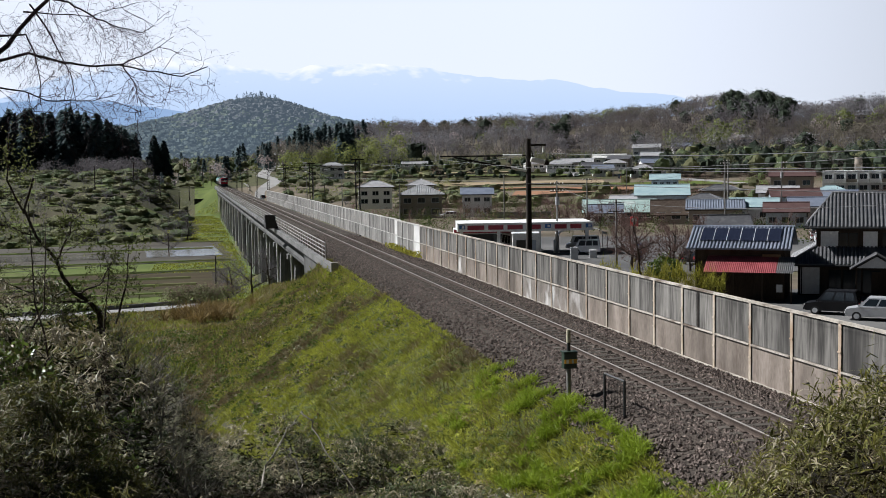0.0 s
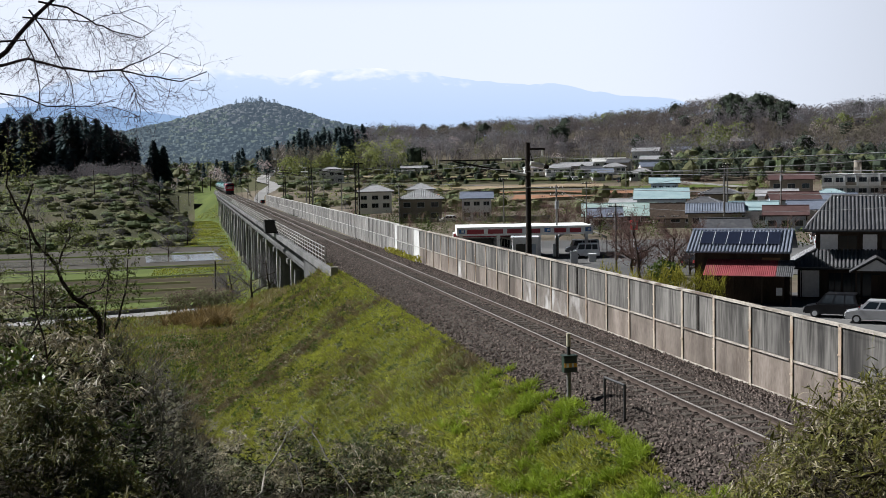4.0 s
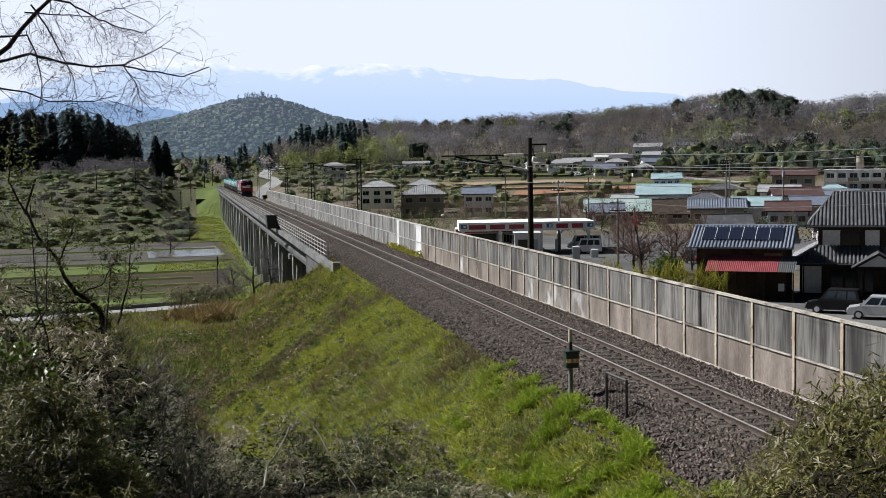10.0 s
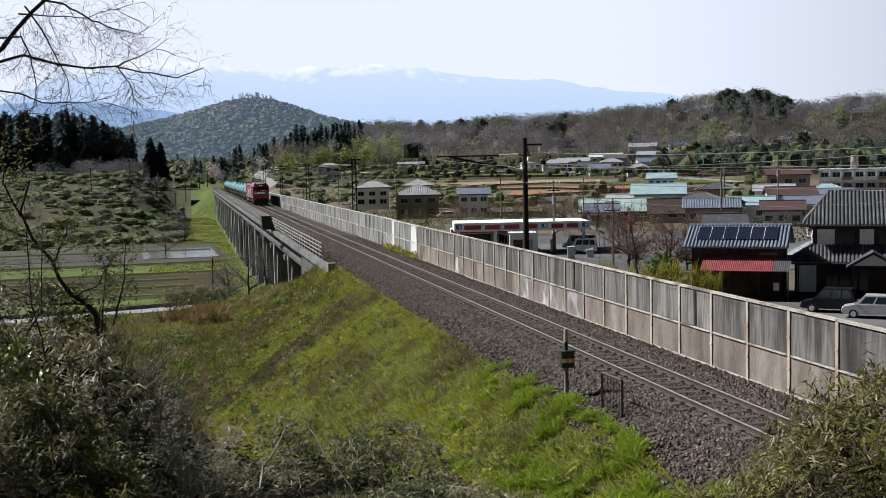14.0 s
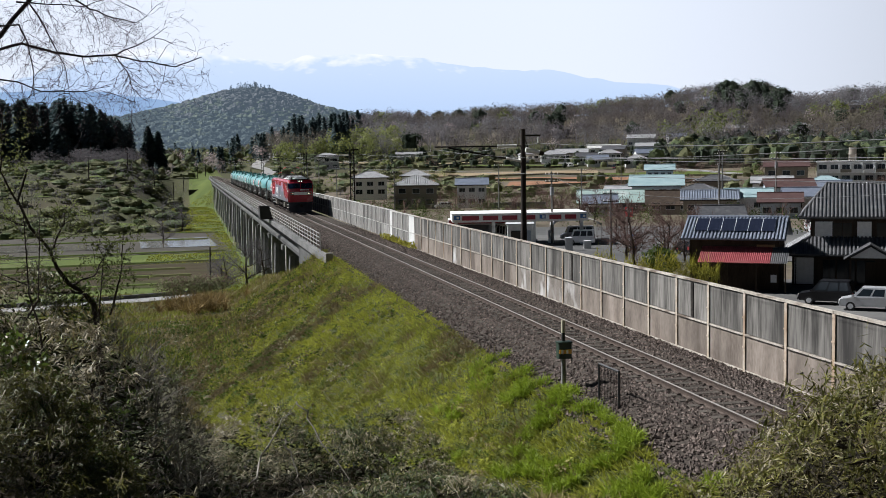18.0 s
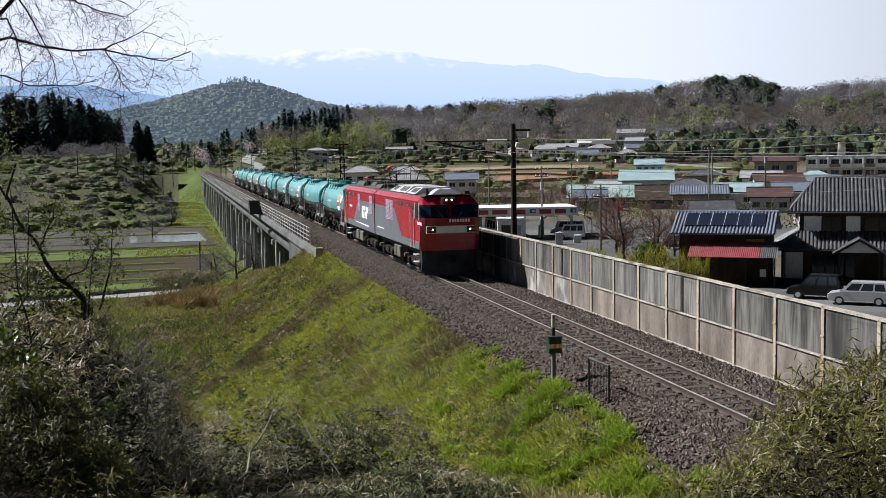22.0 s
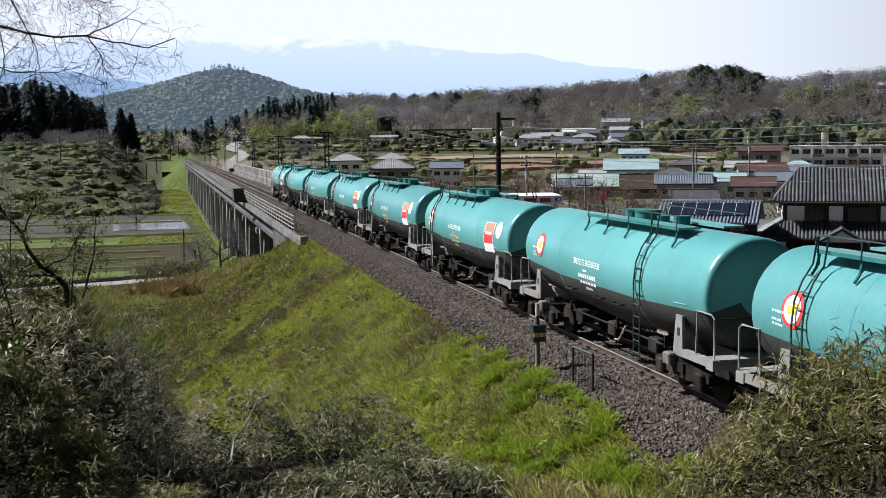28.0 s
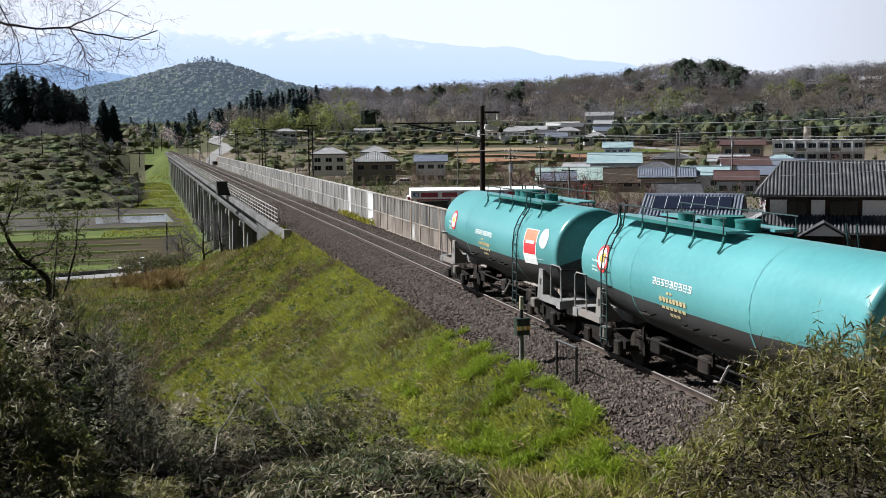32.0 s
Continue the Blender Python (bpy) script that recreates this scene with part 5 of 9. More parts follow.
def house(x, y, az, w, d, h, rise, wall, tile, label, kind="hip", over=0.6, tiles=0.0, rows=((1.6, 1.2),), ncol=3, side=2, hip=None, category="house", base=0.0, group="houses of the village"):
    """A plain house facing the way az points from; windows in rows of (height of middle, size)."""
    HOMES.append((x, y))
    ho = thing("house", at_ground(x, y, -az, base), label, category, group)
    g = Mesh().box(0, d / 2, h / 2 - 0.4, w, d, h + 0.8)
    if kind == "gable":
        for s in (-1, 1):
            g.shape([(s * w / 2, 0, h), (s * w / 2, d, h), (s * w / 2, d / 2, h + rise * d / (d + 2 * over))], [(0, 1, 2)])
    part("wall", g, wall, ho)
    roof(ho, -w / 2 - over, w / 2 + over, -over, d + over, h, rise, kind, tile, hip, tiles)
    for z, s in rows:
        for i in range(ncol):
            window(ho, -w / 2 + w * (i + 0.5) / ncol, -0.002, z, min(w / ncol * 0.62, s * 1.5), s)
        for i in range(side):
            window(ho, -w / 2 - 0.002, d * (i + 0.5) / side, z, min(d / side * 0.5, s * 1.2), s, 1)
    part("fascia", Mesh().box(0, -over + 0.02, h - 0.16, w + 2 * over, 0.06, 0.12), M["wood_dark"], ho)
    return ho


# the large tiled house
hm = thing("house", pose(48.3, 81.4, -5.25, 0, 0, -32.5), "two-storey Japanese house with dark glazed tile roofs", "house", "houses of the village")
part("wall", Mesh().box(7.2, 4.6, 1.4, 14.4, 8.4, 3.6), M["wood_dark"], hm, "dark timber ground floor wall")
part("wall_panel", Mesh().box(0.95, 0.376, 1.3, 1.5, 0.05, 2.2), M["white"], hm, "white plaster field")
part("upper_wall", Mesh().box(7.9, 5.0, 4.3, 13.0, 6.6, 3.2), M["wood_dark"], hm, "dark timber upper storey")
part("wall_panel", Mesh().box(2.45, 1.672, 4.62, 1.4, 0.05, 1.35), M["white"], hm, "white plaster field")
part("wall_panel", Mesh().box(5.6, 1.672, 4.62, 1.1, 0.05, 1.35), M["white"], hm)
part("wall_panel", Mesh().box(10.0, 1.672, 4.62, 1.9, 0.05, 1.35), M["white"], hm)
roof(hm, 0.55, 15.4, 0.5, 9.4, 5.75, 2.65, "hip", M["tile_dark"], hip=2.1, tiles=0.30)
g = Mesh()
for pl in (((-0.75, -0.75, 2.75), (15.2, -0.75, 2.75), (14.4, 1.65, 4.0), (1.4, 1.65, 4.0)), ((-0.75, 9.5, 2.75), (-0.75, -0.75, 2.75), (1.4, 1.65, 4.0), (1.4, 8.3, 4.0))):
    slab(g, *pl, 0.12)
lr = part("lower_roof", g, M["tile_dark"], hm, "lower tile roof round the house")
for pl in (((-0.75, -0.75, 2.75), (15.2, -0.75, 2.75), (14.4, 1.65, 4.0), (1.4, 1.65, 4.0)), ((-0.75, 9.5, 2.75), (-0.75, -0.75, 2.75), (1.4, 1.65, 4.0), (1.4, 8.3, 4.0))):
    part("roof_tiles", tile_plane(*pl, col=0.30, row=0.30), M["tile_dark"], lr, smooth=50)["kind"] = "stuff"
part("hip_ridge", Mesh().tube((-0.75, -0.75, 2.82), (1.4, 1.65, 4.08), 0.12, n=8), M["tile_dark"], lr, smooth=40)
for xx, ww in ((3.9, 1.5), (7.6, 2.2), (12.4, 2.2)):
    window(hm, xx, 1.66, 4.62, ww, 1.2, panes=2, frame_mat="wood_dark")
for xx, ww in ((2.9, 1.0), (4.2, 1.4), (5.7, 1.4), (8.3, 0.9)):
    window(hm, xx, 0.39, 1.25, ww, 2.0, panes=2, frame_mat="wood_dark")
part("gutter", Mesh().path([(0.5, 0.45, 5.62), (15.4, 0.45, 5.62)], 0.06), M["black"], hm)
part("gutter", Mesh().path([(-0.8, -0.8, 2.64), (15.2, -0.8, 2.64)], 0.06), M["black"], hm)
part("downpipe", Mesh().path([(0.3, -0.1, 2.6), (0.3, 0.3, 2.3), (0.3, 0.3, -0.2)], 0.04), M["black"], hm)
pg = Mesh()
slab(pg, (4.0, -2.2, 2.55), (4.0, 0.4, 2.55), (6.0, 0.4, 3.75), (6.0, -2.2, 3.75), 0.10)
slab(pg, (8.0, 0.4, 2.55), (8.0, -2.2, 2.55), (6.0, -2.2, 3.75), (6.0, 0.4, 3.75), 0.10)
pr_ = part("porch_roof", pg, M["tile_dark"], hm, "gabled entrance porch roof")
part("porch_gable", Mesh().loft([[(4.5, -1.9, 2.6), (7.5, -1.9, 2.6), (6.0, -1.9, 3.5)], [(4.5, -1.8, 2.6), (7.5, -1.8, 2.6), (6.0, -1.8, 3.5)]]), M["plaster"], pr_)
for xx in (4.5, 7.5):
    part("porch_post", Mesh().box(xx, -1.8, 1.2, 0.14, 0.14, 2.8), M["wood_dark"], hm)
part("entrance_door", Mesh().box(6.6, 0.37, 1.05, 1.8, 0.06, 2.1), M["wood_dark"], hm)

# barn with solar panels and a red awning
bm_ = thing("barn", pose(38.9, 83.0, -5.25, 0, 0, -35), "timber barn with solar panels on its tiled roof", "barn", "houses of the village")
part("wall", Mesh().box(4.4, 3.0, 1.85, 7.0, 5.4, 4.5), M["wood_dark"], bm_, "dark timber wall")
part("wall_panel", Mesh().box(6.9, 0.27, 3.3, 1.4, 0.06, 0.9), M["wood_warm"], bm_, "warm brown timber panel")
rf = roof(bm_, 0.3, 8.5, -0.5, 6.3, 4.25, 1.55, "gable", M["tile_blue"], tiles=0.28)
for i in range(6):
    # panels lie on the slope facing the line
    cx = 1.75 + i * 1.06
    ang = math.degrees(math.atan2(1.55, 3.4))
    pv = part("solar_panel", Mesh().box(0, 0, 0, 1.0, 2.1, 0.04), M["panel_pv"], bm_, "dark solar panel in a thin frame", at=pose(cx, 1.35, 5.26, ang, 0, 0))
    part("panel_frame", Mesh().box(-0.515, 0, 0.01, 0.035, 2.14, 0.05), M["silver"], pv)
aw = Mesh()
aw.loft([[(1.9 + i * 0.075, -2.0, 2.45 + 0.05 * (i % 2)) for i in range(75)], [(1.9 + i * 0.075, 0.3, 3.55 + 0.05 * (i % 2)) for i in range(75)]], closed=False, caps=False)
part("awning", aw, M["red_metal"], bm_, "red corrugated lean-to roof")
aw = Mesh()
aw.loft([[(7.47 + i * 0.075, -2.0, 2.45 + 0.05 * (i % 2)) for i in range(18)], [(7.47 + i * 0.075, 0.3, 3.55 + 0.05 * (i % 2)) for i in range(18)]], closed=False, caps=False)
part("awning", aw, M["tile_dark"], bm_, "grey corrugated lean-to roof")
for xx in (2.0, 4.2, 6.4, 8.6):
    part("awning_post", Mesh().box(xx, -1.9, 1.2, 0.1, 0.1, 2.5), M["wood_dark"], bm_)
part("laundry", Mesh().box(7.7, -1.7, 1.25, 0.45, 0.06, 0.6), M["plaster"], bm_, "white cloth hung under the awning")

# other village houses: where, turn, size, walls, roof
house(39.8, 244.5, 9, 7.5, 6.0, 4.2, 1.4, M["white"], M["tile_grey"], "small pale house with a light grey roof", rows=((2.8, 0.9), (1.0, 1.0)), base=3.0)
house(50.0, 243, 12, 9.4, 8.5, 5.0, 2.2, M["plaster_cream"], M["tile_grey"], "two-storey cream house with a grey hipped roof", rows=((3.7, 1.1), (1.2, 1.2)), base=0.3, tiles=0.5)
house(53.8, 262, 12, 6.5, 6.5, 7.2, 1.5, M["plaster"], M["tile_grey"], "pale house behind with a reddish hipped roof", rows=((4.8, 1.0),))
house(62.5, 241, 15, 6.6, 7.0, 5.0, 1.4, M["white"], M["tile_blue"], "pale blue two-storey house with a blue-grey roof", "gable", rows=((3.8, 0.9), (1.3, 1.0)), base=0.2)
house(58.5, 287, 11, 6.6, 6.0, 3.0, 1.4, M["plaster_blue"], M["tile_grey"], "small pale house with a shallow grey roof", rows=((1.8, 1.0),), base=1.4)
house(61.7, 500, 7, 11, 8, 6.0, 1.6, M["plaster"], M["tile_grey"], "white two-storey house above the road", rows=((4.4, 1.2), (1.6, 1.2)))
house(54, 585, 5, 9, 7, 3.2, 1.8, M["plaster"], M["tile_grey"], "white farmhouse on the far slope", rows=((1.8, 1.2),))
house(44, 640, 4, 10, 7, 3.4, 2.0, M["plaster_cream"], M["tile_grey"], "cream farmhouse on the far slope", rows=((1.8, 1.2),), base=3)
house(70, 655, 6, 12, 7, 3.4, 2.0, M["plaster"], M["tile_blue"], "white farmhouse below the cedars", rows=((1.8, 1.2),), base=4)
house(112, 560, 10, 13, 6, 2.6, 1.2, M["plaster"], M["tile_grey"], "long low white shed on the terraces", "gable", rows=((1.5, 1.0),), base=1)
house(80.5, 200, 20, 13.0, 10, 2.1, 2.3, M["wood_dark"], M["roof_green"], "low hall with a pale green metal roof", "gable", over=0.9, rows=((1.6, 1.2),), ncol=4, category="hall")
house(87.5, 190, 23, 8.0, 9, 1.8, 2.6, M["plaster_cream"], M["wood_dark"], "brown gabled house with cream walls", "gable", over=0.7, rows=((1.6, 1.2),))
house(99, 222, 24, 10.5, 10, 4.6, 2.2, M["plaster_blue"], M["roof_aqua"], "large building with pale aqua metal roofs", "gable", over=0.8, rows=((3.2, 1.2),), ncol=4)
house(106, 236, 24, 6.0, 6, 7.8, 1.2, M["plaster_blue"], M["roof_aqua"], "aqua roofed clerestory building", "gable", rows=((6.6, 1.2),), ncol=4)
house(92.5, 184, 26, 9.5, 6.5, 2.9, 1.6, M["plaster_cream"], M["tile_blue"], "low house with a blue-grey tiled roof", "gable", over=0.6, rows=((1.4, 1.1),), tiles=0.45)
house(102, 190, 28, 8, 7, 2.2, 1.2, M["tarp_blue"], M["roof_aqua"], "shed with pale roof and blue walls", "gable", rows=())
house(98, 169, 30, 6.6, 6.5, 2.8, 1.5, M["plaster_blue"], M["tile_brown"], "small house with a red-brown metal roof", "gable", over=0.6, rows=((1.4, 1.0),))
house(128, 206, 31, 13, 9, 3.6, 1.6, M["plaster_blue"], M["tile_blue"], "workshop with a blue-grey tiled roof", "gable", rows=((1.8, 1.2),))
house(146, 232, 32, 11, 9, 3.6, 2.0, M["plaster"], M["roof_aqua"], "pale roofed house among trees", "hip", rows=((1.8, 1.2),))
house(170, 290, 30.5, 12, 8, 6.5, 1.6, M["plaster_cream"], M["tile_brown"], "house with a dull red roof", "gable", rows=((4.6, 1.4), (1.6, 1.4)))
house(125, 285, 23.5, 9, 6, 3.0, 1.0, M["plaster"], M["white_panel"], "low white shed with a pale roof", "gable", rows=((1.5, 1.0),), category="shed")
for k, (x, y, w, h, hipk, wl_, rf_) in enumerate(((172, 505, 12, 4.2, "hip", "plaster", "tile_grey"), (188, 525, 16, 4.0, "gable", "plaster_cream", "tile_grey"), (205, 512, 11, 5.4, "gable", "plaster_cream", "tile_dark"), (222, 508, 12, 6.2, "gable", "plaster_blue", "tile_grey"), (240, 505, 13, 5.0, "hip", "plaster_cream", "tile_dark"), (196, 492, 10, 3.6, "hip", "plaster", "tile_grey"), (216, 484, 12, 3.6, "gable", "plaster_blue", "tile_blue"), (234, 545, 14, 7.0, "gable", "plaster", "tile_grey"), (180, 480, 9, 3.2, "gable", "plaster", "tile_dark"), (283, 560, 13, 5.0, "hip", "plaster", "tile_grey"), (300, 565, 12, 4.0, "hip", "plaster_cream", "tile_grey"), (338, 560, 10, 4.0, "hip", "plaster", "tile_grey"), (396, 590, 14, 4.5, "hip", "plaster_cream", "tile_dark"), (425, 580, 12, 4.5, "gable", "plaster", "tile_grey"), (190, 446, 10, 3.4, "hip", "plaster", "tile_grey"), (203, 463, 11, 4.6, "gable", "white", "tile_blue"), (178, 462, 9, 3.2, "gable", "plaster", "tile_blue"), (214, 452, 9, 3.2, "hip", "plaster_cream", "tile_dark"), (212, 540, 17, 4.0, "gable", "white", "white_panel"), (168, 525, 12, 4.0, "hip", "white", "tile_grey"), (228, 470, 10, 4.4, "gable", "white", "tile_grey"), (262, 560, 10, 4.4, "gable", "white", "tile_blue"), (318, 545, 11, 4.2, "hip", "white", "tile_grey"))):
    house(x, y, math.degrees(math.atan2(x, y)) + rnd(-14, 14), w, 8, h, 2.0, M[wl_], M[rf_], "far hillside house with pale walls and a tiled roof", hipk, rows=((h * 0.6, 1.3),), ncol=4, base=0.2)

# smaller houses and sheds between them
for az_, r_, w, d, h, kd, wl_, rf_, lb in (
        (27.3, 152, 5.5, 4.5, 2.6, "gable", "white", "tile_dark", "small white shed with a dark roof"),
        (28.5, 208, 8.0, 6.5, 3.2, "gable", "plaster", "roof_aqua", "white house with a pale aqua metal roof"),
        (26.0, 238, 8.5, 6.5, 3.4, "hip", "plaster", "tile_dark", "house with white walls and dark tiles"),
        (30.6, 232, 9.0, 7.0, 4.4, "gable", "plaster_blue", "tile_brown", "pale house with a brown metal roof"),
        (22.3, 246, 8.0, 6.0, 3.0, "gable", "plaster", "tile_grey", "low house with a grey tiled roof"),
        (23.4, 276, 9.0, 6.5, 3.8, "hip", "white", "tile_blue", "white house with a blue tiled roof"),
        (27.0, 292, 10.0, 7.0, 4.2, "hip", "plaster_cream", "tile_dark", "cream house with dark tiles among trees"),
        (21.2, 205, 5.5, 4.5, 2.4, "gable", "white", "tile_blue", "small white prefabricated shed with a blue roof"),
        (31.5, 205, 8.0, 6.0, 3.4, "gable", "plaster", "tile_blue", "white house with a blue-grey roof"),
        (29.7, 262, 8.5, 7.0, 4.4, "gable", "white", "tile_grey", "white two-storey house with a grey roof")):
    house(r_ * math.sin(radians(az_)), r_ * math.cos(radians(az_)), az_ + rnd(-18, 18), w, d, h, 1.5, M[wl_], M[rf_], lb, kd, rows=((h * 0.55, 1.0),), ncol=2, side=2)

# apartment block
ap = thing("apartment_building", pose(158.1, 254.9, -5.0, 0, 0, -33.9), "three-storey grey-white concrete apartment block", "apartment building")
part("wall", Mesh().box(11.3, 4.8, 4.0, 22.6, 8.6, 9.0), M["plaster"], ap)
part("parapet", Mesh().box(11.3, 4.8, 8.62, 23.0, 9.0, 0.35), M["white"], ap)
for zz in (1.5, 4.3, 7.1):
    for i in range(8):
        window(ap, 1.5 + i * 2.8, 0.49, zz, 1.9, 1.5, frame_mat="silver", panes=2)
        part("pier_strip", Mesh().box(0.1 + i * 2.8, 0.0, zz - 0.1, 0.18, 0.95, 2.55), M["plaster"], ap)
    part("balcony", Mesh().box(11.3, -0.15, zz - 1.35, 22.6, 1.2, 0.16), M["white"], ap)
    for i in range(8):
        part("balcony_rail", Mesh().box(1.5 + i * 2.8, -0.72, zz - 0.85, 2.6, 0.08, 0.85), M["white" if (i + int(zz)) % 3 else "plaster_cream"], ap)
part("lift_house", Mesh().box(8.6, 6.0, 9.7, 2.0, 2.4, 1.9, ch=0.05), M["plaster_cream"], ap)
for xx in (7.9, 9.3):
    part("tank_leg", Mesh().box(xx, 4.3, 9.6, 0.15, 0.15, 1.8), M["steel"], ap)
part("water_tank", Mesh().tube((8.6, 4.3, 10.4), (8.6, 4.3, 12.2), 0.95, n=14), M["plaster_cream"], ap, smooth=40)

# ---------------- filling station ----------------
gs = thing("filling_station", pose(41.5, 131.5, -6.2, 0, 0, -12), "white filling station canopy with a red-panelled fascia", "filling station")
part("canopy", Mesh().box(-1.2, 4.0, 4.55, 17.0, 9.0, 1.05), M["white"], gs, "white flat canopy")
part("canopy_edge", Mesh().box(-1.2, -0.52, 5.06, 17.1, 0.08, 0.10), M["silver"], gs)
for i, (xa, wd) in enumerate(((-7.4, 2.1), (-4.9, 1.9), (-2.5, 1.9), (-0.1, 1.6), (3.2, 1.5), (5.1, 1.4))):
    part("fascia_panel", Mesh().box(xa, -0.53, 4.55, wd, 0.05, 0.55), M["car_red"], gs, "dark red fascia panel")
for xa in (-9.1, 1.6, 6.7):
    part("fascia_sign", Mesh().box(xa, -0.54, 4.62, 0.75, 0.05, 0.5), M["tarp_blue"], gs, "small blue and white emblem panel")
    part("fascia_sign", Mesh().box(xa + 0.1, -0.575, 4.62, 0.3, 0.02, 0.28), M["white"], gs)
for xx in (-9.2, -4.5, 0.6, 6.6):
    part("column", Mesh().box(xx, 0.4, 2.5, 0.4, 0.4, 3.1), M["white"], gs)
part("shop", Mesh().box(-5.5, 9.0, 2.4, 9.0, 4.0, 3.2), M["plaster"], gs)
part("shop_window", Mesh().box(-5.5, 6.96, 2.4, 8.0, 0.06, 1.8), M["glass"], gs)
part("shop_band", Mesh().box(-5.5, 6.93, 3.7, 9.0, 0.08, 0.5), M["car_red"], gs)
for xx in (-7, -2, 3):
    part("pump", Mesh().box(xx, 2.5, 1.85, 0.7, 0.5, 1.7, ch=0.05), M["car_red" if xx < 0 else "white"], gs)
wk = thing("wash_kiosk", pose(38.0, 124.2, -5.2, 0, 0, -16), "white car-wash kiosk with a dark opening", "kiosk")
part("body", Mesh().box(0, 0, 1.6, 3.0, 3.2, 3.2, ch=0.04), M["white"], wk)
part("opening", Mesh().box(-0.5, -1.61, 1.4, 1.1, 0.04, 2.2), M["glass"], wk)
part("roof_lip", Mesh().box(0, 0, 3.24, 3.3, 3.5, 0.1), M["silver"], wk)
part("side_plate", Mesh().box(1.0, -1.61, 1.9, 0.5, 0.04, 1.2), M["plaster_blue"], wk)
sg = thing("price_sign", pose(49.0, 117.5, -5.2, 0, 0, -22), "red and white round sign on a thin steel pole", "sign")
part("pole", Mesh().tube((0, 0, -0.2), (0, 0, 4.3), 0.07, n=8), M["silver"], sg, smooth=40)
part("board", Mesh().box(0, -0.06, 4.6, 0.9, 0.1, 1.1, ch=0.03), M["signal_red"], sg)
part("board_face", Mesh().box(0, -0.12, 4.75, 0.55, 0.02, 0.45), M["white"], sg)
for bx_, by_, bh_, mt_, lb_ in ((46.2, 123.5, 1.0, "white", "white vending box on the station yard"), (51.5, 122.5, 1.6, "tarp_blue", "blue drum rack on the station yard"), (43.4, 122.2, 1.5, "silver", "grey tyre rack on the station yard")):
    yb = thing("yard_box", pose(bx_, by_, -5.17, 0, 0, -20), lb_, "cabinet", "cabinets of the station yard")
    part("body", Mesh().box(0, 0, bh_ / 2, 0.9, 0.6, bh_, ch=0.03), M[mt_], yb)
    part("door", Mesh().box(0, -0.31, bh_ / 2, 0.7, 0.03, bh_ * 0.8), M["silver"], yb)

lot = Mesh().box(0, 0, 0, 46, 60, 0.06)
solo("parking_lot", lot, M["asphalt"], "worn grey asphalt yard of the filling station", "yard", kind="structure", m=pose(58, 132, -5.18, 0, 0, -18))
yard = Mesh().box(0, 0, 0, 22, 26, 0.06)
solo("house_yard", yard, M["asphalt"], "pale gravel and concrete yard before the houses", "yard", kind="structure", m=pose(46.0, 73, -5.18, 0, 0, -30))


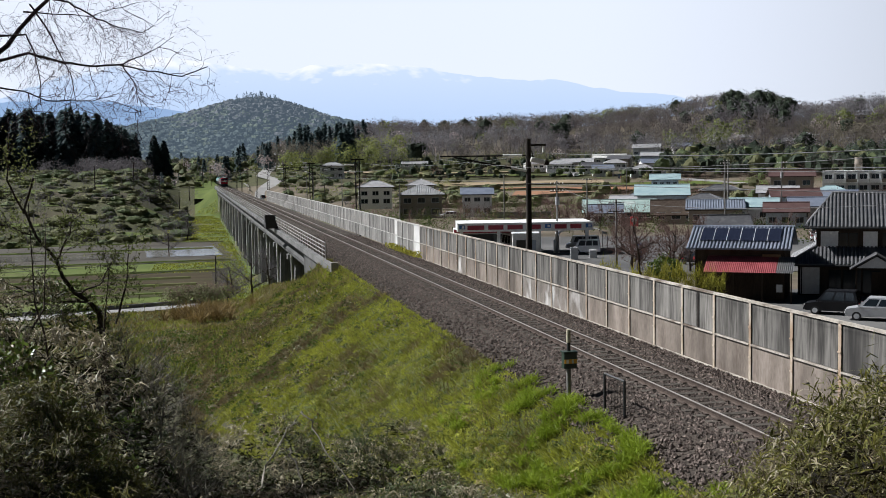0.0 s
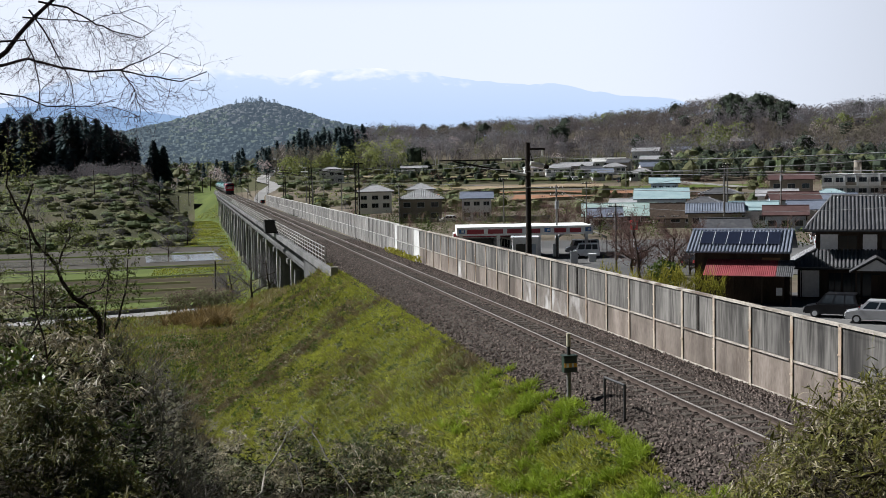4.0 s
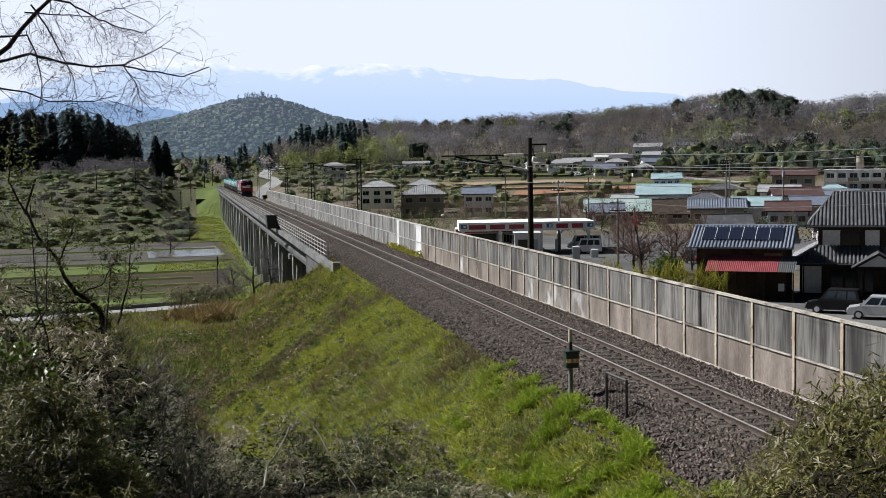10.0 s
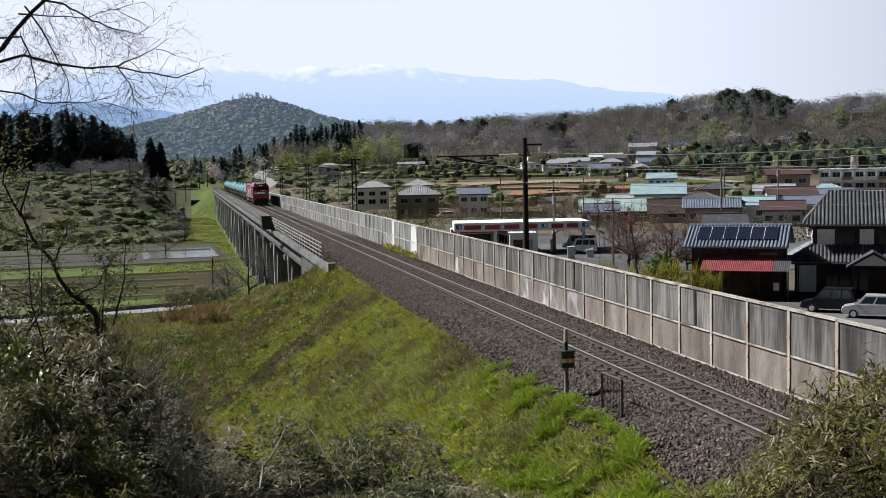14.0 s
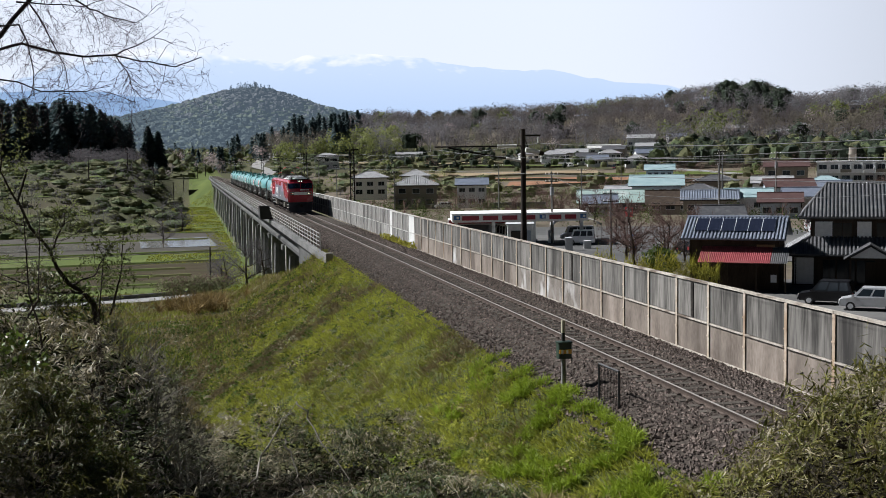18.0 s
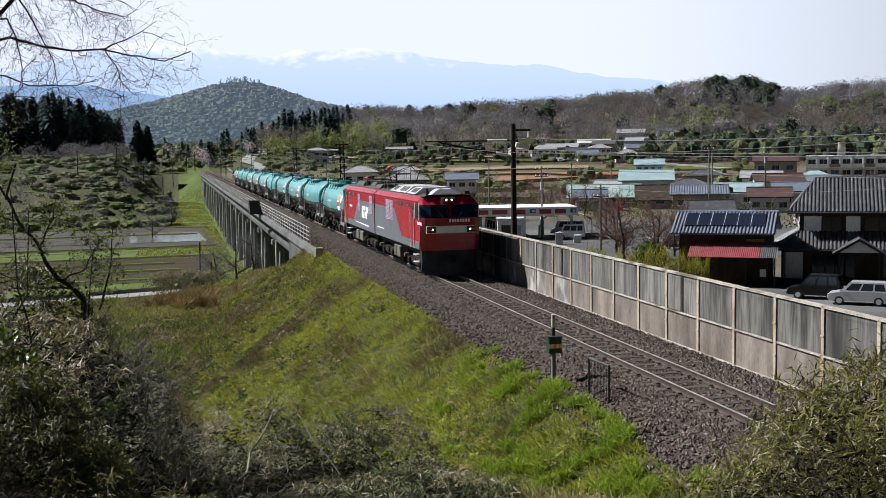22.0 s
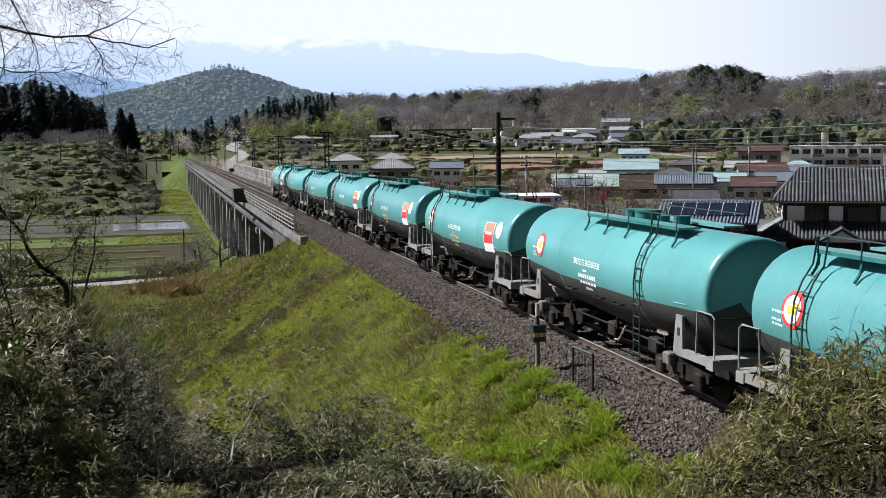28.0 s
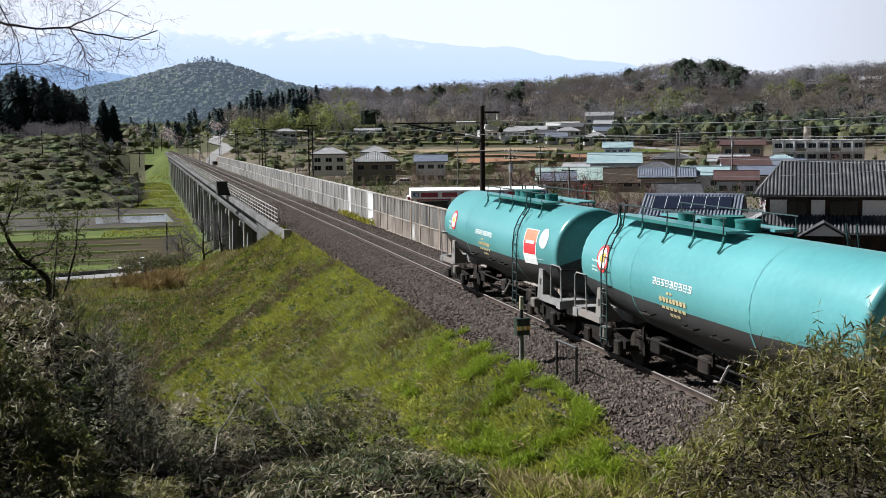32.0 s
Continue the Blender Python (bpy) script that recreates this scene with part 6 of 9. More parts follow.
def car(m, paint, label, length=4.2, height=1.55, van=False):
    """A parked car: body, cabin with glass, wheels, lamps. Its nose points to +x."""
    c = thing("car", m, label, "car", "parked vehicles")
    hw, L2 = 0.84, length / 2
    z1 = 0.95 if not van else 1.0
    lower = [(-L2, 0.30), (L2 - 0.1, 0.30), (L2, 0.5), (L2 - 0.08, 0.78), (L2 - (0.5 if van else 0.95), z1), (-L2 + 0.1, z1 + 0.03), (-L2, 0.8)]
    g = Mesh()
    g.loft([[(x * 0.985, -hw, z) for x, z in lower], [(x, -hw + 0.06, z) for x, z in lower], [(x, hw - 0.06, z) for x, z in lower], [(x * 0.985, hw, z) for x, z in lower]])
    body = part("body", g, paint, c, smooth=35)
    a = L2 - (0.6 if van else 0.85)
    top = [(a, z1), (a - (0.35 if van else 0.65), height), (-L2 + (0.18 if van else 0.32), height), (-L2 + 0.06, z1)]
    g = Mesh()
    g.loft([[(x, -hw + 0.03, z) if z == z1 else (x, -hw + 0.14, z) for x, z in top], [(x, hw - 0.03, z) if z == z1 else (x, hw - 0.14, z) for x, z in top]])
    cab = part("cabin", g, paint, c, smooth=35)
    for s in (-1, 1):
        for u0, u1 in ((0.08, 0.36), (0.40, 0.66), (0.70, 0.93)):
            xa0, xa1 = top[0][0] + (top[3][0] - top[0][0]) * u0, top[0][0] + (top[3][0] - top[0][0]) * u1
            xb0, xb1 = top[1][0] + (top[2][0] - top[1][0]) * u0, top[1][0] + (top[2][0] - top[1][0]) * u1
            lo_, hi_ = 0.14, 0.86
            p = lambda xa, xb, t: (xa + (xb - xa) * t, s * (hw - 0.03 - 0.11 * t + 0.006), z1 + (height - z1) * t)
            g = Mesh()
            g.face(p(xa0, xb0, lo_), p(xa1, xb1, lo_), p(xa1, xb1, hi_), p(xa0, xb0, hi_))
            part("side_glass", g, M["glass"], cab)
        for x in (L2 - 0.8, -L2 + 0.75):
            wh = part("wheel", Mesh().tube((x, s * (hw - 0.2), 0.31), (x, s * (hw + 0.005), 0.31), 0.31, n=18), M["black"], c, "black tyre", smooth=40)
            part("rim", Mesh().tube((x, s * (hw - 0.05), 0.31), (x, s * (hw + 0.015), 0.31), 0.19, n=12), M["silver"], wh, smooth=40)
        part("headlight", Mesh().box(L2 - 0.06, s * 0.6, 0.68, 0.08, 0.32, 0.14), M["porcelain"], body)
        part("tail_lamp", Mesh().box(-L2 + 0.02, s * 0.68, 0.78, 0.06, 0.18, 0.3), M["signal_red"], body)
        part("mirror", Mesh().box(a - 0.1, s * (hw + 0.08), z1 + 0.1, 0.12, 0.14, 0.12), paint, body)
    for (p, q), nm in (((top[0], top[1]), "windscreen"), ((top[3], top[2]), "rear_window")):
        d = 0.012 if nm == "windscreen" else -0.012
        g = Mesh()
        f = lambda t, s: (p[0] + (q[0] - p[0]) * t + d, s * (hw - 0.14 - 0.08 * t), p[1] + (q[1] - p[1]) * t)
        g.face(f(0.1, -1), f(0.1, 1), f(0.9, 1), f(0.9, -1))
        part(nm, g, M["glass"], cab)
    part("bumper", Mesh().box(L2 - 0.03, 0, 0.42, 0.12, 1.5, 0.18), M["black"], body)
    return c


car(pose(44.6, 70.4, -5.15, 0, 0, 138), M["car_black"], "black sport utility car parked in the yard", 3.8, 1.75, False)
car(pose(45.6, 66.6, -5.15, 0, 0, 140), M["car_silver"], "silver minivan parked behind the barrier", 4.1, 1.6, False)
car(pose(47.5, 129.5, -5.15, 0, 0, 160), M["car_white"], "small white van parked by the filling station", 3.6, 1.85, True)
car(pose(49.5, 136, -5.15, 0, 0, 165), M["car_silver"], "silver van parked under a shelter", 4.4, 1.9, True)
car(pose(40.0, 137, -5.15, 0, 0, 90), M["car_white"], "white box van at the filling station", 5.2, 2.4, True)
car(pose(54, 112, -5.15, 0, 0, 40), M["car_black"], "dark car parked on the asphalt yard", 4.2, 1.5)
car(pose(57.5, 116, -5.15, 0, 0, 170), M["car_silver"], "grey car parked on the asphalt yard", 4.2, 1.5)
car(at_ground(86, 140, 60, 0.05), M["car_white"], "white van parked between the houses", 4.4, 2.0, True)
car(at_ground(83, 134, 60, 0.05), M["car_white"], "white car parked between the houses", 4.2, 1.5)
car(at_ground(53.6, 231.5, 170, 0.3), M["car_white"], "white hatchback parked before a house", 3.9, 1.5)
car(at_ground(168, 470, 20, 0.05), M["car_white"], "white car on the field road", 4.2, 1.5)
car(at_ground(178, 440, 20, 0.05), M["car_black"], "dark tractor-like vehicle beside the field", 3.4, 2.2, True)
cp = thing("carport", pose(49.8, 137.5, -5.2, 0, 0, -14), "low arched carport beside the filling station", "carport")
arch = [(3.2 * math.cos(t), 2.0 + 1.0 * math.sin(t)) for t in [math.pi * i / 12 for i in range(13)]]
part("arched_roof", Mesh().loft([[(x, -2.5, z) for x, z in arch], [(x, 3.0, z) for x, z in arch]], closed=False, caps=False), M["tile_grey"], cp, smooth=60)
for s in (-1, 1):
    for yy in (-2.4, 2.9):
        part("carport_post", Mesh().box(s * 3.15, yy, 1.0, 0.1, 0.1, 2.1), M["steel"], cp)

# ---------------- village poles and wires ----------------


def utility_pole(x, y, h, arms=2, box=False, r=0.15, mat="pole_grey"):
    up = thing("utility_pole", at_ground(x, y, -math.degrees(math.atan2(x, y))), "grey concrete utility pole with cross-arms", "utility pole", "utility poles of the village")
    part("shaft", Mesh().tube((0, 0, -0.5), (0, 0, h), r, r * 0.62, 10), M[mat], up, smooth=40)
    for i in range(arms):
        z = h - 0.4 - i * 0.9
        part("cross_arm", Mesh().box(0, -0.1, z, 1.7, 0.09, 0.09), M["under"], up)
        for o in (-0.75, -0.3, 0.3, 0.75):
            part("insulator", Mesh().tube((o, -0.1, z + 0.04), (o, -0.1, z + 0.24), 0.05, n=7), M["porcelain"], up, smooth=40)
    if box:
        part("transformer", Mesh().tube((0.05, -0.42, h - 3.0), (0.05, -0.42, h - 2.0), 0.28, n=12), M["tile_grey"], up, "grey pole transformer", smooth=40)
    return up


POLES = ((44.8, 132.5, 9.2, 2, True), (44.2, 111, 7.4, 2, False), (49, 118, 6.0, 0, False), (91.8, 179, 11.5, 1, False), (100, 174, 11.5, 2, True), (96, 186, 12.0, 1, False), (70, 190, 9, 1, False), (135, 330, 10, 1, False), (128, 250, 9, 1, False), (56, 196, 10, 1, False), (38, 205, 9, 1, False), (33, 250, 10, 1, False), (30, 300, 10, 1, False), (36, 340, 10, 1, False), (44, 380, 10, 1, False))
for x, y, h, n, b in POLES:
    utility_pole(x, y, h, n, b)
wire("cable", [(44.8, 132.5, 3.6), (44.2, 111, 1.9), (46, 60, 3.2)], 0.02, "dark sagging cable between village poles", 0.6)
wire("cable", [(91.8, 179, 6.0), (100, 174, 6.0), (140, 150, 6.0)], 0.02, "dark sagging cable between village poles", 0.6)
wire("cable", [(44.8, 132.5, 3.2), (91.8, 179, 5.6)], 0.02, "dark sagging cable between village poles", 0.8)
fp = thing("field_pole", pose(2.75, 168, -12, 0, 0, 0), "dark leaning wooden pole at the paddy's edge", "pole")
part("shaft", Mesh().tube((0, 0, -0.5), (0.1, 0, 5.2), 0.13, 0.10, 8), M["pole_dark"], fp, smooth=40)
part("stay", Mesh().tube((0.1, 0, 4.6), (1.2, 0, 1.5), 0.025, n=5), M["pole_dark"], fp)
wire("cable", [(-60, 150, -6.9), (2.85, 168, -7.1), (12, 178, -6.5)], 0.03, "black cable across the paddies", 0.5)
wire("cable", [(-60, 128, -8.6), (2.85, 168, -8.2)], 0.03, "black cable across the paddies", 0.6)
for x, y, h in ((-34, 405, 11), (-22, 430, 10), (-13, 445, 9), (-6, 462, 9), (-2, 480, 9), (4, 500, 9), (8, 530, 9)):
    utility_pole(x, y, h, 1, r=0.2, mat="pole_dark")

# ---------------- fields, water and roads ----------------
M["water"] = material("shallow_paddy_water", (0.10, 0.095, 0.08), (0.16, 0.15, 0.13), 0.05, 0.12, 0.03, fine=0.6, spec=0.8, c=(0.14, 0.12, 0.09))


def field(name, mat, label, cx, cy, sx, sy, rz=0.0, dz=0.05, cat="field"):
    g = Mesh()
    n, m = max(2, int(sx / 8)), max(2, int(sy / 8))
    co, si = math.cos(radians(rz)), math.sin(radians(rz))
    vs = []
    for j in range(m + 1):
        for i in range(n + 1):
            u, v = sx * (i / n - 0.5), sy * (j / m - 0.5)
            x, y = cx + u * co - v * si, cy + u * si + v * co
            vs.append((x, y, lie(x, y) + dz))
    g.shape(vs, [(j * (n + 1) + i, j * (n + 1) + i + 1, (j + 1) * (n + 1) + i + 1, (j + 1) * (n + 1) + i) for j in range(m) for i in range(n)])
    return solo(name, g, mat, label, cat, kind="structure")


M["bank_dark"] = material("weedy_terrace_bank", (0.030, 0.030, 0.015), (0.070, 0.064, 0.034), 0.5, 0.95, 0.5, fine=4, c=(0.10, 0.082, 0.05))
M["mud_wet"] = material("wet_paddy_mud", (0.034, 0.029, 0.020), (0.060, 0.051, 0.036), 0.10, 0.6, 0.2, fine=1.2, stretch=(1, 3, 1), spec=0.25, c=(0.08, 0.071, 0.052))
field("paddy_near", M["mud"], "brown ploughed paddy field", -25, 180, 62, 42, 3, 0.06)
field("paddy_far", M["mud_wet"], "wet brown paddy field", -22, 254, 58, 62, 2, 0.08)
field("paddy_side", M["mud"], "pale dry paddy field", -72, 230, 40, 90, 2, 0.05)
field("water_pool", M["water"], "shallow flooded paddy reflecting the sky", -3.0, 254, 16, 30, 3, 0.16, "water")
field("water_strip", M["water"], "flooded strip along the paddy", -30, 246, 30, 16, 3, 0.16, "water")


def lane_at(d):
    """A point of the farm lane, d metres along it, and its height."""
    x, y = -6.4 + 0.951 * d, 127.0 + 0.309 * d
    return x, y, max(-9.5, lie(x, y) + 0.15)


g, side = Mesh(), Mesh()
for i in range(-20, 4):
    (x0, y0, z0), (x1, y1, z1) = lane_at(i * 2.0), lane_at(i * 2.0 + 2.0)
    ends = [[(x + 0.309 * a, y - 0.951 * a, z - b) for a, b in ((-2.0, 0), (1.7, 0), (1.9, 1.4), (-2.2, 1.4))] for x, y, z in ((x0, y0, z0), (x1, y1, z1))]
    g.loft(ends)
    side.loft([[(x + 0.309 * a, y - 0.951 * a, z + b) for a, b in ((-2.3, -0.6), (-2.3, 0.42), (-2.02, 0.42), (-2.02, -0.6))] for x, y, z in ((x0, y0, z0), (x1, y1, z1))])
solo("field_road", g, M["asphalt_pale"], "narrow pale farm lane below the bank", "road", kind="structure")
solo("lane_wall", side, M["pier"], "low pale concrete wall beside the farm lane", "wall", kind="structure")
for cx, cy, sx, sy, rz, nm, mt, lb in ((118, 395, 90, 34, -16, "field_soil", "soil", "bare red-brown tilled field"), (138, 345, 70, 26, -20, "field_soil", "soil", "bare red-brown tilled field"), (105, 345, 60, 14, -14, "field_dry", "straw", "dry straw-coloured terrace"), (112, 440, 110, 22, -14, "field_dry", "straw", "dry straw-coloured terrace"), (125, 490, 100, 16, -14, "field_green", "meadow", "green terrace"), (100, 305, 60, 14, -18, "field_green", "meadow", "green field strip"), (120, 530, 120, 22, -13, "field_dry", "straw", "dry straw-coloured terrace"), (185, 400, 70, 24, -25, "field_green", "meadow", "green field strip"), (165, 350, 40, 12, -25, "field_dry", "straw", "dry straw-coloured terrace"), (75, 300, 40, 12, -14, "field_green", "meadow", "green field strip")):
    field(nm, M[mt], lb, cx, cy, sx, sy, rz, 0.12)
    ca, sa = math.cos(radians(rz)), math.sin(radians(rz))
    g = Mesh()
    for i in range(14):
        rows = []
        for u in (sx * (i / 14 - 0.5), sx * ((i + 0.97) / 14 - 0.5)):
            v = -sy / 2 - 0.6
            x, y = cx + u * ca - v * sa, cy + u * sa + v * ca
            z = lie(x, y)
            rows.append([(x, y - 0.9, z - 0.2), (x, y - 0.35, z + 0.75 + 0.3 * noise.noise((x * 0.2, y * 0.2, 8))), (x, y + 0.7, z + 0.6), (x, y + 0.9, z - 0.1)])
        g.loft(rows)
    solo("terrace_bank", g, M["bank_dark"], "dark weedy bank below a terrace", "bank", kind="structure")
g = Mesh()
RD = ((24, 395), (25.5, 430), (27.5, 455), (32, 475), (37, 500), (36, 520), (33, 545), (36, 575), (42, 610), (50, 660))
for (x0, y0), (x1, y1) in zip(RD, RD[1:]):
    n = 6
    for i in range(n):
        p, q = (x0 + (x1 - x0) * i / n, y0 + (y1 - y0) * i / n), (x0 + (x1 - x0) * (i + 1) / n, y0 + (y1 - y0) * (i + 1) / n)
        g.face((p[0] - 3.2, p[1], lie(*p) + 0.3), (p[0] + 3.2, p[1], lie(*p) + 0.3), (q[0] + 3.2, q[1], lie(*q) + 0.3), (q[0] - 3.2, q[1], lie(*q) + 0.3))
solo("road_bend", g, M["asphalt_pale"], "pale winding road beside the line", "road", kind="structure")
g = Mesh()
FP = ((167, 508), (175, 494), (183, 468), (192, 440), (200, 410), (206, 380))
for (x0, y0), (x1, y1) in zip(FP, FP[1:]):
    for i in range(6):
        p, q = (x0 + (x1 - x0) * i / 6, y0 + (y1 - y0) * i / 6), (x0 + (x1 - x0) * (i + 1) / 6, y0 + (y1 - y0) * (i + 1) / 6)
        g.loft([[(p[0] - 1.6, p[1], lie(*p) - 0.2), (p[0] - 1.6, p[1], lie(*p) + 0.55), (p[0] + 1.6, p[1], lie(*p) + 0.5), (p[0] + 1.6, p[1], lie(*p) - 0.2)], [(q[0] - 1.6, q[1], lie(*q) - 0.2), (q[0] - 1.6, q[1], lie(*q) + 0.55), (q[0] + 1.6, q[1], lie(*q) + 0.5), (q[0] + 1.6, q[1], lie(*q) - 0.2)]])
solo("farm_path", g, M["asphalt_pale"], "pale concrete farm path winding down the terraces", "path", kind="structure")
car(at_ground(26.5, 440, 95, 0.35), M["car_black"], "dark car driving on the winding road", 4.2, 1.5)
g = Mesh()
for i in range(30):
    y = 300 + i * 8
    g.box(20.5 + i * 0.1, y, lie(21, y) + 0.7, 0.12, 7.8, 0.6)
solo("guard_rail", g, M["steel"], "grey steel guard rail along the road", "guard rail", kind="structure")
ret = Mesh().box(0, 0, 0, 9, 0.5, 6.0)
solo("retaining_wall", ret, M["black"], "dark underpass wall beside the viaduct's far end", "wall", kind="structure", m=pose(4.5, 470, -7.9))
hw_ = Mesh().box(0, 0, 0, 14, 0.4, 1.4)
solo("garden_wall", hw_, M["pier"], "grey block wall round a house plot", "wall", kind="structure", m=pose(70, 233, -4.6, 0, 0, -15))


# ---------------- plants ----------------
RG = np.random.default_rng(7)
M["leaf_green"] = material("green_leaves", (0.032, 0.055, 0.010), (0.075, 0.105, 0.022), 0.8, 0.6, 0.0, island=0.45, trans=0.25)
M["leaf_dry"] = material("dry_leaves", (0.17, 0.15, 0.095), (0.33, 0.30, 0.21), 0.8, 0.65, 0.0, island=0.45, trans=0.2)
M["blade_bright"] = material("bright_grass", (0.21, 0.225, 0.026), (0.33, 0.345, 0.052), 0.4, 0.6, 0.0, island=0.25, trans=0.38)
M["blade_olive"] = material("olive_grass", (0.138, 0.148, 0.024), (0.23, 0.24, 0.046), 0.4, 0.7, 0.0, island=0.25, trans=0.32)
M["blade_dry"] = material("dry_grass", (0.175, 0.142, 0.060), (0.28, 0.232, 0.11), 0.4, 0.8, 0.0, island=0.25, trans=0.2)
M["blade_dark"] = material("dark_green_grass", (0.045, 0.070, 0.012), (0.09, 0.125, 0.022), 0.4, 0.7, 0.0, island=0.3, trans=0.3)
M["olive_shrub"] = material("olive_shrub_leaves", (0.115, 0.122, 0.062), (0.195, 0.20, 0.105), 0.2, 0.8, 0.0, island=0.25, trans=0.35)
# blue distance haze is mixed into the cedars' leaf colour
M["conifer"] = material("hazy_cedar_foliage", (0.055, 0.082, 0.090), (0.100, 0.138, 0.138), 0.2, 0.8, 0.0, island=0.2, trans=0.45)
M["pine"] = material("hill_pine_foliage", (0.030, 0.042, 0.030), (0.060, 0.076, 0.050), 0.2, 0.8, 0.0, island=0.3, trans=0.3)
M["straw_brown"] = material("withered_brown_stalks", (0.105, 0.080, 0.042), (0.185, 0.148, 0.080), 0.5, 0.8, 0.0, island=0.3, trans=0.2)
M["bamboo"] = material("yellow_green_bamboo", (0.15, 0.172, 0.058), (0.245, 0.268, 0.095), 0.2, 0.7, 0.0, island=0.25, trans=0.45)
M["spring"] = material("young_green_leaves", (0.11, 0.13, 0.045), (0.18, 0.20, 0.075), 0.2, 0.7, 0.0, island=0.3, trans=0.4)
M["blossom"] = material("pale_pink_blossom", (0.34, 0.28, 0.275), (0.48, 0.41, 0.40), 0.2, 0.8, 0.0, island=0.2, trans=0.4)
M["bare"] = material("bare_woodland_twigs", (0.100, 0.092, 0.100), (0.17, 0.158, 0.168), 0.1, 0.9, 0.0, island=0.12, trans=0.4)
M["bare_pale"] = material("pale_grey_twigs", (0.14, 0.132, 0.140), (0.215, 0.205, 0.216), 0.1, 0.9, 0.0, island=0.12, trans=0.4)
M["bare_brown"] = material("brown_budding_twigs", (0.095, 0.080, 0.078), (0.16, 0.138, 0.132), 0.1, 0.9, 0.0, island=0.12, trans=0.4)
M["bare_olive"] = material("brown_olive_twigs", (0.105, 0.096, 0.078), (0.17, 0.156, 0.124), 0.1, 0.9, 0.0, island=0.12, trans=0.4)
M["bare_warm"] = material("reddish_bare_twigs", (0.11, 0.070, 0.062), (0.18, 0.12, 0.105), 0.1, 0.9, 0.0, island=0.14, trans=0.4)
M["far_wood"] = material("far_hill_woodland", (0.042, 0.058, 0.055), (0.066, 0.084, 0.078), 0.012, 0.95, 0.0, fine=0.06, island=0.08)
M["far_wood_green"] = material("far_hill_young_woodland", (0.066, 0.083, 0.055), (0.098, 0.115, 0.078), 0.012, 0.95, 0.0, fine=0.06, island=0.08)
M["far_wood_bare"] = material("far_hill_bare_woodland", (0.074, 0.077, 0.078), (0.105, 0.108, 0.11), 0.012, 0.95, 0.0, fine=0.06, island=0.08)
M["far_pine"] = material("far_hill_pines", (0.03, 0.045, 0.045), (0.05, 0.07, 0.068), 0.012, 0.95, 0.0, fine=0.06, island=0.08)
# a faint blue glow paints distance haze onto the far hill's woods and floor
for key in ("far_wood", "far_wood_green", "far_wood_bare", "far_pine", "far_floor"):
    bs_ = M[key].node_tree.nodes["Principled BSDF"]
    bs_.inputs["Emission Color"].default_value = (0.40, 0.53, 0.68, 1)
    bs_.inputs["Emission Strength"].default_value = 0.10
M["valley_green"] = material("dull_evergreen_scrub", (0.075, 0.100, 0.048), (0.135, 0.165, 0.078), 0.2, 0.75, 0.0, island=0.25, trans=0.35)
M["forsythia"] = material("yellow_green_hedge_leaves", (0.21, 0.20, 0.025), (0.34, 0.32, 0.05), 0.5, 0.7, 0.0, island=0.35, trans=0.25)


def unit(n):
    v = RG.normal(size=(n, 3))
    return v / np.linalg.norm(v, axis=1)[:, None]


def diamonds(c, d, length, width):
    """Leaf-shaped quads at centres c, along directions d."""
    d = d / np.linalg.norm(d, axis=1)[:, None]
    s = np.cross(d, unit(len(c)))
    s /= np.linalg.norm(s, axis=1)[:, None] + 1e-9
    L, W = np.asarray(length)[..., None] / 2, np.asarray(width)[..., None] / 2
    v = np.stack((c - d * L, c + s * W - d * L * 0.2, c + d * L, c - s * W - d * L * 0.2), 1)
    return v.reshape(-1, 3)


def strokes(p, q, w0, w1):
    """Thin tapering quads from p to q, such as twigs and blades."""
    d = q - p
    s = np.cross(d, unit(len(p)))
    s /= np.linalg.norm(s, axis=1)[:, None] + 1e-9
    w0, w1 = np.asarray(w0) / 2, np.asarray(w1) / 2
    if w0.ndim:
        w0 = w0[:, None]
    if w1.ndim:
        w1 = w1[:, None]
    v = np.stack((p - s * w0, p + s * w0, q + s * w1, q - s * w1), 1)
    return v.reshape(-1, 3)


def quads_mesh(name, groups):
    """One mesh of quads; groups: (vertices, material)."""
    groups = [(v, m) for v, m in groups if len(v)]
    V = np.concatenate([v for v, m in groups]).astype(np.float32)
    n = len(V) // 4
    me = bpy.data.meshes.new(name)
    me.vertices.add(len(V))
    me.vertices.foreach_set("co", V.ravel())
    me.loops.add(4 * n)
    me.loops.foreach_set("vertex_index", np.arange(4 * n, dtype=np.int32))
    me.polygons.add(n)
    me.polygons.foreach_set("loop_start", np.arange(0, 4 * n, 4, dtype=np.int32))
    k = np.concatenate([np.full(len(v) // 4, i, np.int32) for i, (v, m) in enumerate(groups)])
    for v, m in groups:
        me.materials.append(m)
    me.polygons.foreach_set("material_index", k)
    me.update(calc_edges=True)
    return me


def stuff(name, groups, label, cat):
    return tagged(new(name, quads_mesh(name, groups)), label, cat, kind="stuff")


def heights(xy):
    return np.array([lie(float(x), float(y)) for x, y in xy])


# crown builders: return quads for trees at base points b with heights h


def bare_crowns(b, h, n=46, spread=0.36, w=0.10):
    """Leafless crowns of upward-fanning twigs and a trunk."""
    N = len(b)
    tr = strokes(b, b + np.stack((np.zeros(N), np.zeros(N), h * 0.75), 1), h * 0.035, h * 0.012)
    bb, hh = np.repeat(b, n, 0), np.repeat(h, n)
    t = RG.uniform(0.12, 0.72, N * n)
    a = RG.uniform(0, 6.283, N * n)
    el = RG.uniform(0.35, 1.35, N * n)
    L = hh * RG.uniform(0.14, 0.36, N * n)
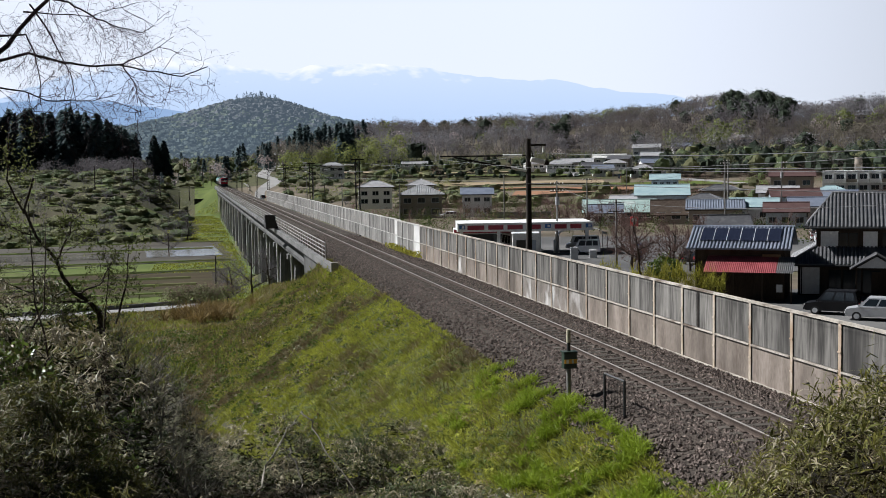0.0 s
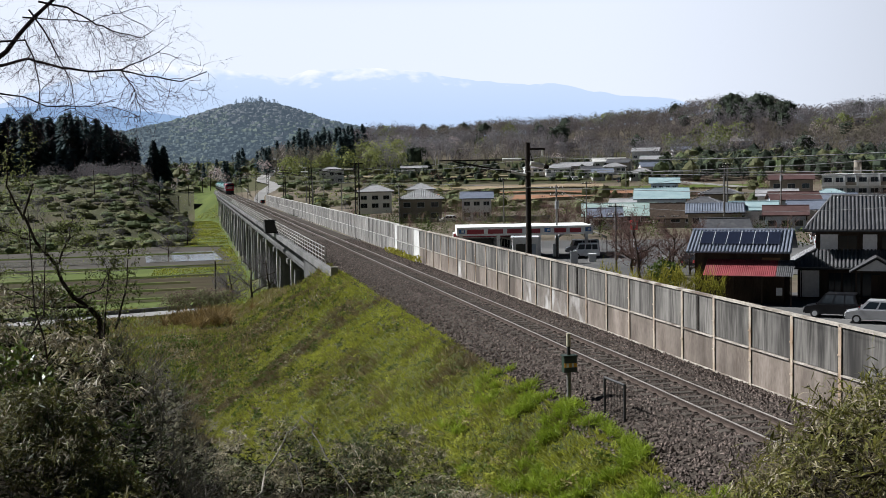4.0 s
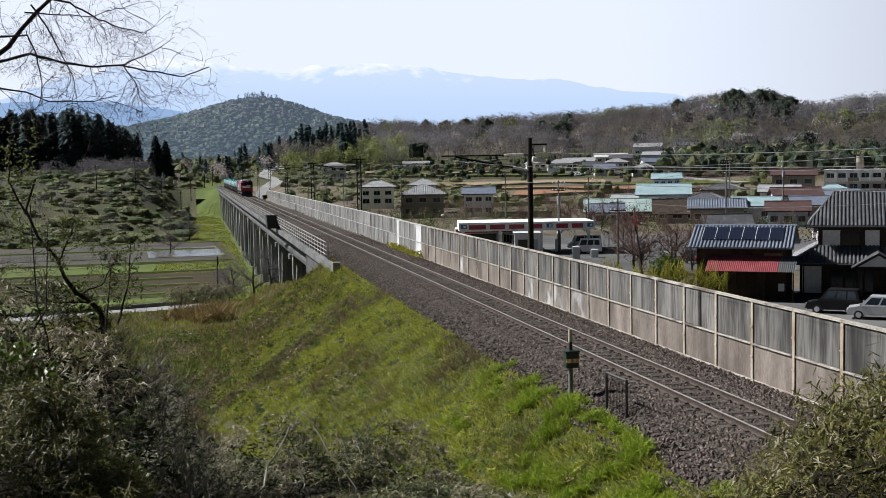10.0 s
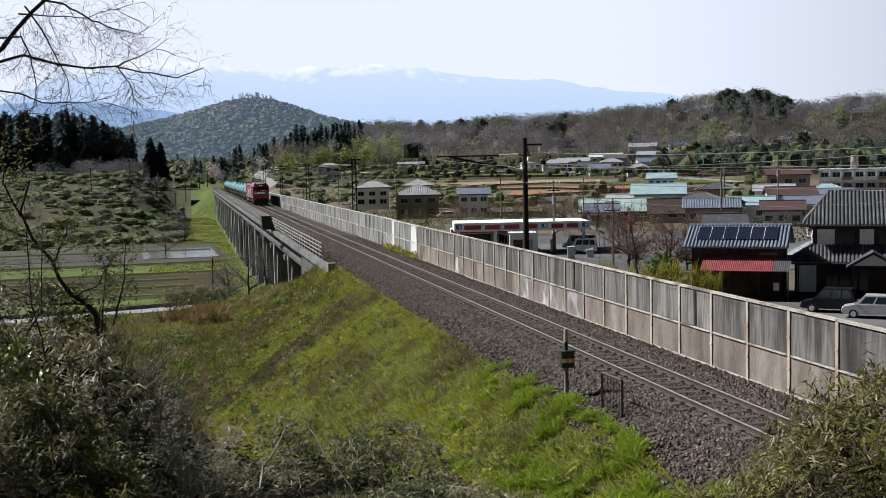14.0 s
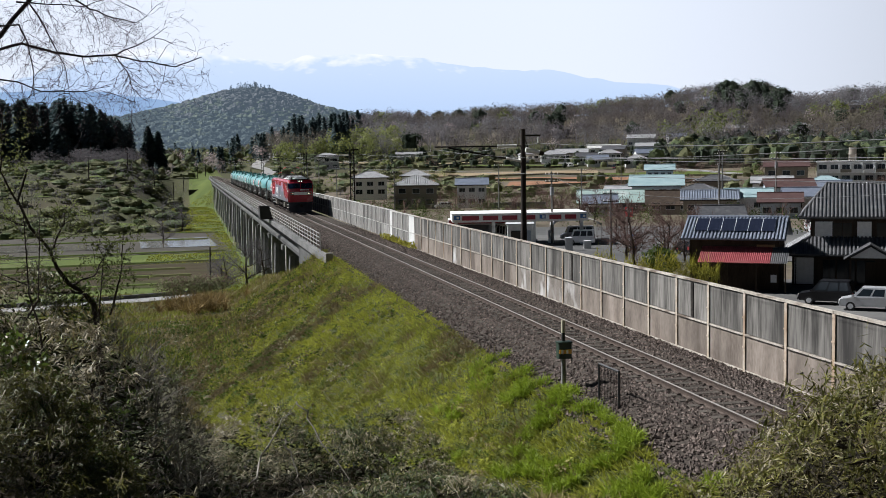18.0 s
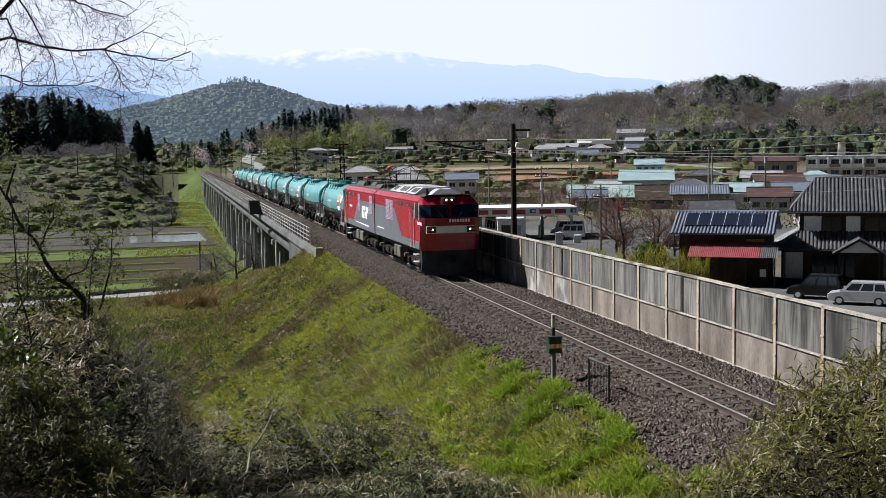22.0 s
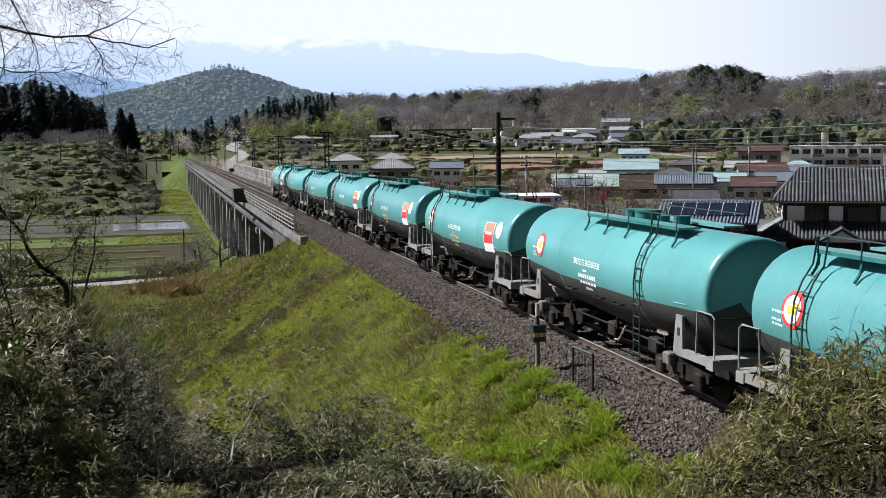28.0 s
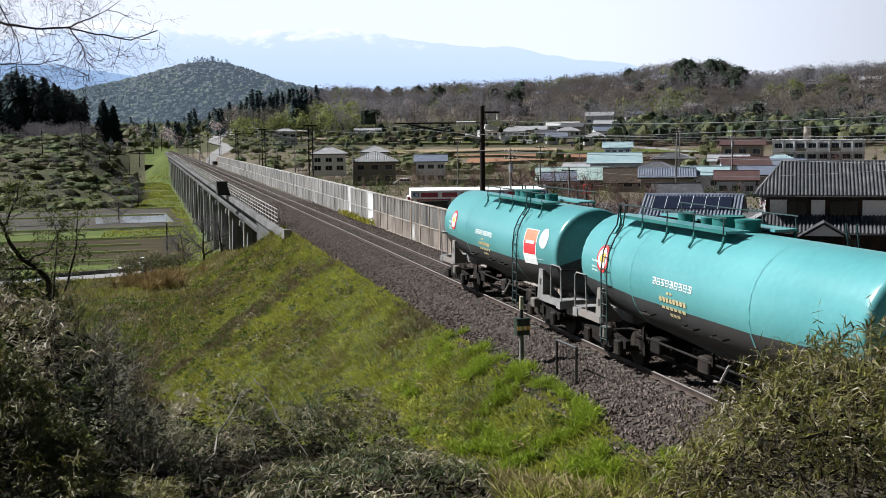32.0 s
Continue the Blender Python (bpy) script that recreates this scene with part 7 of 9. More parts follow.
    off = hh * spread * RG.uniform(0.0, 0.62, N * n) * np.sin(np.clip(t * 3.6, 0, 3.0))
    p = bb + np.stack((np.cos(a) * off, np.sin(a) * off, hh * t), 1)
    q = p + np.stack((np.cos(a) * np.cos(el) * L, np.sin(a) * np.cos(el) * L, np.sin(el) * L), 1)
    q[:, 2] = np.minimum(q[:, 2], bb[:, 2] + hh * 1.02)
    return np.concatenate((tr, strokes(p, q, hh * 0.014 * w / 0.10, hh * 0.005 * w / 0.10)))


def conifer_crowns(b, h, n=70, base=0.10, r=0.19):
    """Dense cones of drooping sprays that shade one another."""
    N = len(b)
    bb, hh = np.repeat(b, n, 0), np.repeat(h, n)
    t = base + (1 - base) * RG.uniform(0, 1, N * n) ** 1.1
    a = RG.uniform(0, 6.283, N * n)
    f = np.repeat(RG.uniform(0, 6.283, N), n)
    rad = hh * r * (1 - t) ** 0.7 * (RG.uniform(0.6, 1.05, N * n) + 0.15 * np.sin(a * 3 + f + t * 14))
    c = bb + np.stack((np.cos(a) * rad, np.sin(a) * rad, hh * t), 1)
    d = np.stack((np.cos(a), np.sin(a), RG.uniform(-1.1, -0.1, N * n)), 1)
    d /= np.linalg.norm(d, axis=1)[:, None]
    e = np.stack((-np.sin(a), np.cos(a), RG.normal(0, 0.3, N * n)), 1)
    L = (hh * RG.uniform(0.05, 0.10, N * n))[:, None]
    return np.stack((c - d * L * 0.6, c + e * L * 0.42, c + d * L, c - e * L * 0.42), 1).reshape(-1, 3)


def leafy_crowns(b, h, n=70, r=0.38, base=0.2, leaf=0.055):
    """Uneven round crowns of small leaf clumps."""
    N = len(b)
    bb, hh = np.repeat(b, n, 0), np.repeat(h, n)
    u = unit(N * n)
    k = RG.uniform(0.35, 1.0, N * n) ** 0.5 * np.repeat(RG.uniform(0.85, 1.15, N), n)
    lump = 1 + 0.28 * np.sin(u[:, 0] * 5 + bb[:, 0]) * np.sin(u[:, 2] * 4 + bb[:, 1])
    c = bb + np.stack((u[:, 0] * hh * r * k * lump, u[:, 1] * hh * r * k * lump, hh * (base + (1 - base) / 2) + u[:, 2] * hh * (1 - base) / 2 * k * lump), 1)
    L = hh * leaf * RG.uniform(0.6, 1.6, N * n)
    return diamonds(c, unit(N * n), L, L * 0.7)


def shell_crowns(b, h, n=60, r=0.45, base=0.05, leaf=0.16, jit=0.45, aspect=0.6, body=0.0):
    """Lumpy crowns whose leaf sprays lie along the outside, with a ragged edge."""
    N = len(b)
    bb, hh = np.repeat(b, n, 0), np.repeat(h, n)
    u = unit(N * n)
    u[:, 2] = np.where(u[:, 2] < -0.3, -u[:, 2], u[:, 2])
    F = RG.uniform(0, 6.283, (3, N))
    f1, f2, f3 = (np.repeat(f, n) for f in F)
    k = 0.86 + 0.20 * np.sin(u[:, 0] * 4.5 + f1) * np.sin(u[:, 2] * 4 + f2) + 0.14 * np.sin(u[:, 1] * 5 + f3) + RG.normal(0, 0.07, N * n)
    rad = np.stack((hh * r, hh * r, hh * (1 - base) / 2), 1)
    c = bb + u * rad * k[:, None]
    c[:, 2] += hh * (base + (1 - base) / 2)
    nr = u / rad
    nr /= np.linalg.norm(nr, axis=1)[:, None]
    nr = nr + jit * unit(N * n)
    d = np.cross(nr, unit(N * n))
    d /= np.linalg.norm(d, axis=1)[:, None] + 1e-9
    e = np.cross(nr, d)
    e /= np.linalg.norm(e, axis=1)[:, None] + 1e-9
    L = (hh * leaf * RG.uniform(0.6, 1.4, N * n))[:, None] / 2
    out = np.stack((c - d * L, c + e * L * aspect, c + d * L, c - e * L * aspect), 1).reshape(-1, 3)
    if not body:
        return out
    # inner body: a lobed dome of eight by three facets
    rings = []
    for el_ in (-0.5, 0.15, 0.75, 1.45):
        ring = []
        for a in np.arange(8) * 0.7854:
            v = np.array([math.cos(a) * math.cos(el_), math.sin(a) * math.cos(el_), math.sin(el_)])
            kk = 0.86 + 0.20 * np.sin(v[0] * 4.5 + F[0]) * np.sin(v[2] * 4 + F[1]) + 0.14 * np.sin(v[1] * 5 + F[2])
            p = b + v[None, :] * np.stack((h * r, h * r, h * (1 - base) / 2), 1) * (kk * body)[:, None]
            p[:, 2] += h * (base + (1 - base) / 2)
            ring.append(p)
        rings.append(ring)
    q = [np.stack((rings[j][i], rings[j][(i + 1) % 8], rings[j + 1][(i + 1) % 8], rings[j + 1][i]), 1) for j in range(3) for i in range(8)]
    return np.concatenate([out] + [v.reshape(-1, 3) for v in q])


def twig_domes(b, h, n=80, r=0.36, w=0.018):
    """Rounded leafless crowns: trunk, limbs, and a lobed dome of fine twigs."""
    N = len(b)
    top = b + np.stack((RG.normal(0, 0.03, N) * h, RG.normal(0, 0.03, N) * h, h * 0.7), 1)
    tr = strokes(b, top, h * 0.030, h * 0.012)
    m = 5
    tt, hm = np.repeat(b, m, 0), np.repeat(h, m)
    a = RG.uniform(0, 6.283, N * m)
    z0 = RG.uniform(0.2, 0.45, N * m)
    p = tt + np.stack((np.zeros(N * m), np.zeros(N * m), hm * z0), 1)
    q = tt + np.stack((np.cos(a) * hm * r * 0.7, np.sin(a) * hm * r * 0.7, hm * (z0 + 0.38)), 1)
    lm = strokes(p, q, hm * 0.014, hm * 0.006)
    fuzz = shell_crowns(b, h, n, r=r, base=0.16, leaf=w * 4.6, jit=0.8, aspect=0.30)
    return np.concatenate((tr, lm, fuzz))


def tufts(c, k, L, w, el=(0.1, 1.1), bend=(0.7, 1.5)):
    """Tufts of k arching strap leaves at each centre: two bent pieces a leaf."""
    cc = np.repeat(c, k, 0) + RG.normal(0, 0.012, (len(c) * k, 3))
    n = len(cc)
    a = RG.uniform(0, 6.283, n)
    e0 = RG.uniform(el[0], el[1], n)
    e1 = e0 - RG.uniform(bend[0], bend[1], n)
    LL = RG.uniform(L[0], L[1], n)
    ww = (LL * w * RG.uniform(0.7, 1.3, n))[:, None]
    f = lambda e: np.stack((np.cos(a) * np.cos(e), np.sin(a) * np.cos(e), np.sin(e)), 1)
    p1 = cc + f(e0) * (LL * 0.5)[:, None]
    p2 = p1 + f(e1) * (LL * 0.5)[:, None]
    tw = RG.normal(0, 0.6, n)
    sd = np.stack((-np.sin(a) * np.cos(tw), np.cos(a) * np.cos(tw), np.sin(tw)), 1)
    v1 = np.stack((cc - sd * ww * 0.25, cc + sd * ww * 0.25, p1 + sd * ww * 0.5, p1 - sd * ww * 0.5), 1)
    v2 = np.stack((p1 - sd * ww * 0.5, p1 + sd * ww * 0.5, p2 + sd * ww * 0.06, p2 - sd * ww * 0.06), 1)
    return np.stack((v1, v2), 1).reshape(-1, 8, 3)


def trunks(b, h, w=0.03, frac=0.6):
    return strokes(b, b + np.stack((RG.normal(0, 0.02, len(b)) * h, RG.normal(0, 0.02, len(b)) * h, h * frac), 1), h * w, h * w * 0.4)


def polar(n, az0, az1, r0, r1, power=1.0):
    az = np.radians(RG.uniform(az0, az1, n))
    r = r0 + (r1 - r0) * RG.uniform(0, 1, n) ** power
    return np.stack((np.sin(az) * r, np.cos(az) * r), 1)


def based(xy, sink=0.3):
    return np.concatenate((xy, (heights(xy) - sink)[:, None]), 1)


# woods on the hills behind the village: bare oaks, young green, dark pines, blossom
xy = polar(3500, 3.5, 42, 575, 815, 0.7)
b = based(xy)
b[:, 2] -= 2.6 * np.clip((np.hypot(xy[:, 0], xy[:, 1]) - 700) / 60, 0, 1)
h = RG.uniform(8, 15, len(b))
az = np.degrees(np.arctan2(xy[:, 0], xy[:, 1]))
pick = RG.uniform(0, 1, len(b))
clump = np.array([noise.noise((x * 0.02, y * 0.02, 9)) for x, y in xy])
tone = np.array([noise.noise((x * 0.012, y * 0.012, 19)) for x, y in xy]) + RG.uniform(-0.22, 0.22, len(b))
rr = np.hypot(xy[:, 0], xy[:, 1])
knoll = (az > 27.0) & (az < 30.2) & (rr > 690) & (pick < 0.42)
dark = knoll | (clump > 0.5) & (pick < 0.5) | (pick < 0.018)
green = ~dark & ((clump < -0.36) & (pick < 0.3))
pink = ~dark & ~green & (pick > 0.975)
bare = ~(dark | green | pink)
kind_ = np.where(tone > 0.22, 1, np.where(tone > 0.0, 0, np.where(tone > -0.25, 2, 3)))
stuff("hill_woods", [(twig_domes(b[bare & (kind_ == i)], h[bare & (kind_ == i)], 82), M[m_]) for i, m_ in enumerate(("bare", "bare_pale", "bare_brown", "bare_olive"))] + [(shell_crowns(b[dark], h[dark] * 1.05, 90, r=0.36, base=0.12, leaf=0.10, body=0.9), M["pine"]), (shell_crowns(b[green], h[green] * 0.9, 70, leaf=0.12), M["spring"]), (twig_domes(b[pink], h[pink] * 0.8, 90, w=0.024), M["blossom"])], "leafless brown woods with dark pines on the hills", "woods")
# lower edge of the woods: evergreen belt and bamboo, shrubs further west
xy = polar(1150, 10, 40, 470, 600)
b = based(xy)
a_ = np.degrees(np.arctan2(xy[:, 0], xy[:, 1]))
r_ = np.hypot(xy[:, 0], xy[:, 1])
h = RG.uniform(3, 7, len(b)) * np.where(a_ > 24, 1.5, 0.8)
pick = RG.uniform(0, 1, len(b))
pick = np.where((a_ < 24) & (r_ < 555), pick * 2.2, pick)
grp = [(pick < 0.2), (pick >= 0.2) & (pick < 0.32), (pick >= 0.32) & (pick < 0.46), (pick >= 0.46) & (pick <= 1.0)]
stuff("hill_shrubs", [(twig_domes(b[grp[0]], h[grp[0]], 60, 0.42), M["bare_brown"]), (shell_crowns(b[grp[1]], h[grp[1]], 56, leaf=0.09, body=0.9), M["valley_green"]), (shell_crowns(b[grp[2]], h[grp[2]], 56, leaf=0.10, body=0.9), M["olive_shrub"]), (shell_crowns(b[grp[3]], h[grp[3]], 60, r=0.42, leaf=0.10, body=0.9), M["pine"])], "evergreen shrubs and bamboo at the foot of the hills", "shrubs")
# bamboo and cedars above the bend of the road
xy = np.concatenate((polar(26, 5.6, 7.4, 585, 600), polar(84, 7.2, 11.0, 570, 640)))
b = based(xy)
h = 5 + 11 * RG.uniform(0, 1, len(b)) ** 1.5
stuff("bamboo_grove", [(shell_crowns(b, h, 130, r=0.40, base=0.02, leaf=0.085, aspect=0.5), M["bamboo"])], "yellow-green bamboo grove on the slope", "bamboo")
xy = np.concatenate((polar(46, 4.5, 8.8, 625, 690), polar(9, 7.4, 8.6, 590, 600), polar(3, 1.5, 2.1, 590, 600), polar(5, 3.1, 4.0, 595, 620), polar(12, 0.2, 4.4, 620, 690)))
b = based(xy)
h = RG.uniform(14, 22, len(b)) * np.where(xy[:, 0] < 0.072 * xy[:, 1], 0.8, 1.0)
stuff("cedar_grove", [(conifer_crowns(b, h, 260, r=0.17), M["conifer"]), (trunks(b, h), M["bark"])], "dark cedars above the bend of the road", "cedars")
# blossoming and leafing trees round the far farmhouses
b = based(np.array([(13, 600), (12, 606), (36, 585), (39, 590), (57, 700), (16, 590), (120, 640), (128, 650), (137, 660)], float))
stuff("blossom_trees", [(twig_domes(b, np.array([11, 9, 9, 8, 12, 8, 9, 10, 9], float), 170, r=0.42, w=0.022), M["blossom"])], "pale pink cherry trees in blossom by the farmhouses", "trees")
b = based(np.array([(42.5, 520), (46, 523), (44.5, 514), (49, 530), (30, 560)], float))
stuff("leafing_trees", [(shell_crowns(b, np.array([13, 14, 9, 9, 7], float), 260, r=0.36, leaf=0.075), M["bamboo"])], "fresh yellow-green trees beside the winding road", "trees")
# cedar plantation on the west side
xy = np.concatenate((polar(260, -14, -2.7, 562, 640), polar(90, -14, -3.2, 545, 565)))
b = based(xy)
h = RG.uniform(17, 21, len(b)) + 11 * np.clip((-2.6 - np.degrees(np.arctan2(xy[:, 0], xy[:, 1]))) / 2.6, 0, 1)
stuff("cedar_plantation", [(conifer_crowns(b, h, 190, r=0.16, base=0.03), M["conifer"]), (trunks(b, h), M["bark"])], "dense dark cedar plantation on the valley side", "cedars")
# bare trees along the plantation's foot
xy = np.concatenate((polar(60, -8, -1.6, 500, 545), polar(30, -5.2, -3.0, 505, 530)))
b = based(xy)
h = RG.uniform(4, 9, len(b))
stuff("edge_trees", [(twig_domes(b, h, 110, r=0.45, w=0.018), M["bare"])], "grey leafless trees before the cedar plantation", "trees")


def cedar(x, y, h, n=1100, r=0.22):
    t = thing("cedar_tree", at_ground(x, y, 0, -0.3), "tall dark lone cedar beside the plantation", "tree", "lone cedars")
    part("trunk", Mesh().tube((0, 0, 0), (0, 0, h * 0.95), h * 0.018, 0.05, 8), M["bark"], t, smooth=40)
    part("crown", quads_mesh("crown", [(conifer_crowns(np.zeros((1, 3)), np.array([h]), n, r=r, base=0.04), M["conifer"])]), None, t, "dark drooping needle sprays")


cedar(-18.6, 562, 23)
cedar(-14.0, 566, 22)
cedar(-16.2, 570, 20)

# scrub on the west slope, rows of shrubs between terraces
rows_ = []
for q in range(10):
    n = 64
    x = np.linspace(-98, -3, n) + RG.normal(0, 0.7, n)
    y = 291 + q * 25 + 0.22 * (x + 40) + 5 * np.sin(x * 0.06 + q * 1.7) + RG.normal(0, 1.4, n)
    gap = np.array([noise.noise((float(v) * 0.05, q * 3.1, 55)) for v in x]) > -0.12
    rows_.append(np.stack((x, y), 1)[gap])
loose = np.stack((RG.uniform(-95, 2, 520), RG.uniform(288, 540, 520)), 1)
xy = np.concatenate(rows_ + [loose])
xy = xy[(xy[:, 0] < -2) | (xy[:, 1] > 468)]
b = based(xy)
h = 1.1 + 2.3 * RG.uniform(0, 1, len(b)) ** 1.5
pick = RG.uniform(0, 1, len(b)) * 0.55 + 0.45 * np.array([0.5 + 0.9 * noise.noise((x * 0.03, y * 0.03, 33)) for x, y in xy])
grp = [(pick < 0.38), (pick >= 0.38) & (pick < 0.60), (pick >= 0.60) & (pick < 0.84), pick >= 0.84]
stuff("valley_scrub", [(twig_domes(b[grp[0]], h[grp[0]] * 1.9, 70, 0.5), M["bare"]), (shell_crowns(b[grp[1]], h[grp[1]], 44, r=1.15, base=0.0, leaf=0.26, jit=0.55, body=0.92), M["olive_shrub"]), (shell_crowns(b[grp[2]], h[grp[2]], 44, r=1.15, base=0.0, leaf=0.26, jit=0.55, body=0.92), M["valley_green"]), (shell_crowns(b[grp[3]], h[grp[3]], 40, r=0.6, base=0.0, leaf=0.16, body=0.93), M["spring"])], "olive and grey scrub on the valley's side", "scrub")
# scrub beyond the line, round the far houses and the terraces
xy = np.stack((RG.uniform(14, 105, 1200), RG.uniform(300, 600, 1200)), 1)
xy = xy[(xy[:, 0] > 22) & ~((xy[:, 0] < 46) & (np.abs(xy[:, 0] - 26 - (xy[:, 1] - 420) * 0.05) < 7))]
b = based(xy)
h = 0.8 + 3.2 * RG.uniform(0, 1, len(b)) ** 2
pick = RG.uniform(0, 1, len(b))
grp = [(pick < 0.4), (pick >= 0.4) & (pick < 0.6), (pick >= 0.6) & (pick < 0.84), pick >= 0.84]
stuff("roadside_scrub", [(twig_domes(b[grp[0]], h[grp[0]], 46, 0.45), M["bare"]), (shell_crowns(b[grp[1]], h[grp[1]], 40, r=0.85, leaf=0.2, body=0.9), M["valley_green"]), (shell_crowns(b[grp[2]], h[grp[2]], 40, r=0.95, leaf=0.2, body=0.9), M["olive_shrub"]), (shell_crowns(b[grp[3]], h[grp[3]], 50, r=0.45, leaf=0.14), M["bamboo"])], "mixed scrub along the road and terraces", "scrub")
xy = np.stack((RG.uniform(70, 260, 300), RG.uniform(215, 500, 300)), 1)
a_ = np.degrees(np.arctan2(xy[:, 0], xy[:, 1]))
keep = (a_ > 20.5) | (RG.uniform(0, 1, len(xy)) < 0.22)
xy = xy[keep]
b = based(xy)
h = RG.uniform(2.0, 6.0, len(b))
pick = RG.uniform(0, 1, len(b))
grp = [(pick < 0.62), (pick >= 0.62) & (pick < 0.76), (pick >= 0.76) & (pick < 0.92), pick >= 0.92]
stuff("garden_trees", [(twig_domes(b[grp[0]], h[grp[0]], 80, 0.45, 0.02), M["bare_warm"]), (shell_crowns(b[grp[1]], h[grp[1]], 70, r=0.4, leaf=0.10, body=0.9), M["valley_green"]), (shell_crowns(b[grp[2]], h[grp[2]], 70, r=0.45, leaf=0.10, body=0.9), M["olive_shrub"]), (shell_crowns(b[grp[3]], h[grp[3]], 80, r=0.4, leaf=0.09), M["spring"])], "garden trees and hedges between the houses", "trees")
# woods that close the valley beyond the viaduct
xy = np.concatenate((polar(560, -3.5, 4.5, 640, 1000), polar(200, -2.5, 3.0, 500, 640), polar(120, -14, -3, 650, 800)))
xy = xy[(xy[:, 0] < -6) | (xy[:, 1] > 560)]
xy = xy[~((np.abs(xy[:, 0] - 38) < 9) & (xy[:, 1] < 640))]
b = based(xy)
h = RG.uniform(4, 10, len(b)) * np.where(xy[:, 1] < 640, 0.6, 1.0)
pick = RG.uniform(0, 1, len(b))
grp = [(pick < 0.45), (pick >= 0.45) & (pick < 0.66), (pick >= 0.66) & (pick < 0.84), (pick >= 0.84) & (pick < 0.91), (pick >= 0.91) & (pick < 0.96), pick >= 0.96]
stuff("valley_woods", [(twig_domes(b[grp[0]], h[grp[0]], 60, 0.42), M["bare"]), (shell_crowns(b[grp[1]], h[grp[1]], 40, r=0.5, leaf=0.14, body=0.93), M["olive_shrub"]), (shell_crowns(b[grp[2]], h[grp[2]], 40, r=0.5, leaf=0.14, body=0.93), M["valley_green"]), (conifer_crowns(b[grp[3]], h[grp[3]] * 1.3, 130, r=0.19), M["conifer"]), (twig_domes(b[grp[4]], h[grp[4]], 80, w=0.022), M["blossom"]), (shell_crowns(b[grp[5]], h[grp[5]], 60, leaf=0.12), M["spring"])], "mixed woods with blossom closing the valley", "woods")
# the cone-shaped hill
xy = np.stack((RG.normal(60, 200, 5400), RG.normal(1685, 75, 5400)), 1)
xy = xy[np.hypot(xy[:, 0], xy[:, 1]) > 1050]
b = based(xy, 3)
h = RG.uniform(7, 12, len(b))
pick = np.array([noise.noise((x * 0.012, y * 0.006, 43)) for x, y in xy]) + RG.uniform(-0.3, 0.3, len(b))
crest = (np.hypot(xy[:, 0] - 100, xy[:, 1] - 1745) < 34) & (RG.uniform(0, 1, len(b)) < 0.45)
grp = [~crest & (pick < 0.0), ~crest & (pick >= 0.0) & (pick < 0.28), ~crest & (pick >= 0.28)]
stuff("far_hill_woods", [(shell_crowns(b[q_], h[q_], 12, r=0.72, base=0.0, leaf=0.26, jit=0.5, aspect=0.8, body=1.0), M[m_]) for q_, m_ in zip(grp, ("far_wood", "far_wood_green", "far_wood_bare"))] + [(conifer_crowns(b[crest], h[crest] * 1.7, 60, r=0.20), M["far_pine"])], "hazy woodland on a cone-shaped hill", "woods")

# ---------------- far mountains ----------------


# the haze before the mountains is painted: a glowing blue that changes with height
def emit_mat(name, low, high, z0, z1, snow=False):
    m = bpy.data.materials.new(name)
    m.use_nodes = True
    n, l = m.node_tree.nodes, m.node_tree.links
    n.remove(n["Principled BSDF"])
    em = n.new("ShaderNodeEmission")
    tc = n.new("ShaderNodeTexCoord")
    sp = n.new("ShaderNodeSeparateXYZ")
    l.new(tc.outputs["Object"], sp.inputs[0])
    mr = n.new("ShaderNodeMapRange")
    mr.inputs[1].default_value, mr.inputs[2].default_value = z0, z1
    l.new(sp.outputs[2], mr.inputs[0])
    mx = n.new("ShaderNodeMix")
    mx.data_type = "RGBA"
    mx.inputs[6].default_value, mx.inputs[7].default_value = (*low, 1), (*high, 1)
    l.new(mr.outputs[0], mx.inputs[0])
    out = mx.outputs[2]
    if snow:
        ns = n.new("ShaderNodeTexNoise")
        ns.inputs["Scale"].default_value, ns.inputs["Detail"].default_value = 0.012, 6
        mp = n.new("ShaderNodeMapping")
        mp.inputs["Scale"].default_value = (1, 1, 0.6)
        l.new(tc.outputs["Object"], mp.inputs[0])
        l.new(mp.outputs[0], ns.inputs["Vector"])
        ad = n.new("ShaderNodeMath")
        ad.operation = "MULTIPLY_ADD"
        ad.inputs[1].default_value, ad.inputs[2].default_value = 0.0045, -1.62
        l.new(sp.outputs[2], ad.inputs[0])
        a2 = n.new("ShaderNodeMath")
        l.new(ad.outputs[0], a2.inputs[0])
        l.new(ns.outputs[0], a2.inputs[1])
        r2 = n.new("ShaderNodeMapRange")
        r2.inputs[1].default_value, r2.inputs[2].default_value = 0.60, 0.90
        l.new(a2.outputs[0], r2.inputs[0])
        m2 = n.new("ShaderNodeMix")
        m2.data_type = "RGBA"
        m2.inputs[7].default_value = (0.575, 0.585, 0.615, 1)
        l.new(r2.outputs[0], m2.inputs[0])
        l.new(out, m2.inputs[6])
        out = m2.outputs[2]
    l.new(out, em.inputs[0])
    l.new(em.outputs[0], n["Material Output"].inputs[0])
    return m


def range_mesh(profile, dist, rough_, depth):
    g = Mesh()
    rows = []
    n = 360
    a0, a1 = profile[0][0], profile[-1][0]
    for i in range(n + 1):
        a = a0 + (a1 - a0) * i / n
        top = ramp_of(a, profile) + rough_ * noise.fractal((a * 1.2, 3.0, dist * 0.01), 1.0, 2.0, 5)
        s, c = math.sin(radians(a)), math.cos(radians(a))
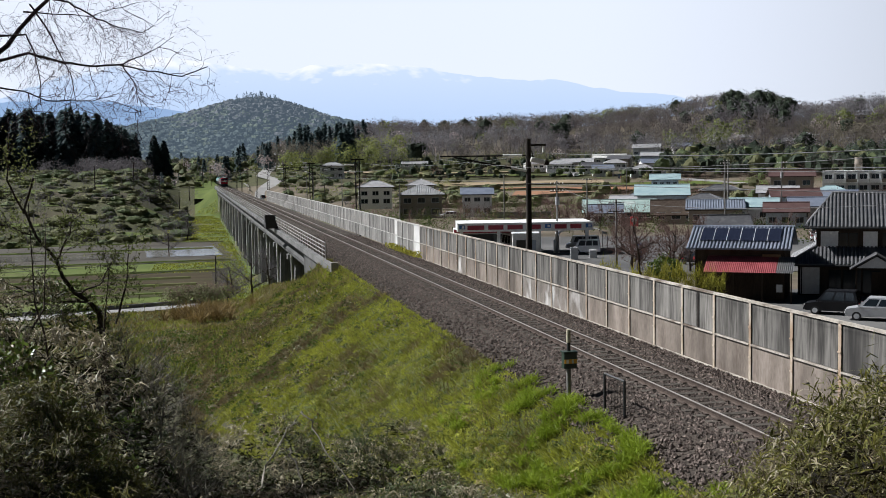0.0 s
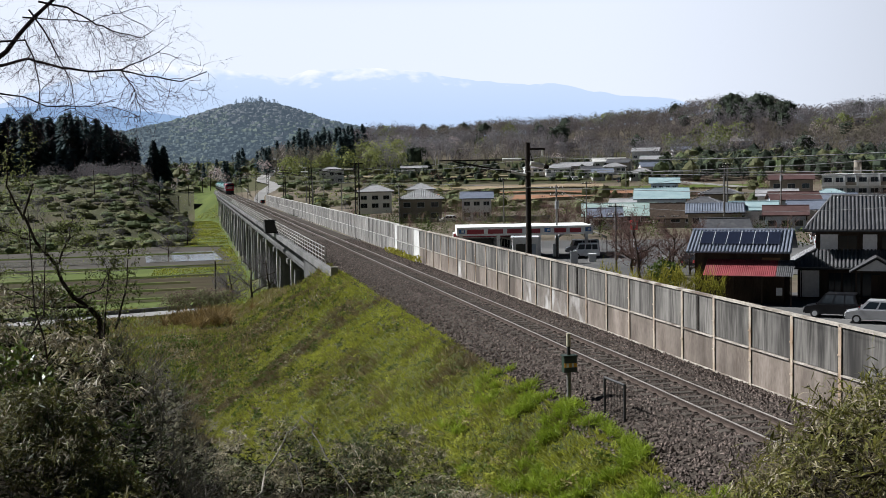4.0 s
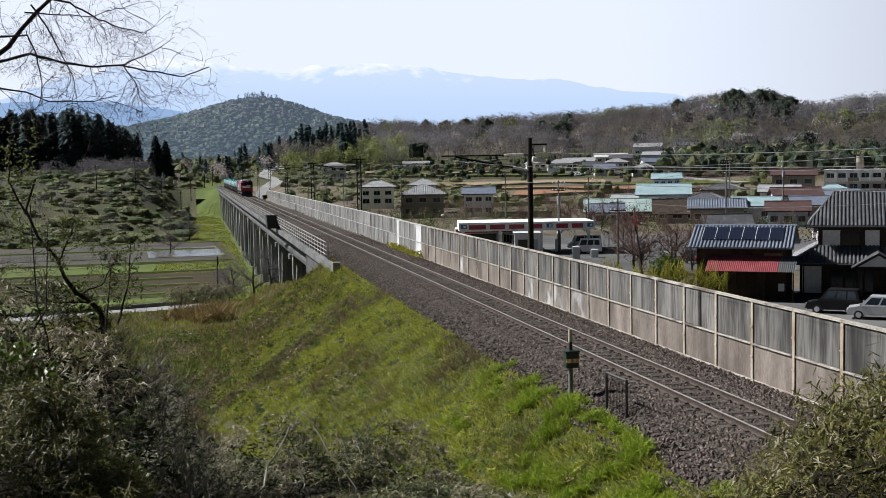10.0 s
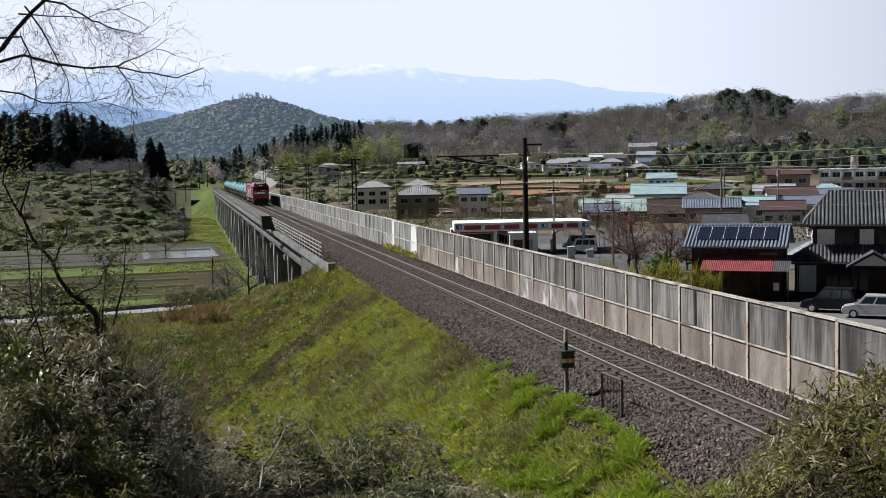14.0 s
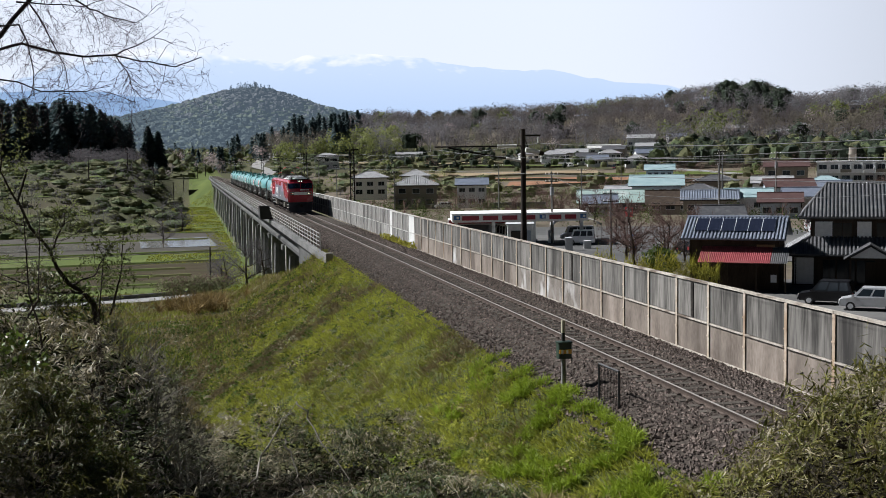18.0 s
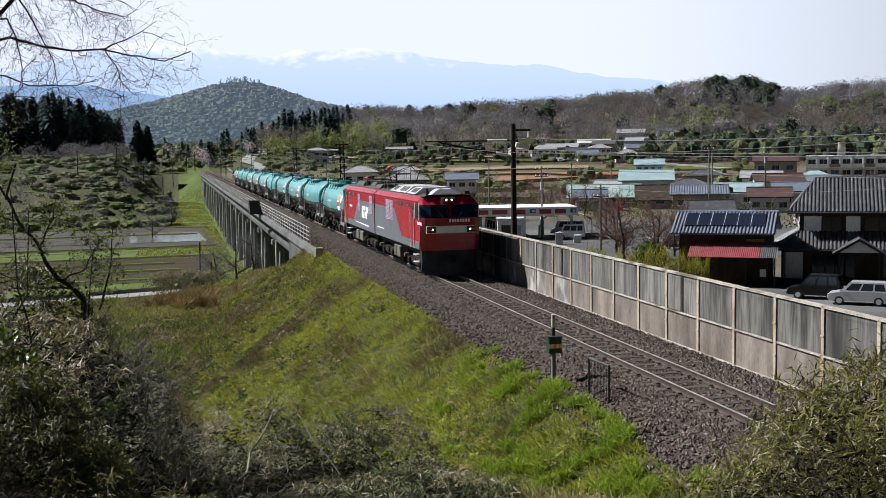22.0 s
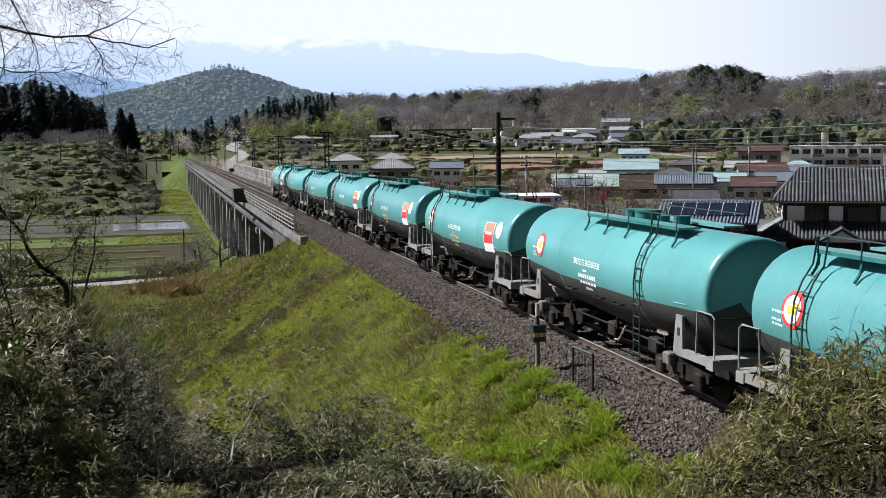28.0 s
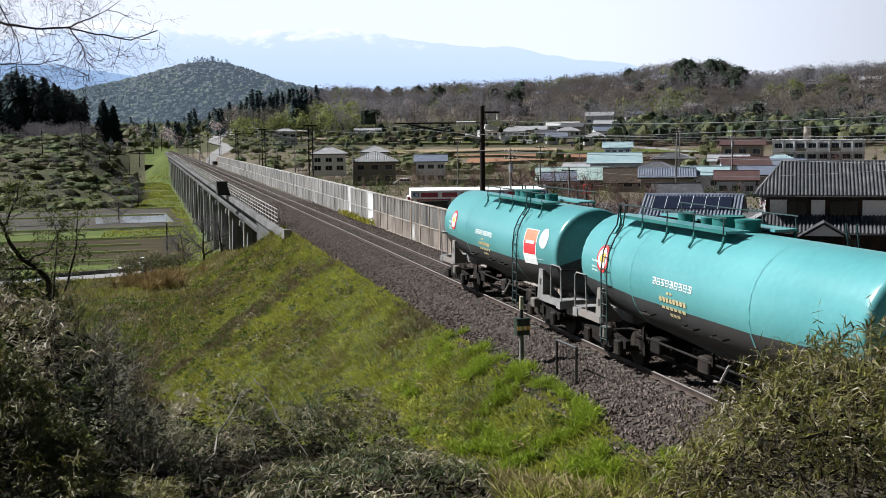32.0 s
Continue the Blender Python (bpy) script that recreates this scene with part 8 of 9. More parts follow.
        rows.append([(s * (dist - depth * k), c * (dist - depth * k), -60 + (top + 60) * (1 - k) ** 1.2 + (rough_ * 1.5 * noise.noise((a * 1.5, k * 4, 1)) * k)) for k in (1.0, 0.75, 0.5, 0.25, 0.1, 0.0)])
    g.loft(rows, closed=False, caps=False)
    return g


def elev(mark, d):
    return 5.6 + (306 - mark) / 1942.0 * d


MT = ((-60, 240), (-25, 205), (-9.5, 185), (-6, 140), (-4, 118), (-1.6, 107), (0.8, 116), (3.0, 126), (5.0, 134), (5.8, 122), (7.8, 121), (8.6, 117), (10.2, 122), (12, 127), (13.2, 137), (16, 149), (17.8, 154), (18.6, 150), (20.2, 164), (22, 176), (24.4, 183), (28, 214), (34, 228), (60, 250))
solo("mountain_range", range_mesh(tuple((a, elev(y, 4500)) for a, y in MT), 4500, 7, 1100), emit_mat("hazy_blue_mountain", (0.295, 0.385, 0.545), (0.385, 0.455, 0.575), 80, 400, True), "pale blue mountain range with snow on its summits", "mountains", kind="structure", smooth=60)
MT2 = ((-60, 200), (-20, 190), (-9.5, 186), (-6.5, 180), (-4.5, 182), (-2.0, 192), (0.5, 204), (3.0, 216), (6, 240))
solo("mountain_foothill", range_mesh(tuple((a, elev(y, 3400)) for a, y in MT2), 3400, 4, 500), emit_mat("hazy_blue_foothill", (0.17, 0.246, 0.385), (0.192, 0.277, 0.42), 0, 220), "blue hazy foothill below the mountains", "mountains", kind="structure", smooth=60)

# ---------------- slope grass ----------------


def patchy(x, y, s, k):
    return noise.noise((x * s, y * s, k))


def blades(n, box, hgt, power, mats, lean=0.5, test=None, w=0.016):
    x = RG.uniform(box[0], box[1], n)
    y = box[2] + (box[3] - box[2]) * RG.uniform(0, 1, n) ** power
    pn = np.array([patchy(float(u), float(v), 0.35, 4) for u, v in zip(x, y)])
    pd = np.array([patchy(float(u), float(v), 0.16, 8) for u, v in zip(x, y)])
    keep = np.ones(n, bool) if test is None else test(x, y, pn, pd)
    x, y, pn, pd = x[keep], y[keep], pn[keep], pd[keep]
    b = based(np.stack((x, y), 1), 0.02)
    n = len(b)
    hh = hgt * RG.uniform(0.4, 1.3, n) * (1 + 0.6 * pn)
    tip = b + np.stack((RG.normal(0, lean, n) * hh, RG.normal(0, lean, n) * hh, hh), 1)
    ww = w * (1 + y / 40)
    V = strokes(b, tip, ww, ww * 0.15).reshape(-1, 4, 3)
    u = RG.uniform(-0.25, 0.25, n)
    cls = np.where(pd + u > 0.22, 2, np.where(pn + u < 0.05, 1, 0))
    return [(V[cls == i].reshape(-1, 3), M[m]) for i, m in enumerate(mats)]


def sward(n, box, power, test):
    """Short lumpy sward: leaning blades, tinted in drifts of bright, olive, dark and withered grass."""
    x = RG.uniform(box[0], box[1], n)
    y = box[2] + (box[3] - box[2]) * RG.uniform(0, 1, n) ** power
    f = lambda s, k: np.array([noise.noise((float(u) * s, float(v) * s * 0.7, k)) for u, v in zip(x, y)])
    n1, n2, n3 = f(0.22, 4), f(0.75, 14), f(2.3, 24)
    keep = test(x, y, n1, n2)
    x, y, n1, n2, n3 = x[keep], y[keep], n1[keep], n2[keep], n3[keep]
    b = based(np.stack((x, y), 1), 0.02)
    m = len(b)
    hh = np.clip(0.10 + 0.09 * n2 + 0.15 * n3, 0.07, 0.34) * RG.uniform(0.6, 1.3, m)
    tip = b + np.stack((RG.normal(-0.2, 0.8, m) * hh, RG.normal(-0.1, 0.8, m) * hh, hh), 1)
    ww = 0.022 * (1 + y / 50)
    V = strokes(b, tip, ww, ww * 0.2).reshape(-1, 4, 3)
    west = np.clip((4.4 - x) * 0.09 + (y - 48) * 0.010, -0.15, 0.42)
    tone = n1 * 1.25 + n2 * 0.8 + west + RG.uniform(-0.16, 0.16, m)
    cls = np.where(tone > 0.42, 3, np.where(tone > 0.25, 2, np.where(tone + 0.6 * n3 > 0.06, 1, 0)))
    cls = np.where((n3 < -0.34) & (cls < 2), 4, cls)
    return [(V[cls == i].reshape(-1, 3), M[k]) for i, k in enumerate(("blade_bright", "blade_olive", "blade_dry", "straw_brown", "blade_dark"))]


def on_bank(x, y, pn, pd):
    return (x < 9.1 - 0.15 * pn) & (x > 0.012 * y - 1.5) & (x > 6.4 - (y - 19) * 0.24)


stuff("bank_turf", sward(250000, (-1.5, 9.1, 14, 95), 1.5, on_bank), "mottled spring turf on the railway bank", "grass")
stuff("lush_grass", blades(14000, (3.6, 9.6, 13.5, 30), 0.085, 1.0, ("blade_bright", "blade_bright", "blade_olive"), 0.7, lambda x, y, pn, pd: (pn > -0.12) & (x < 9.35 - 0.3 * pn) & (x > 5.4 - (y - 16) * 0.2) & (x < 0.6 * y), 0.02), "lush bright green grass tufts near the track", "grass")
stuff("near_grass", blades(42000, (2.5, 8.6, 7.5, 18), 0.13, 1.0, ("blade_olive", "blade_dry", "blade_dry"), 0.9, lambda x, y, pn, pd: (x < 0.62 * y) & (x > 0.29 * y + 0.3), 0.017), "short tangled grass at the thicket's edge", "grass")
stuff("valley_grass", blades(30000, (-14, 9, 62, 150), 0.28, 1.2, ("blade_olive", "blade_dry", "blade_dry"), 0.4, None, 0.03), "dry and green grass in the gully", "grass")
stuff("meadow_grass", blades(22000, (-8, 9, 150, 460), 0.22, 1.0, ("blade_bright", "blade_olive", "blade_olive"), 0.4, lambda x, y, pn, pd: (y > 285) | ((y > 200) & (y < 222)) | (x > 4), 0.045), "green meadow strips beside the viaduct", "grass")
# straw stems standing in the grass and reeds in the gully
n = 2600
x, y = RG.uniform(0, 9, n), RG.uniform(24, 80, n)
k = np.array([patchy(float(u), float(v), 0.16, 8) for u, v in zip(x, y)]) > 0.12
b = based(np.stack((x, y), 1)[k])
tip = b + np.stack((RG.normal(0, 0.15, len(b)), RG.normal(0, 0.15, len(b)), RG.uniform(0.4, 0.9, len(b))), 1)
b2 = based(np.stack((RG.normal(0.4, 1.5, 70), RG.normal(109, 4.0, 70)), 1))
M["reed"] = material("rusty_reeds", (0.12, 0.085, 0.032), (0.22, 0.155, 0.06), 0.3, 0.8, 0.0, island=0.35, trans=0.2)
stuff("dry_stems", [(strokes(b, tip, 0.022, 0.012), M["blade_dry"]), (tufts(b2, 70, (0.7, 2.1), 0.035, (0.75, 1.55), (0.1, 0.9)).reshape(-1, 3), M["reed"])], "dry straw stems and rusty reeds", "stems")
# white litter in the grass by the frame
lt = thing("litter", pose(9.62, 25.4, -0.50, 0, 0, 20), "crumpled white scraps lying by the ballast", "litter")
part("scrap", Mesh().loft([[(-0.3, -0.15, 0), (0.25, -0.2, 0), (0.3, 0.15, 0), (-0.2, 0.2, 0)], [(-0.2, -0.05, 0.09), (0.1, -0.1, 0.05), (0.2, 0.1, 0.1), (-0.1, 0.1, 0.06)]]), M["white_panel"], lt)
part("scrap", Mesh().loft([[(0.4, -0.45, 0), (0.8, -0.5, 0), (0.75, -0.2, 0), (0.45, -0.2, 0)], [(0.5, -0.4, 0.07), (0.7, -0.4, 0.04), (0.7, -0.3, 0.08), (0.5, -0.25, 0.05)]]), M["white_panel"], lt)


# ---------------- thicket on the camera's hillside ----------------
SLANT = ((-16, 0.075), (-9.3, 0.098), (-6.5, 0.118), (-4.8, 0.135), (-3.2, 0.155), (-2.0, 0.178), (-0.4, 0.212), (1.1, 0.240), (3.0, 0.240), (4.6, 0.236), (8.0, 0.243), (10.3, 0.252), (13.0, 0.272), (15.0, 0.31), (17, 0.36))
REACH = ((-16, 13), (-9, 14), (-3, 15), (0, 18), (5, 21), (10, 22), (15, 22))
M["leaf_pale"] = material("pale_dwarf_bamboo_leaves", (0.20, 0.172, 0.108), (0.36, 0.32, 0.22), 0.8, 0.5, 0.0, island=0.45, trans=0.15, spec=0.2)
M["straw_leaf"] = material("withered_straw_leaves", (0.085, 0.068, 0.036), (0.165, 0.138, 0.080), 0.8, 0.5, 0.0, island=0.45, trans=0.18)
M["dead_stem"] = material("grey_dead_stems", (0.10, 0.09, 0.075), (0.22, 0.20, 0.17), 2, 0.8, 0.0, island=0.4)


# the brown and the dark green carry the thicket's inner shade in their colour
M["thicket_brown"] = material("shaded_brown_bamboo_leaves", (0.012, 0.010, 0.006), (0.032, 0.025, 0.015), 0.8, 0.7, 0.0, island=0.45, trans=0.06)
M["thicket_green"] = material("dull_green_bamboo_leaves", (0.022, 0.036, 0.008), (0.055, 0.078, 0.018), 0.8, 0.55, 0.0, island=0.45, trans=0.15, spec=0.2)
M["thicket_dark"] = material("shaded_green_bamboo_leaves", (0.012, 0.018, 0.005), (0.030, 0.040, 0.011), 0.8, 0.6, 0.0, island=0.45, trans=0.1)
M["corner_olive"] = material("yellow_olive_bamboo_leaves", (0.085, 0.082, 0.016), (0.165, 0.155, 0.036), 0.8, 0.5, 0.0, island=0.45, trans=0.25, spec=0.2)
M["thicket_olive"] = material("olive_bamboo_leaves", (0.060, 0.064, 0.014), (0.118, 0.120, 0.030), 0.8, 0.55, 0.0, island=0.45, trans=0.18, spec=0.2)


def canopy(az, d):
    flat = az + (max(az, -4.2) - az) * min(1, max(0, (11.0 - d) / 2.5))
    s, r0 = ramp_of(flat, SLANT), ramp_of(az, REACH)
    x, y = d * math.sin(radians(az)), d * math.cos(radians(az))
    lump = 0.95 * noise.noise((x * 0.8, y * 0.8, 1.5)) + 0.5 * noise.noise((x * 2.0, y * 2.0, 4.5)) + 0.15 * noise.noise((x * 5.0, y * 5.0, 2.5))
    lump -= 1.6 * math.exp(-((az - 4.2) / 1.9) ** 2 - ((d - 16.7) / 1.8) ** 2)
    lump -= 1.5 * math.exp(-((az - 3.8) / 2.0) ** 2 - ((d - 13.4) / 1.8) ** 2)
    z = EYE[2] - s * r0 - 0.16 + lump - 0.02 * max(0, r0 - d)
    if d > r0:
        z -= (d - r0) * 0.55
    return x, y, max(z, lie(x, y) + 0.15), lump


def thicket(n, az0, az1, d0, d1, deep):
    out, lumps = [], []
    az = RG.uniform(az0, az1, n)
    dd = np.sqrt(RG.uniform(d0 ** 2, d1 ** 2, n))
    dz = RG.exponential(deep, n)
    for a, d, e in zip(az, dd, dz):
        x, y, z, l = canopy(float(a), float(d))
        gz = lie(x, y)
        if ((x - 1.2) / 0.8) ** 2 + ((y - 16.7) / 1.5) ** 2 < RG.uniform(0.5, 1.2):
            continue
        if z < gz + 0.25 and RG.uniform() < 0.7:
            continue
        out.append((x, y, max(gz + 0.03, z - e)))
        lumps.append(l)
    return np.array(out), np.array(lumps)


def leaf_dirs(n, droop=0.35):
    d = unit(n)
    d[:, 2] = d[:, 2] * 0.55 - droop * RG.uniform(0, 1, n)
    return d


# an inner layer with shade put into its leaf colours, then tufts over it
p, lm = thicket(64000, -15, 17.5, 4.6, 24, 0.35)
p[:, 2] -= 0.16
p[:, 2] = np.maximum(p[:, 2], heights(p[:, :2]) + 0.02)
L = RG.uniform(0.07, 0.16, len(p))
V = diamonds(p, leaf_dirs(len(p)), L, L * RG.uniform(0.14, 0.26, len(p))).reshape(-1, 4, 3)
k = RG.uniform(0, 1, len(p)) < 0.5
stuff("dwarf_bamboo_thicket", [(V[k].reshape(-1, 3), M["thicket_brown"]), (V[~k].reshape(-1, 3), M["thicket_dark"])], "inner leaves of a dwarf bamboo thicket, coloured dark for shade", "thicket")
p, lm = thicket(18000, -15, 17.5, 6.4, 24, 0.10)
az_ = np.degrees(np.arctan2(p[:, 0], p[:, 1]))
big = np.array([noise.noise((float(a) * 0.55, float(b) * 0.55, 12)) for a, b in p[:, :2]])
fine_ = np.array([noise.noise((float(a) * 1.7, float(b) * 1.7, 22)) for a, b in p[:, :2]])
keep = fine_ + 0.4 * lm + RG.uniform(-0.18, 0.18, len(p)) > 0.04
dd_ = np.hypot(p[:, 0], p[:, 1])
keep &= ((az_ - 4.1) / 2.4) ** 2 + ((dd_ - 15.9) / 3.2) ** 2 > RG.uniform(0.5, 1.1, len(p))
# fewer tufts on the mound's right flank, so the dark layer stands for shade
keep &= ~((az_ > -4.2) & (az_ < 0.9) & (RG.uniform(0, 1, len(p)) < 0.66))
p, az_, big = p[keep], az_[keep], big[keep]
V = tufts(p, 9, (0.09, 0.23), 0.075)
tone = np.repeat(big + np.where(az_ < 1, 0.16, -0.08), 9) + RG.uniform(-0.42, 0.42, len(V))
cls = np.where(tone > 0.08, 0, np.where(tone > 0.0, 1, np.where(tone > -0.24, 2, 3)))
stuff("bamboo_tufts", [(V[cls == i].reshape(-1, 3), M[m]) for i, m in enumerate(("leaf_pale", "straw_leaf", "thicket_olive", "thicket_green"))], "arching pale dry and green leaves of dwarf bamboo", "thicket")
# grey dead canes leaning out of the mound and its rim
p, lm = thicket(2400, -15, 15.5, 6.5, 23, 0.12)
d = unit(len(p)) * RG.uniform(0.12, 0.5, len(p))[:, None]
d[:, 2] = np.abs(d[:, 2]) * 0.7
q, lm = thicket(1500, -4.2, 0.4, 12.5, 16.5, 0.05)
e = unit(len(q)) * RG.uniform(0.2, 0.6, len(q))[:, None]
e[:, 2] = np.abs(e[:, 2]) * 0.9
stuff("dead_stems", [(strokes(p - np.array([0, 0, 0.08]), p + d, 0.006, 0.002), M["dead_stem"]), (strokes(q - np.array([0, 0, 0.1]), q + e, 0.008, 0.002), M["dead_stem"])], "thin grey dead canes in the thicket", "stems")
# leafy evergreen sprays on the left of the mound
p, lm = thicket(15000, -15, -3.0, 9.5, 14.5, 0.20)
keep = np.array([noise.noise((float(a) * 0.5, float(b) * 0.5, 30)) > 0.06 for a, b in p[:, :2]])
p = p[keep] + np.array([0, 0, 0.12])
L = RG.uniform(0.05, 0.10, len(p))
M["evergreen"] = material("fresh_evergreen_leaves", (0.055, 0.088, 0.014), (0.12, 0.165, 0.034), 0.8, 0.4, 0.0, island=0.4, trans=0.25, spec=0.3)
stuff("evergreen_sprays", [(diamonds(p, unit(len(p)), L, L * 0.45), M["evergreen"])], "glossy green leafy sprays among the thicket", "shrubs")
# thicket beside the track at the near corner
n = 46000
x, y = RG.uniform(5.0, 10.4, n), RG.uniform(7.5, 14.5, n)
k = []
for u, v in zip(x, y):
    a = math.degrees(math.atan2(u, v))
    d = math.hypot(u, v)
    s = ramp_of(a, ((24.5, 0.38), (26, 0.325), (27.6, 0.29), (29, 0.268), (30.3, 0.245), (31.3, 0.222), (33, 0.198), (36, 0.18), (45, 0.16)))
    lump = 0.45 * noise.noise((u * 1.3, v * 1.3, 51)) + 0.42 * noise.noise((u * 3.2, v * 3.2, 41)) - 0.1
    z = EYE[2] - s * 11.5 + lump * 0.9 - (0.5 * max(0, d - 12))
    k.append((u, v, z - RG.exponential(0.42)) if a > 24.3 and z > lie(u, v) + 0.3 else (0, 0, -99))
p = np.array(k)
p = p[p[:, 2] > -50]
p[:, 2] = np.maximum(p[:, 2], heights(p[:, :2]) + 0.05)
n = len(p)
sel = RG.choice(n, 17000)
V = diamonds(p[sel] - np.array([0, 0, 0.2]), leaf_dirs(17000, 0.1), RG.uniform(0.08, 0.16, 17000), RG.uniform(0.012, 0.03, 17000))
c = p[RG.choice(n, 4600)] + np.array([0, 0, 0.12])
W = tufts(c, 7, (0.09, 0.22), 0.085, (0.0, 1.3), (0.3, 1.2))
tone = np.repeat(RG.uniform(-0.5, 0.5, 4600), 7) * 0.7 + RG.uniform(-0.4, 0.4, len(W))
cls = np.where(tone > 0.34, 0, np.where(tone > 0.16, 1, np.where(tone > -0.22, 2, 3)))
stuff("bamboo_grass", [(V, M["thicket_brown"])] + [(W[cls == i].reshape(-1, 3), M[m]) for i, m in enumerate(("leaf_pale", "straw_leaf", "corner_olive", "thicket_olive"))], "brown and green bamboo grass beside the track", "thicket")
NS = 420
sel = p[RG.choice(n, NS)]
d = np.stack((RG.normal(0, 0.13, NS), RG.normal(0, 0.13, NS), RG.uniform(0.2, 0.85, NS)), 1)
lv = np.concatenate([sel + d * f + RG.normal(0, 0.02, (NS, 3)) for f in (0.15, 0.28, 0.38, 0.46, 0.54, 0.62)])
ld = np.tile(d, (6, 1)) * 0.6 + unit(NS * 6) * 0.45
stuff("bamboo_stalks", [(strokes(sel - d, sel + d * 0.6, 0.011, 0.004), M["straw_leaf"]), (diamonds(lv, ld, RG.uniform(0.10, 0.22, NS * 6), np.full(NS * 6, 0.020)), M["thicket_olive"])], "thin upright stalks above the bamboo grass", "stems")

# ---------------- trees close to the camera ----------------


def wander(a, b, n, amp, seed):
    a, b = Vector(a), Vector(b)
    out = []
    for i in range(n + 1):
        t = i / n
        v = a.lerp(b, t)
        o = noise.noise_vector((t * 3.1 + seed, seed * 1.7, 0.4)) * amp * math.sin(math.pi * min(1, t * 1.4 + 0.05))
        out.append(v + o)
    return out


def limb_mesh(pts, r0, r1, n=7):
    """A bent tapering limb through the points, as one skin."""
    g = Mesh()
    rings = []
    N = len(pts)
    for i, p in enumerate(pts):
        d = (pts[min(i + 1, N - 1)] - pts[max(i - 1, 0)]).normalized()
        a = d.cross(Vector((0.13, 0.9, 0.31))).normalized()
        b = d.cross(a)
        r = r0 + (r1 - r0) * i / (N - 1)
        rings.append([tuple(p + (a * math.cos(6.283 * k / n) + b * math.sin(6.283 * k / n)) * r * (1 + 0.12 * noise.noise(p * 9))) for k in range(n)])
    return g.loft(rings)


def twigs_from(pts, count, length, r, seed, droop=0.0, depth=2, curl=0.20):
    """Fine curved side twigs along a limb, as chains of thin strokes."""
    rng = random.Random(seed)
    P, Q, W0, W1 = [], [], [], []

    def grow(p, d, L, w, lev):
        n = 6
        for i in range(n):
            d = (d + Vector((rng.gauss(0, curl), rng.gauss(0, curl * 0.7), rng.gauss(0, curl) - droop * 0.22))).normalized()
            q = p + d * (L / n)
            P.append(tuple(p)), Q.append(tuple(q)), W0.append(w * (1 - i / n * 0.6)), W1.append(w * (1 - (i + 1) / n * 0.6))
            p = q
            if lev > 0 and rng.random() < 0.62:
                side = Vector((rng.gauss(0, 1), rng.gauss(0, 0.6), rng.gauss(0, 1) - droop)).normalized()
                grow(p, (d * 0.6 + side * 0.8).normalized(), L * rng.uniform(0.3, 0.6), w * 0.6, lev - 1)

    for _ in range(count):
        i = rng.randrange(1, len(pts))
        p = pts[i - 1].lerp(pts[i], rng.random())
        d0 = (pts[i] - pts[i - 1]).normalized()
        side = Vector((rng.gauss(0, 1), rng.gauss(0, 0.5), rng.gauss(0, 1) - droop)).normalized()
        grow(p, (d0 * 0.7 + side).normalized(), length * rng.uniform(0.4, 1.2), r * rng.uniform(0.6, 1.1), depth)
    return strokes(np.array(P), np.array(Q), np.array(W0), np.array(W1))


# a copy of the bark with the darkness of backlight put into its colour
M["dark_bark"] = material("dark_backlit_bark", (0.018, 0.013, 0.013), (0.045, 0.034, 0.034), 9, 0.95, 0.5, fine=60)
M["purple_twig"] = material("purplish_bare_twigs", (0.050, 0.034, 0.040), (0.095, 0.070, 0.076), 3, 0.8, 0.0, island=0.3)
tree = thing("bare_tree", pose(0, 0, 0), "leafless dark tree leaning out over the slope", "tree")
V3 = Vector
base = (-3.6, 9.3, lie(-3.6, 9.3) - 0.3)
trunk_pts = wander(base, (-2.05, 9.35, 6.1), 8, 0.25, 2) + wander((-1.98, 9.36, 6.2), (-0.8, 9.46, 7.35), 9, 0.12, 3)
part("trunk", limb_mesh(trunk_pts, 0.034, 0.012, 10), M["dark_bark"], tree, smooth=60)
BOUGHS = (((-1.90, 9.2, 6.30), (-1.54, 9.07, 6.51), (-1.22, 9.12, 6.60), (-0.97, 9.15, 6.53), (-0.76, 9.17, 6.505), (-0.55, 9.18, 6.52), (-0.33, 9.19, 6.47), (-0.07, 9.2, 6.43), (0.14, 9.2, 6.51)),
         ((-0.55, 9.18, 6.52), (-0.41, 9.19, 6.58), (-0.28, 9.2, 6.64), (-0.12, 9.2, 6.75)),
         ((-2.0, 9.0, 6.2), (-1.48, 8.88, 6.32), (-1.24, 8.91, 6.29), (-1.08, 8.93, 6.22), (-0.8, 8.96, 6.22), (-0.57, 8.98, 6.26)),
         ((-1.30, 9.5, 6.97), (-1.08, 9.54, 6.96), (-0.78, 9.57, 6.95), (-0.6, 9.58, 7.02)),
         ((-1.16, 9.38, 7.08), (-0.93, 9.35, 7.03), (-0.76, 9.37, 6.93), (-0.59, 9.38, 6.85), (-0.37, 9.39, 6.8), (-0.28, 9.4, 6.86)),
         ((-1.22, 9.3, 7.0), (-1.1, 9.24, 6.82), (-1.02, 9.24, 6.65), (-0.92, 9.25, 6.43), (-0.89, 9.26, 6.16)),
         ((-1.5, 9.1, 6.72), (-1.22, 9.02, 6.73), (-1.16, 9.03, 6.58), (-1.13, 9.03, 6.36), (-1.14, 9.03, 6.19)),
         ((-0.53, 9.18, 6.52), (-0.44, 9.19, 6.38), (-0.39, 9.19, 6.2), (-0.43, 9.19, 6.07)))
RAD = (0.0135, 0.006, 0.009, 0.007, 0.009, 0.008, 0.009, 0.005)
for i, (lp, r) in enumerate(zip(BOUGHS, RAD)):
    pts = []
    for a, b in zip(lp, lp[1:]):
        seg = wander(a, b, 4, 0.018, i * 3 + a[0])
        pts += seg if not pts else seg[1:]
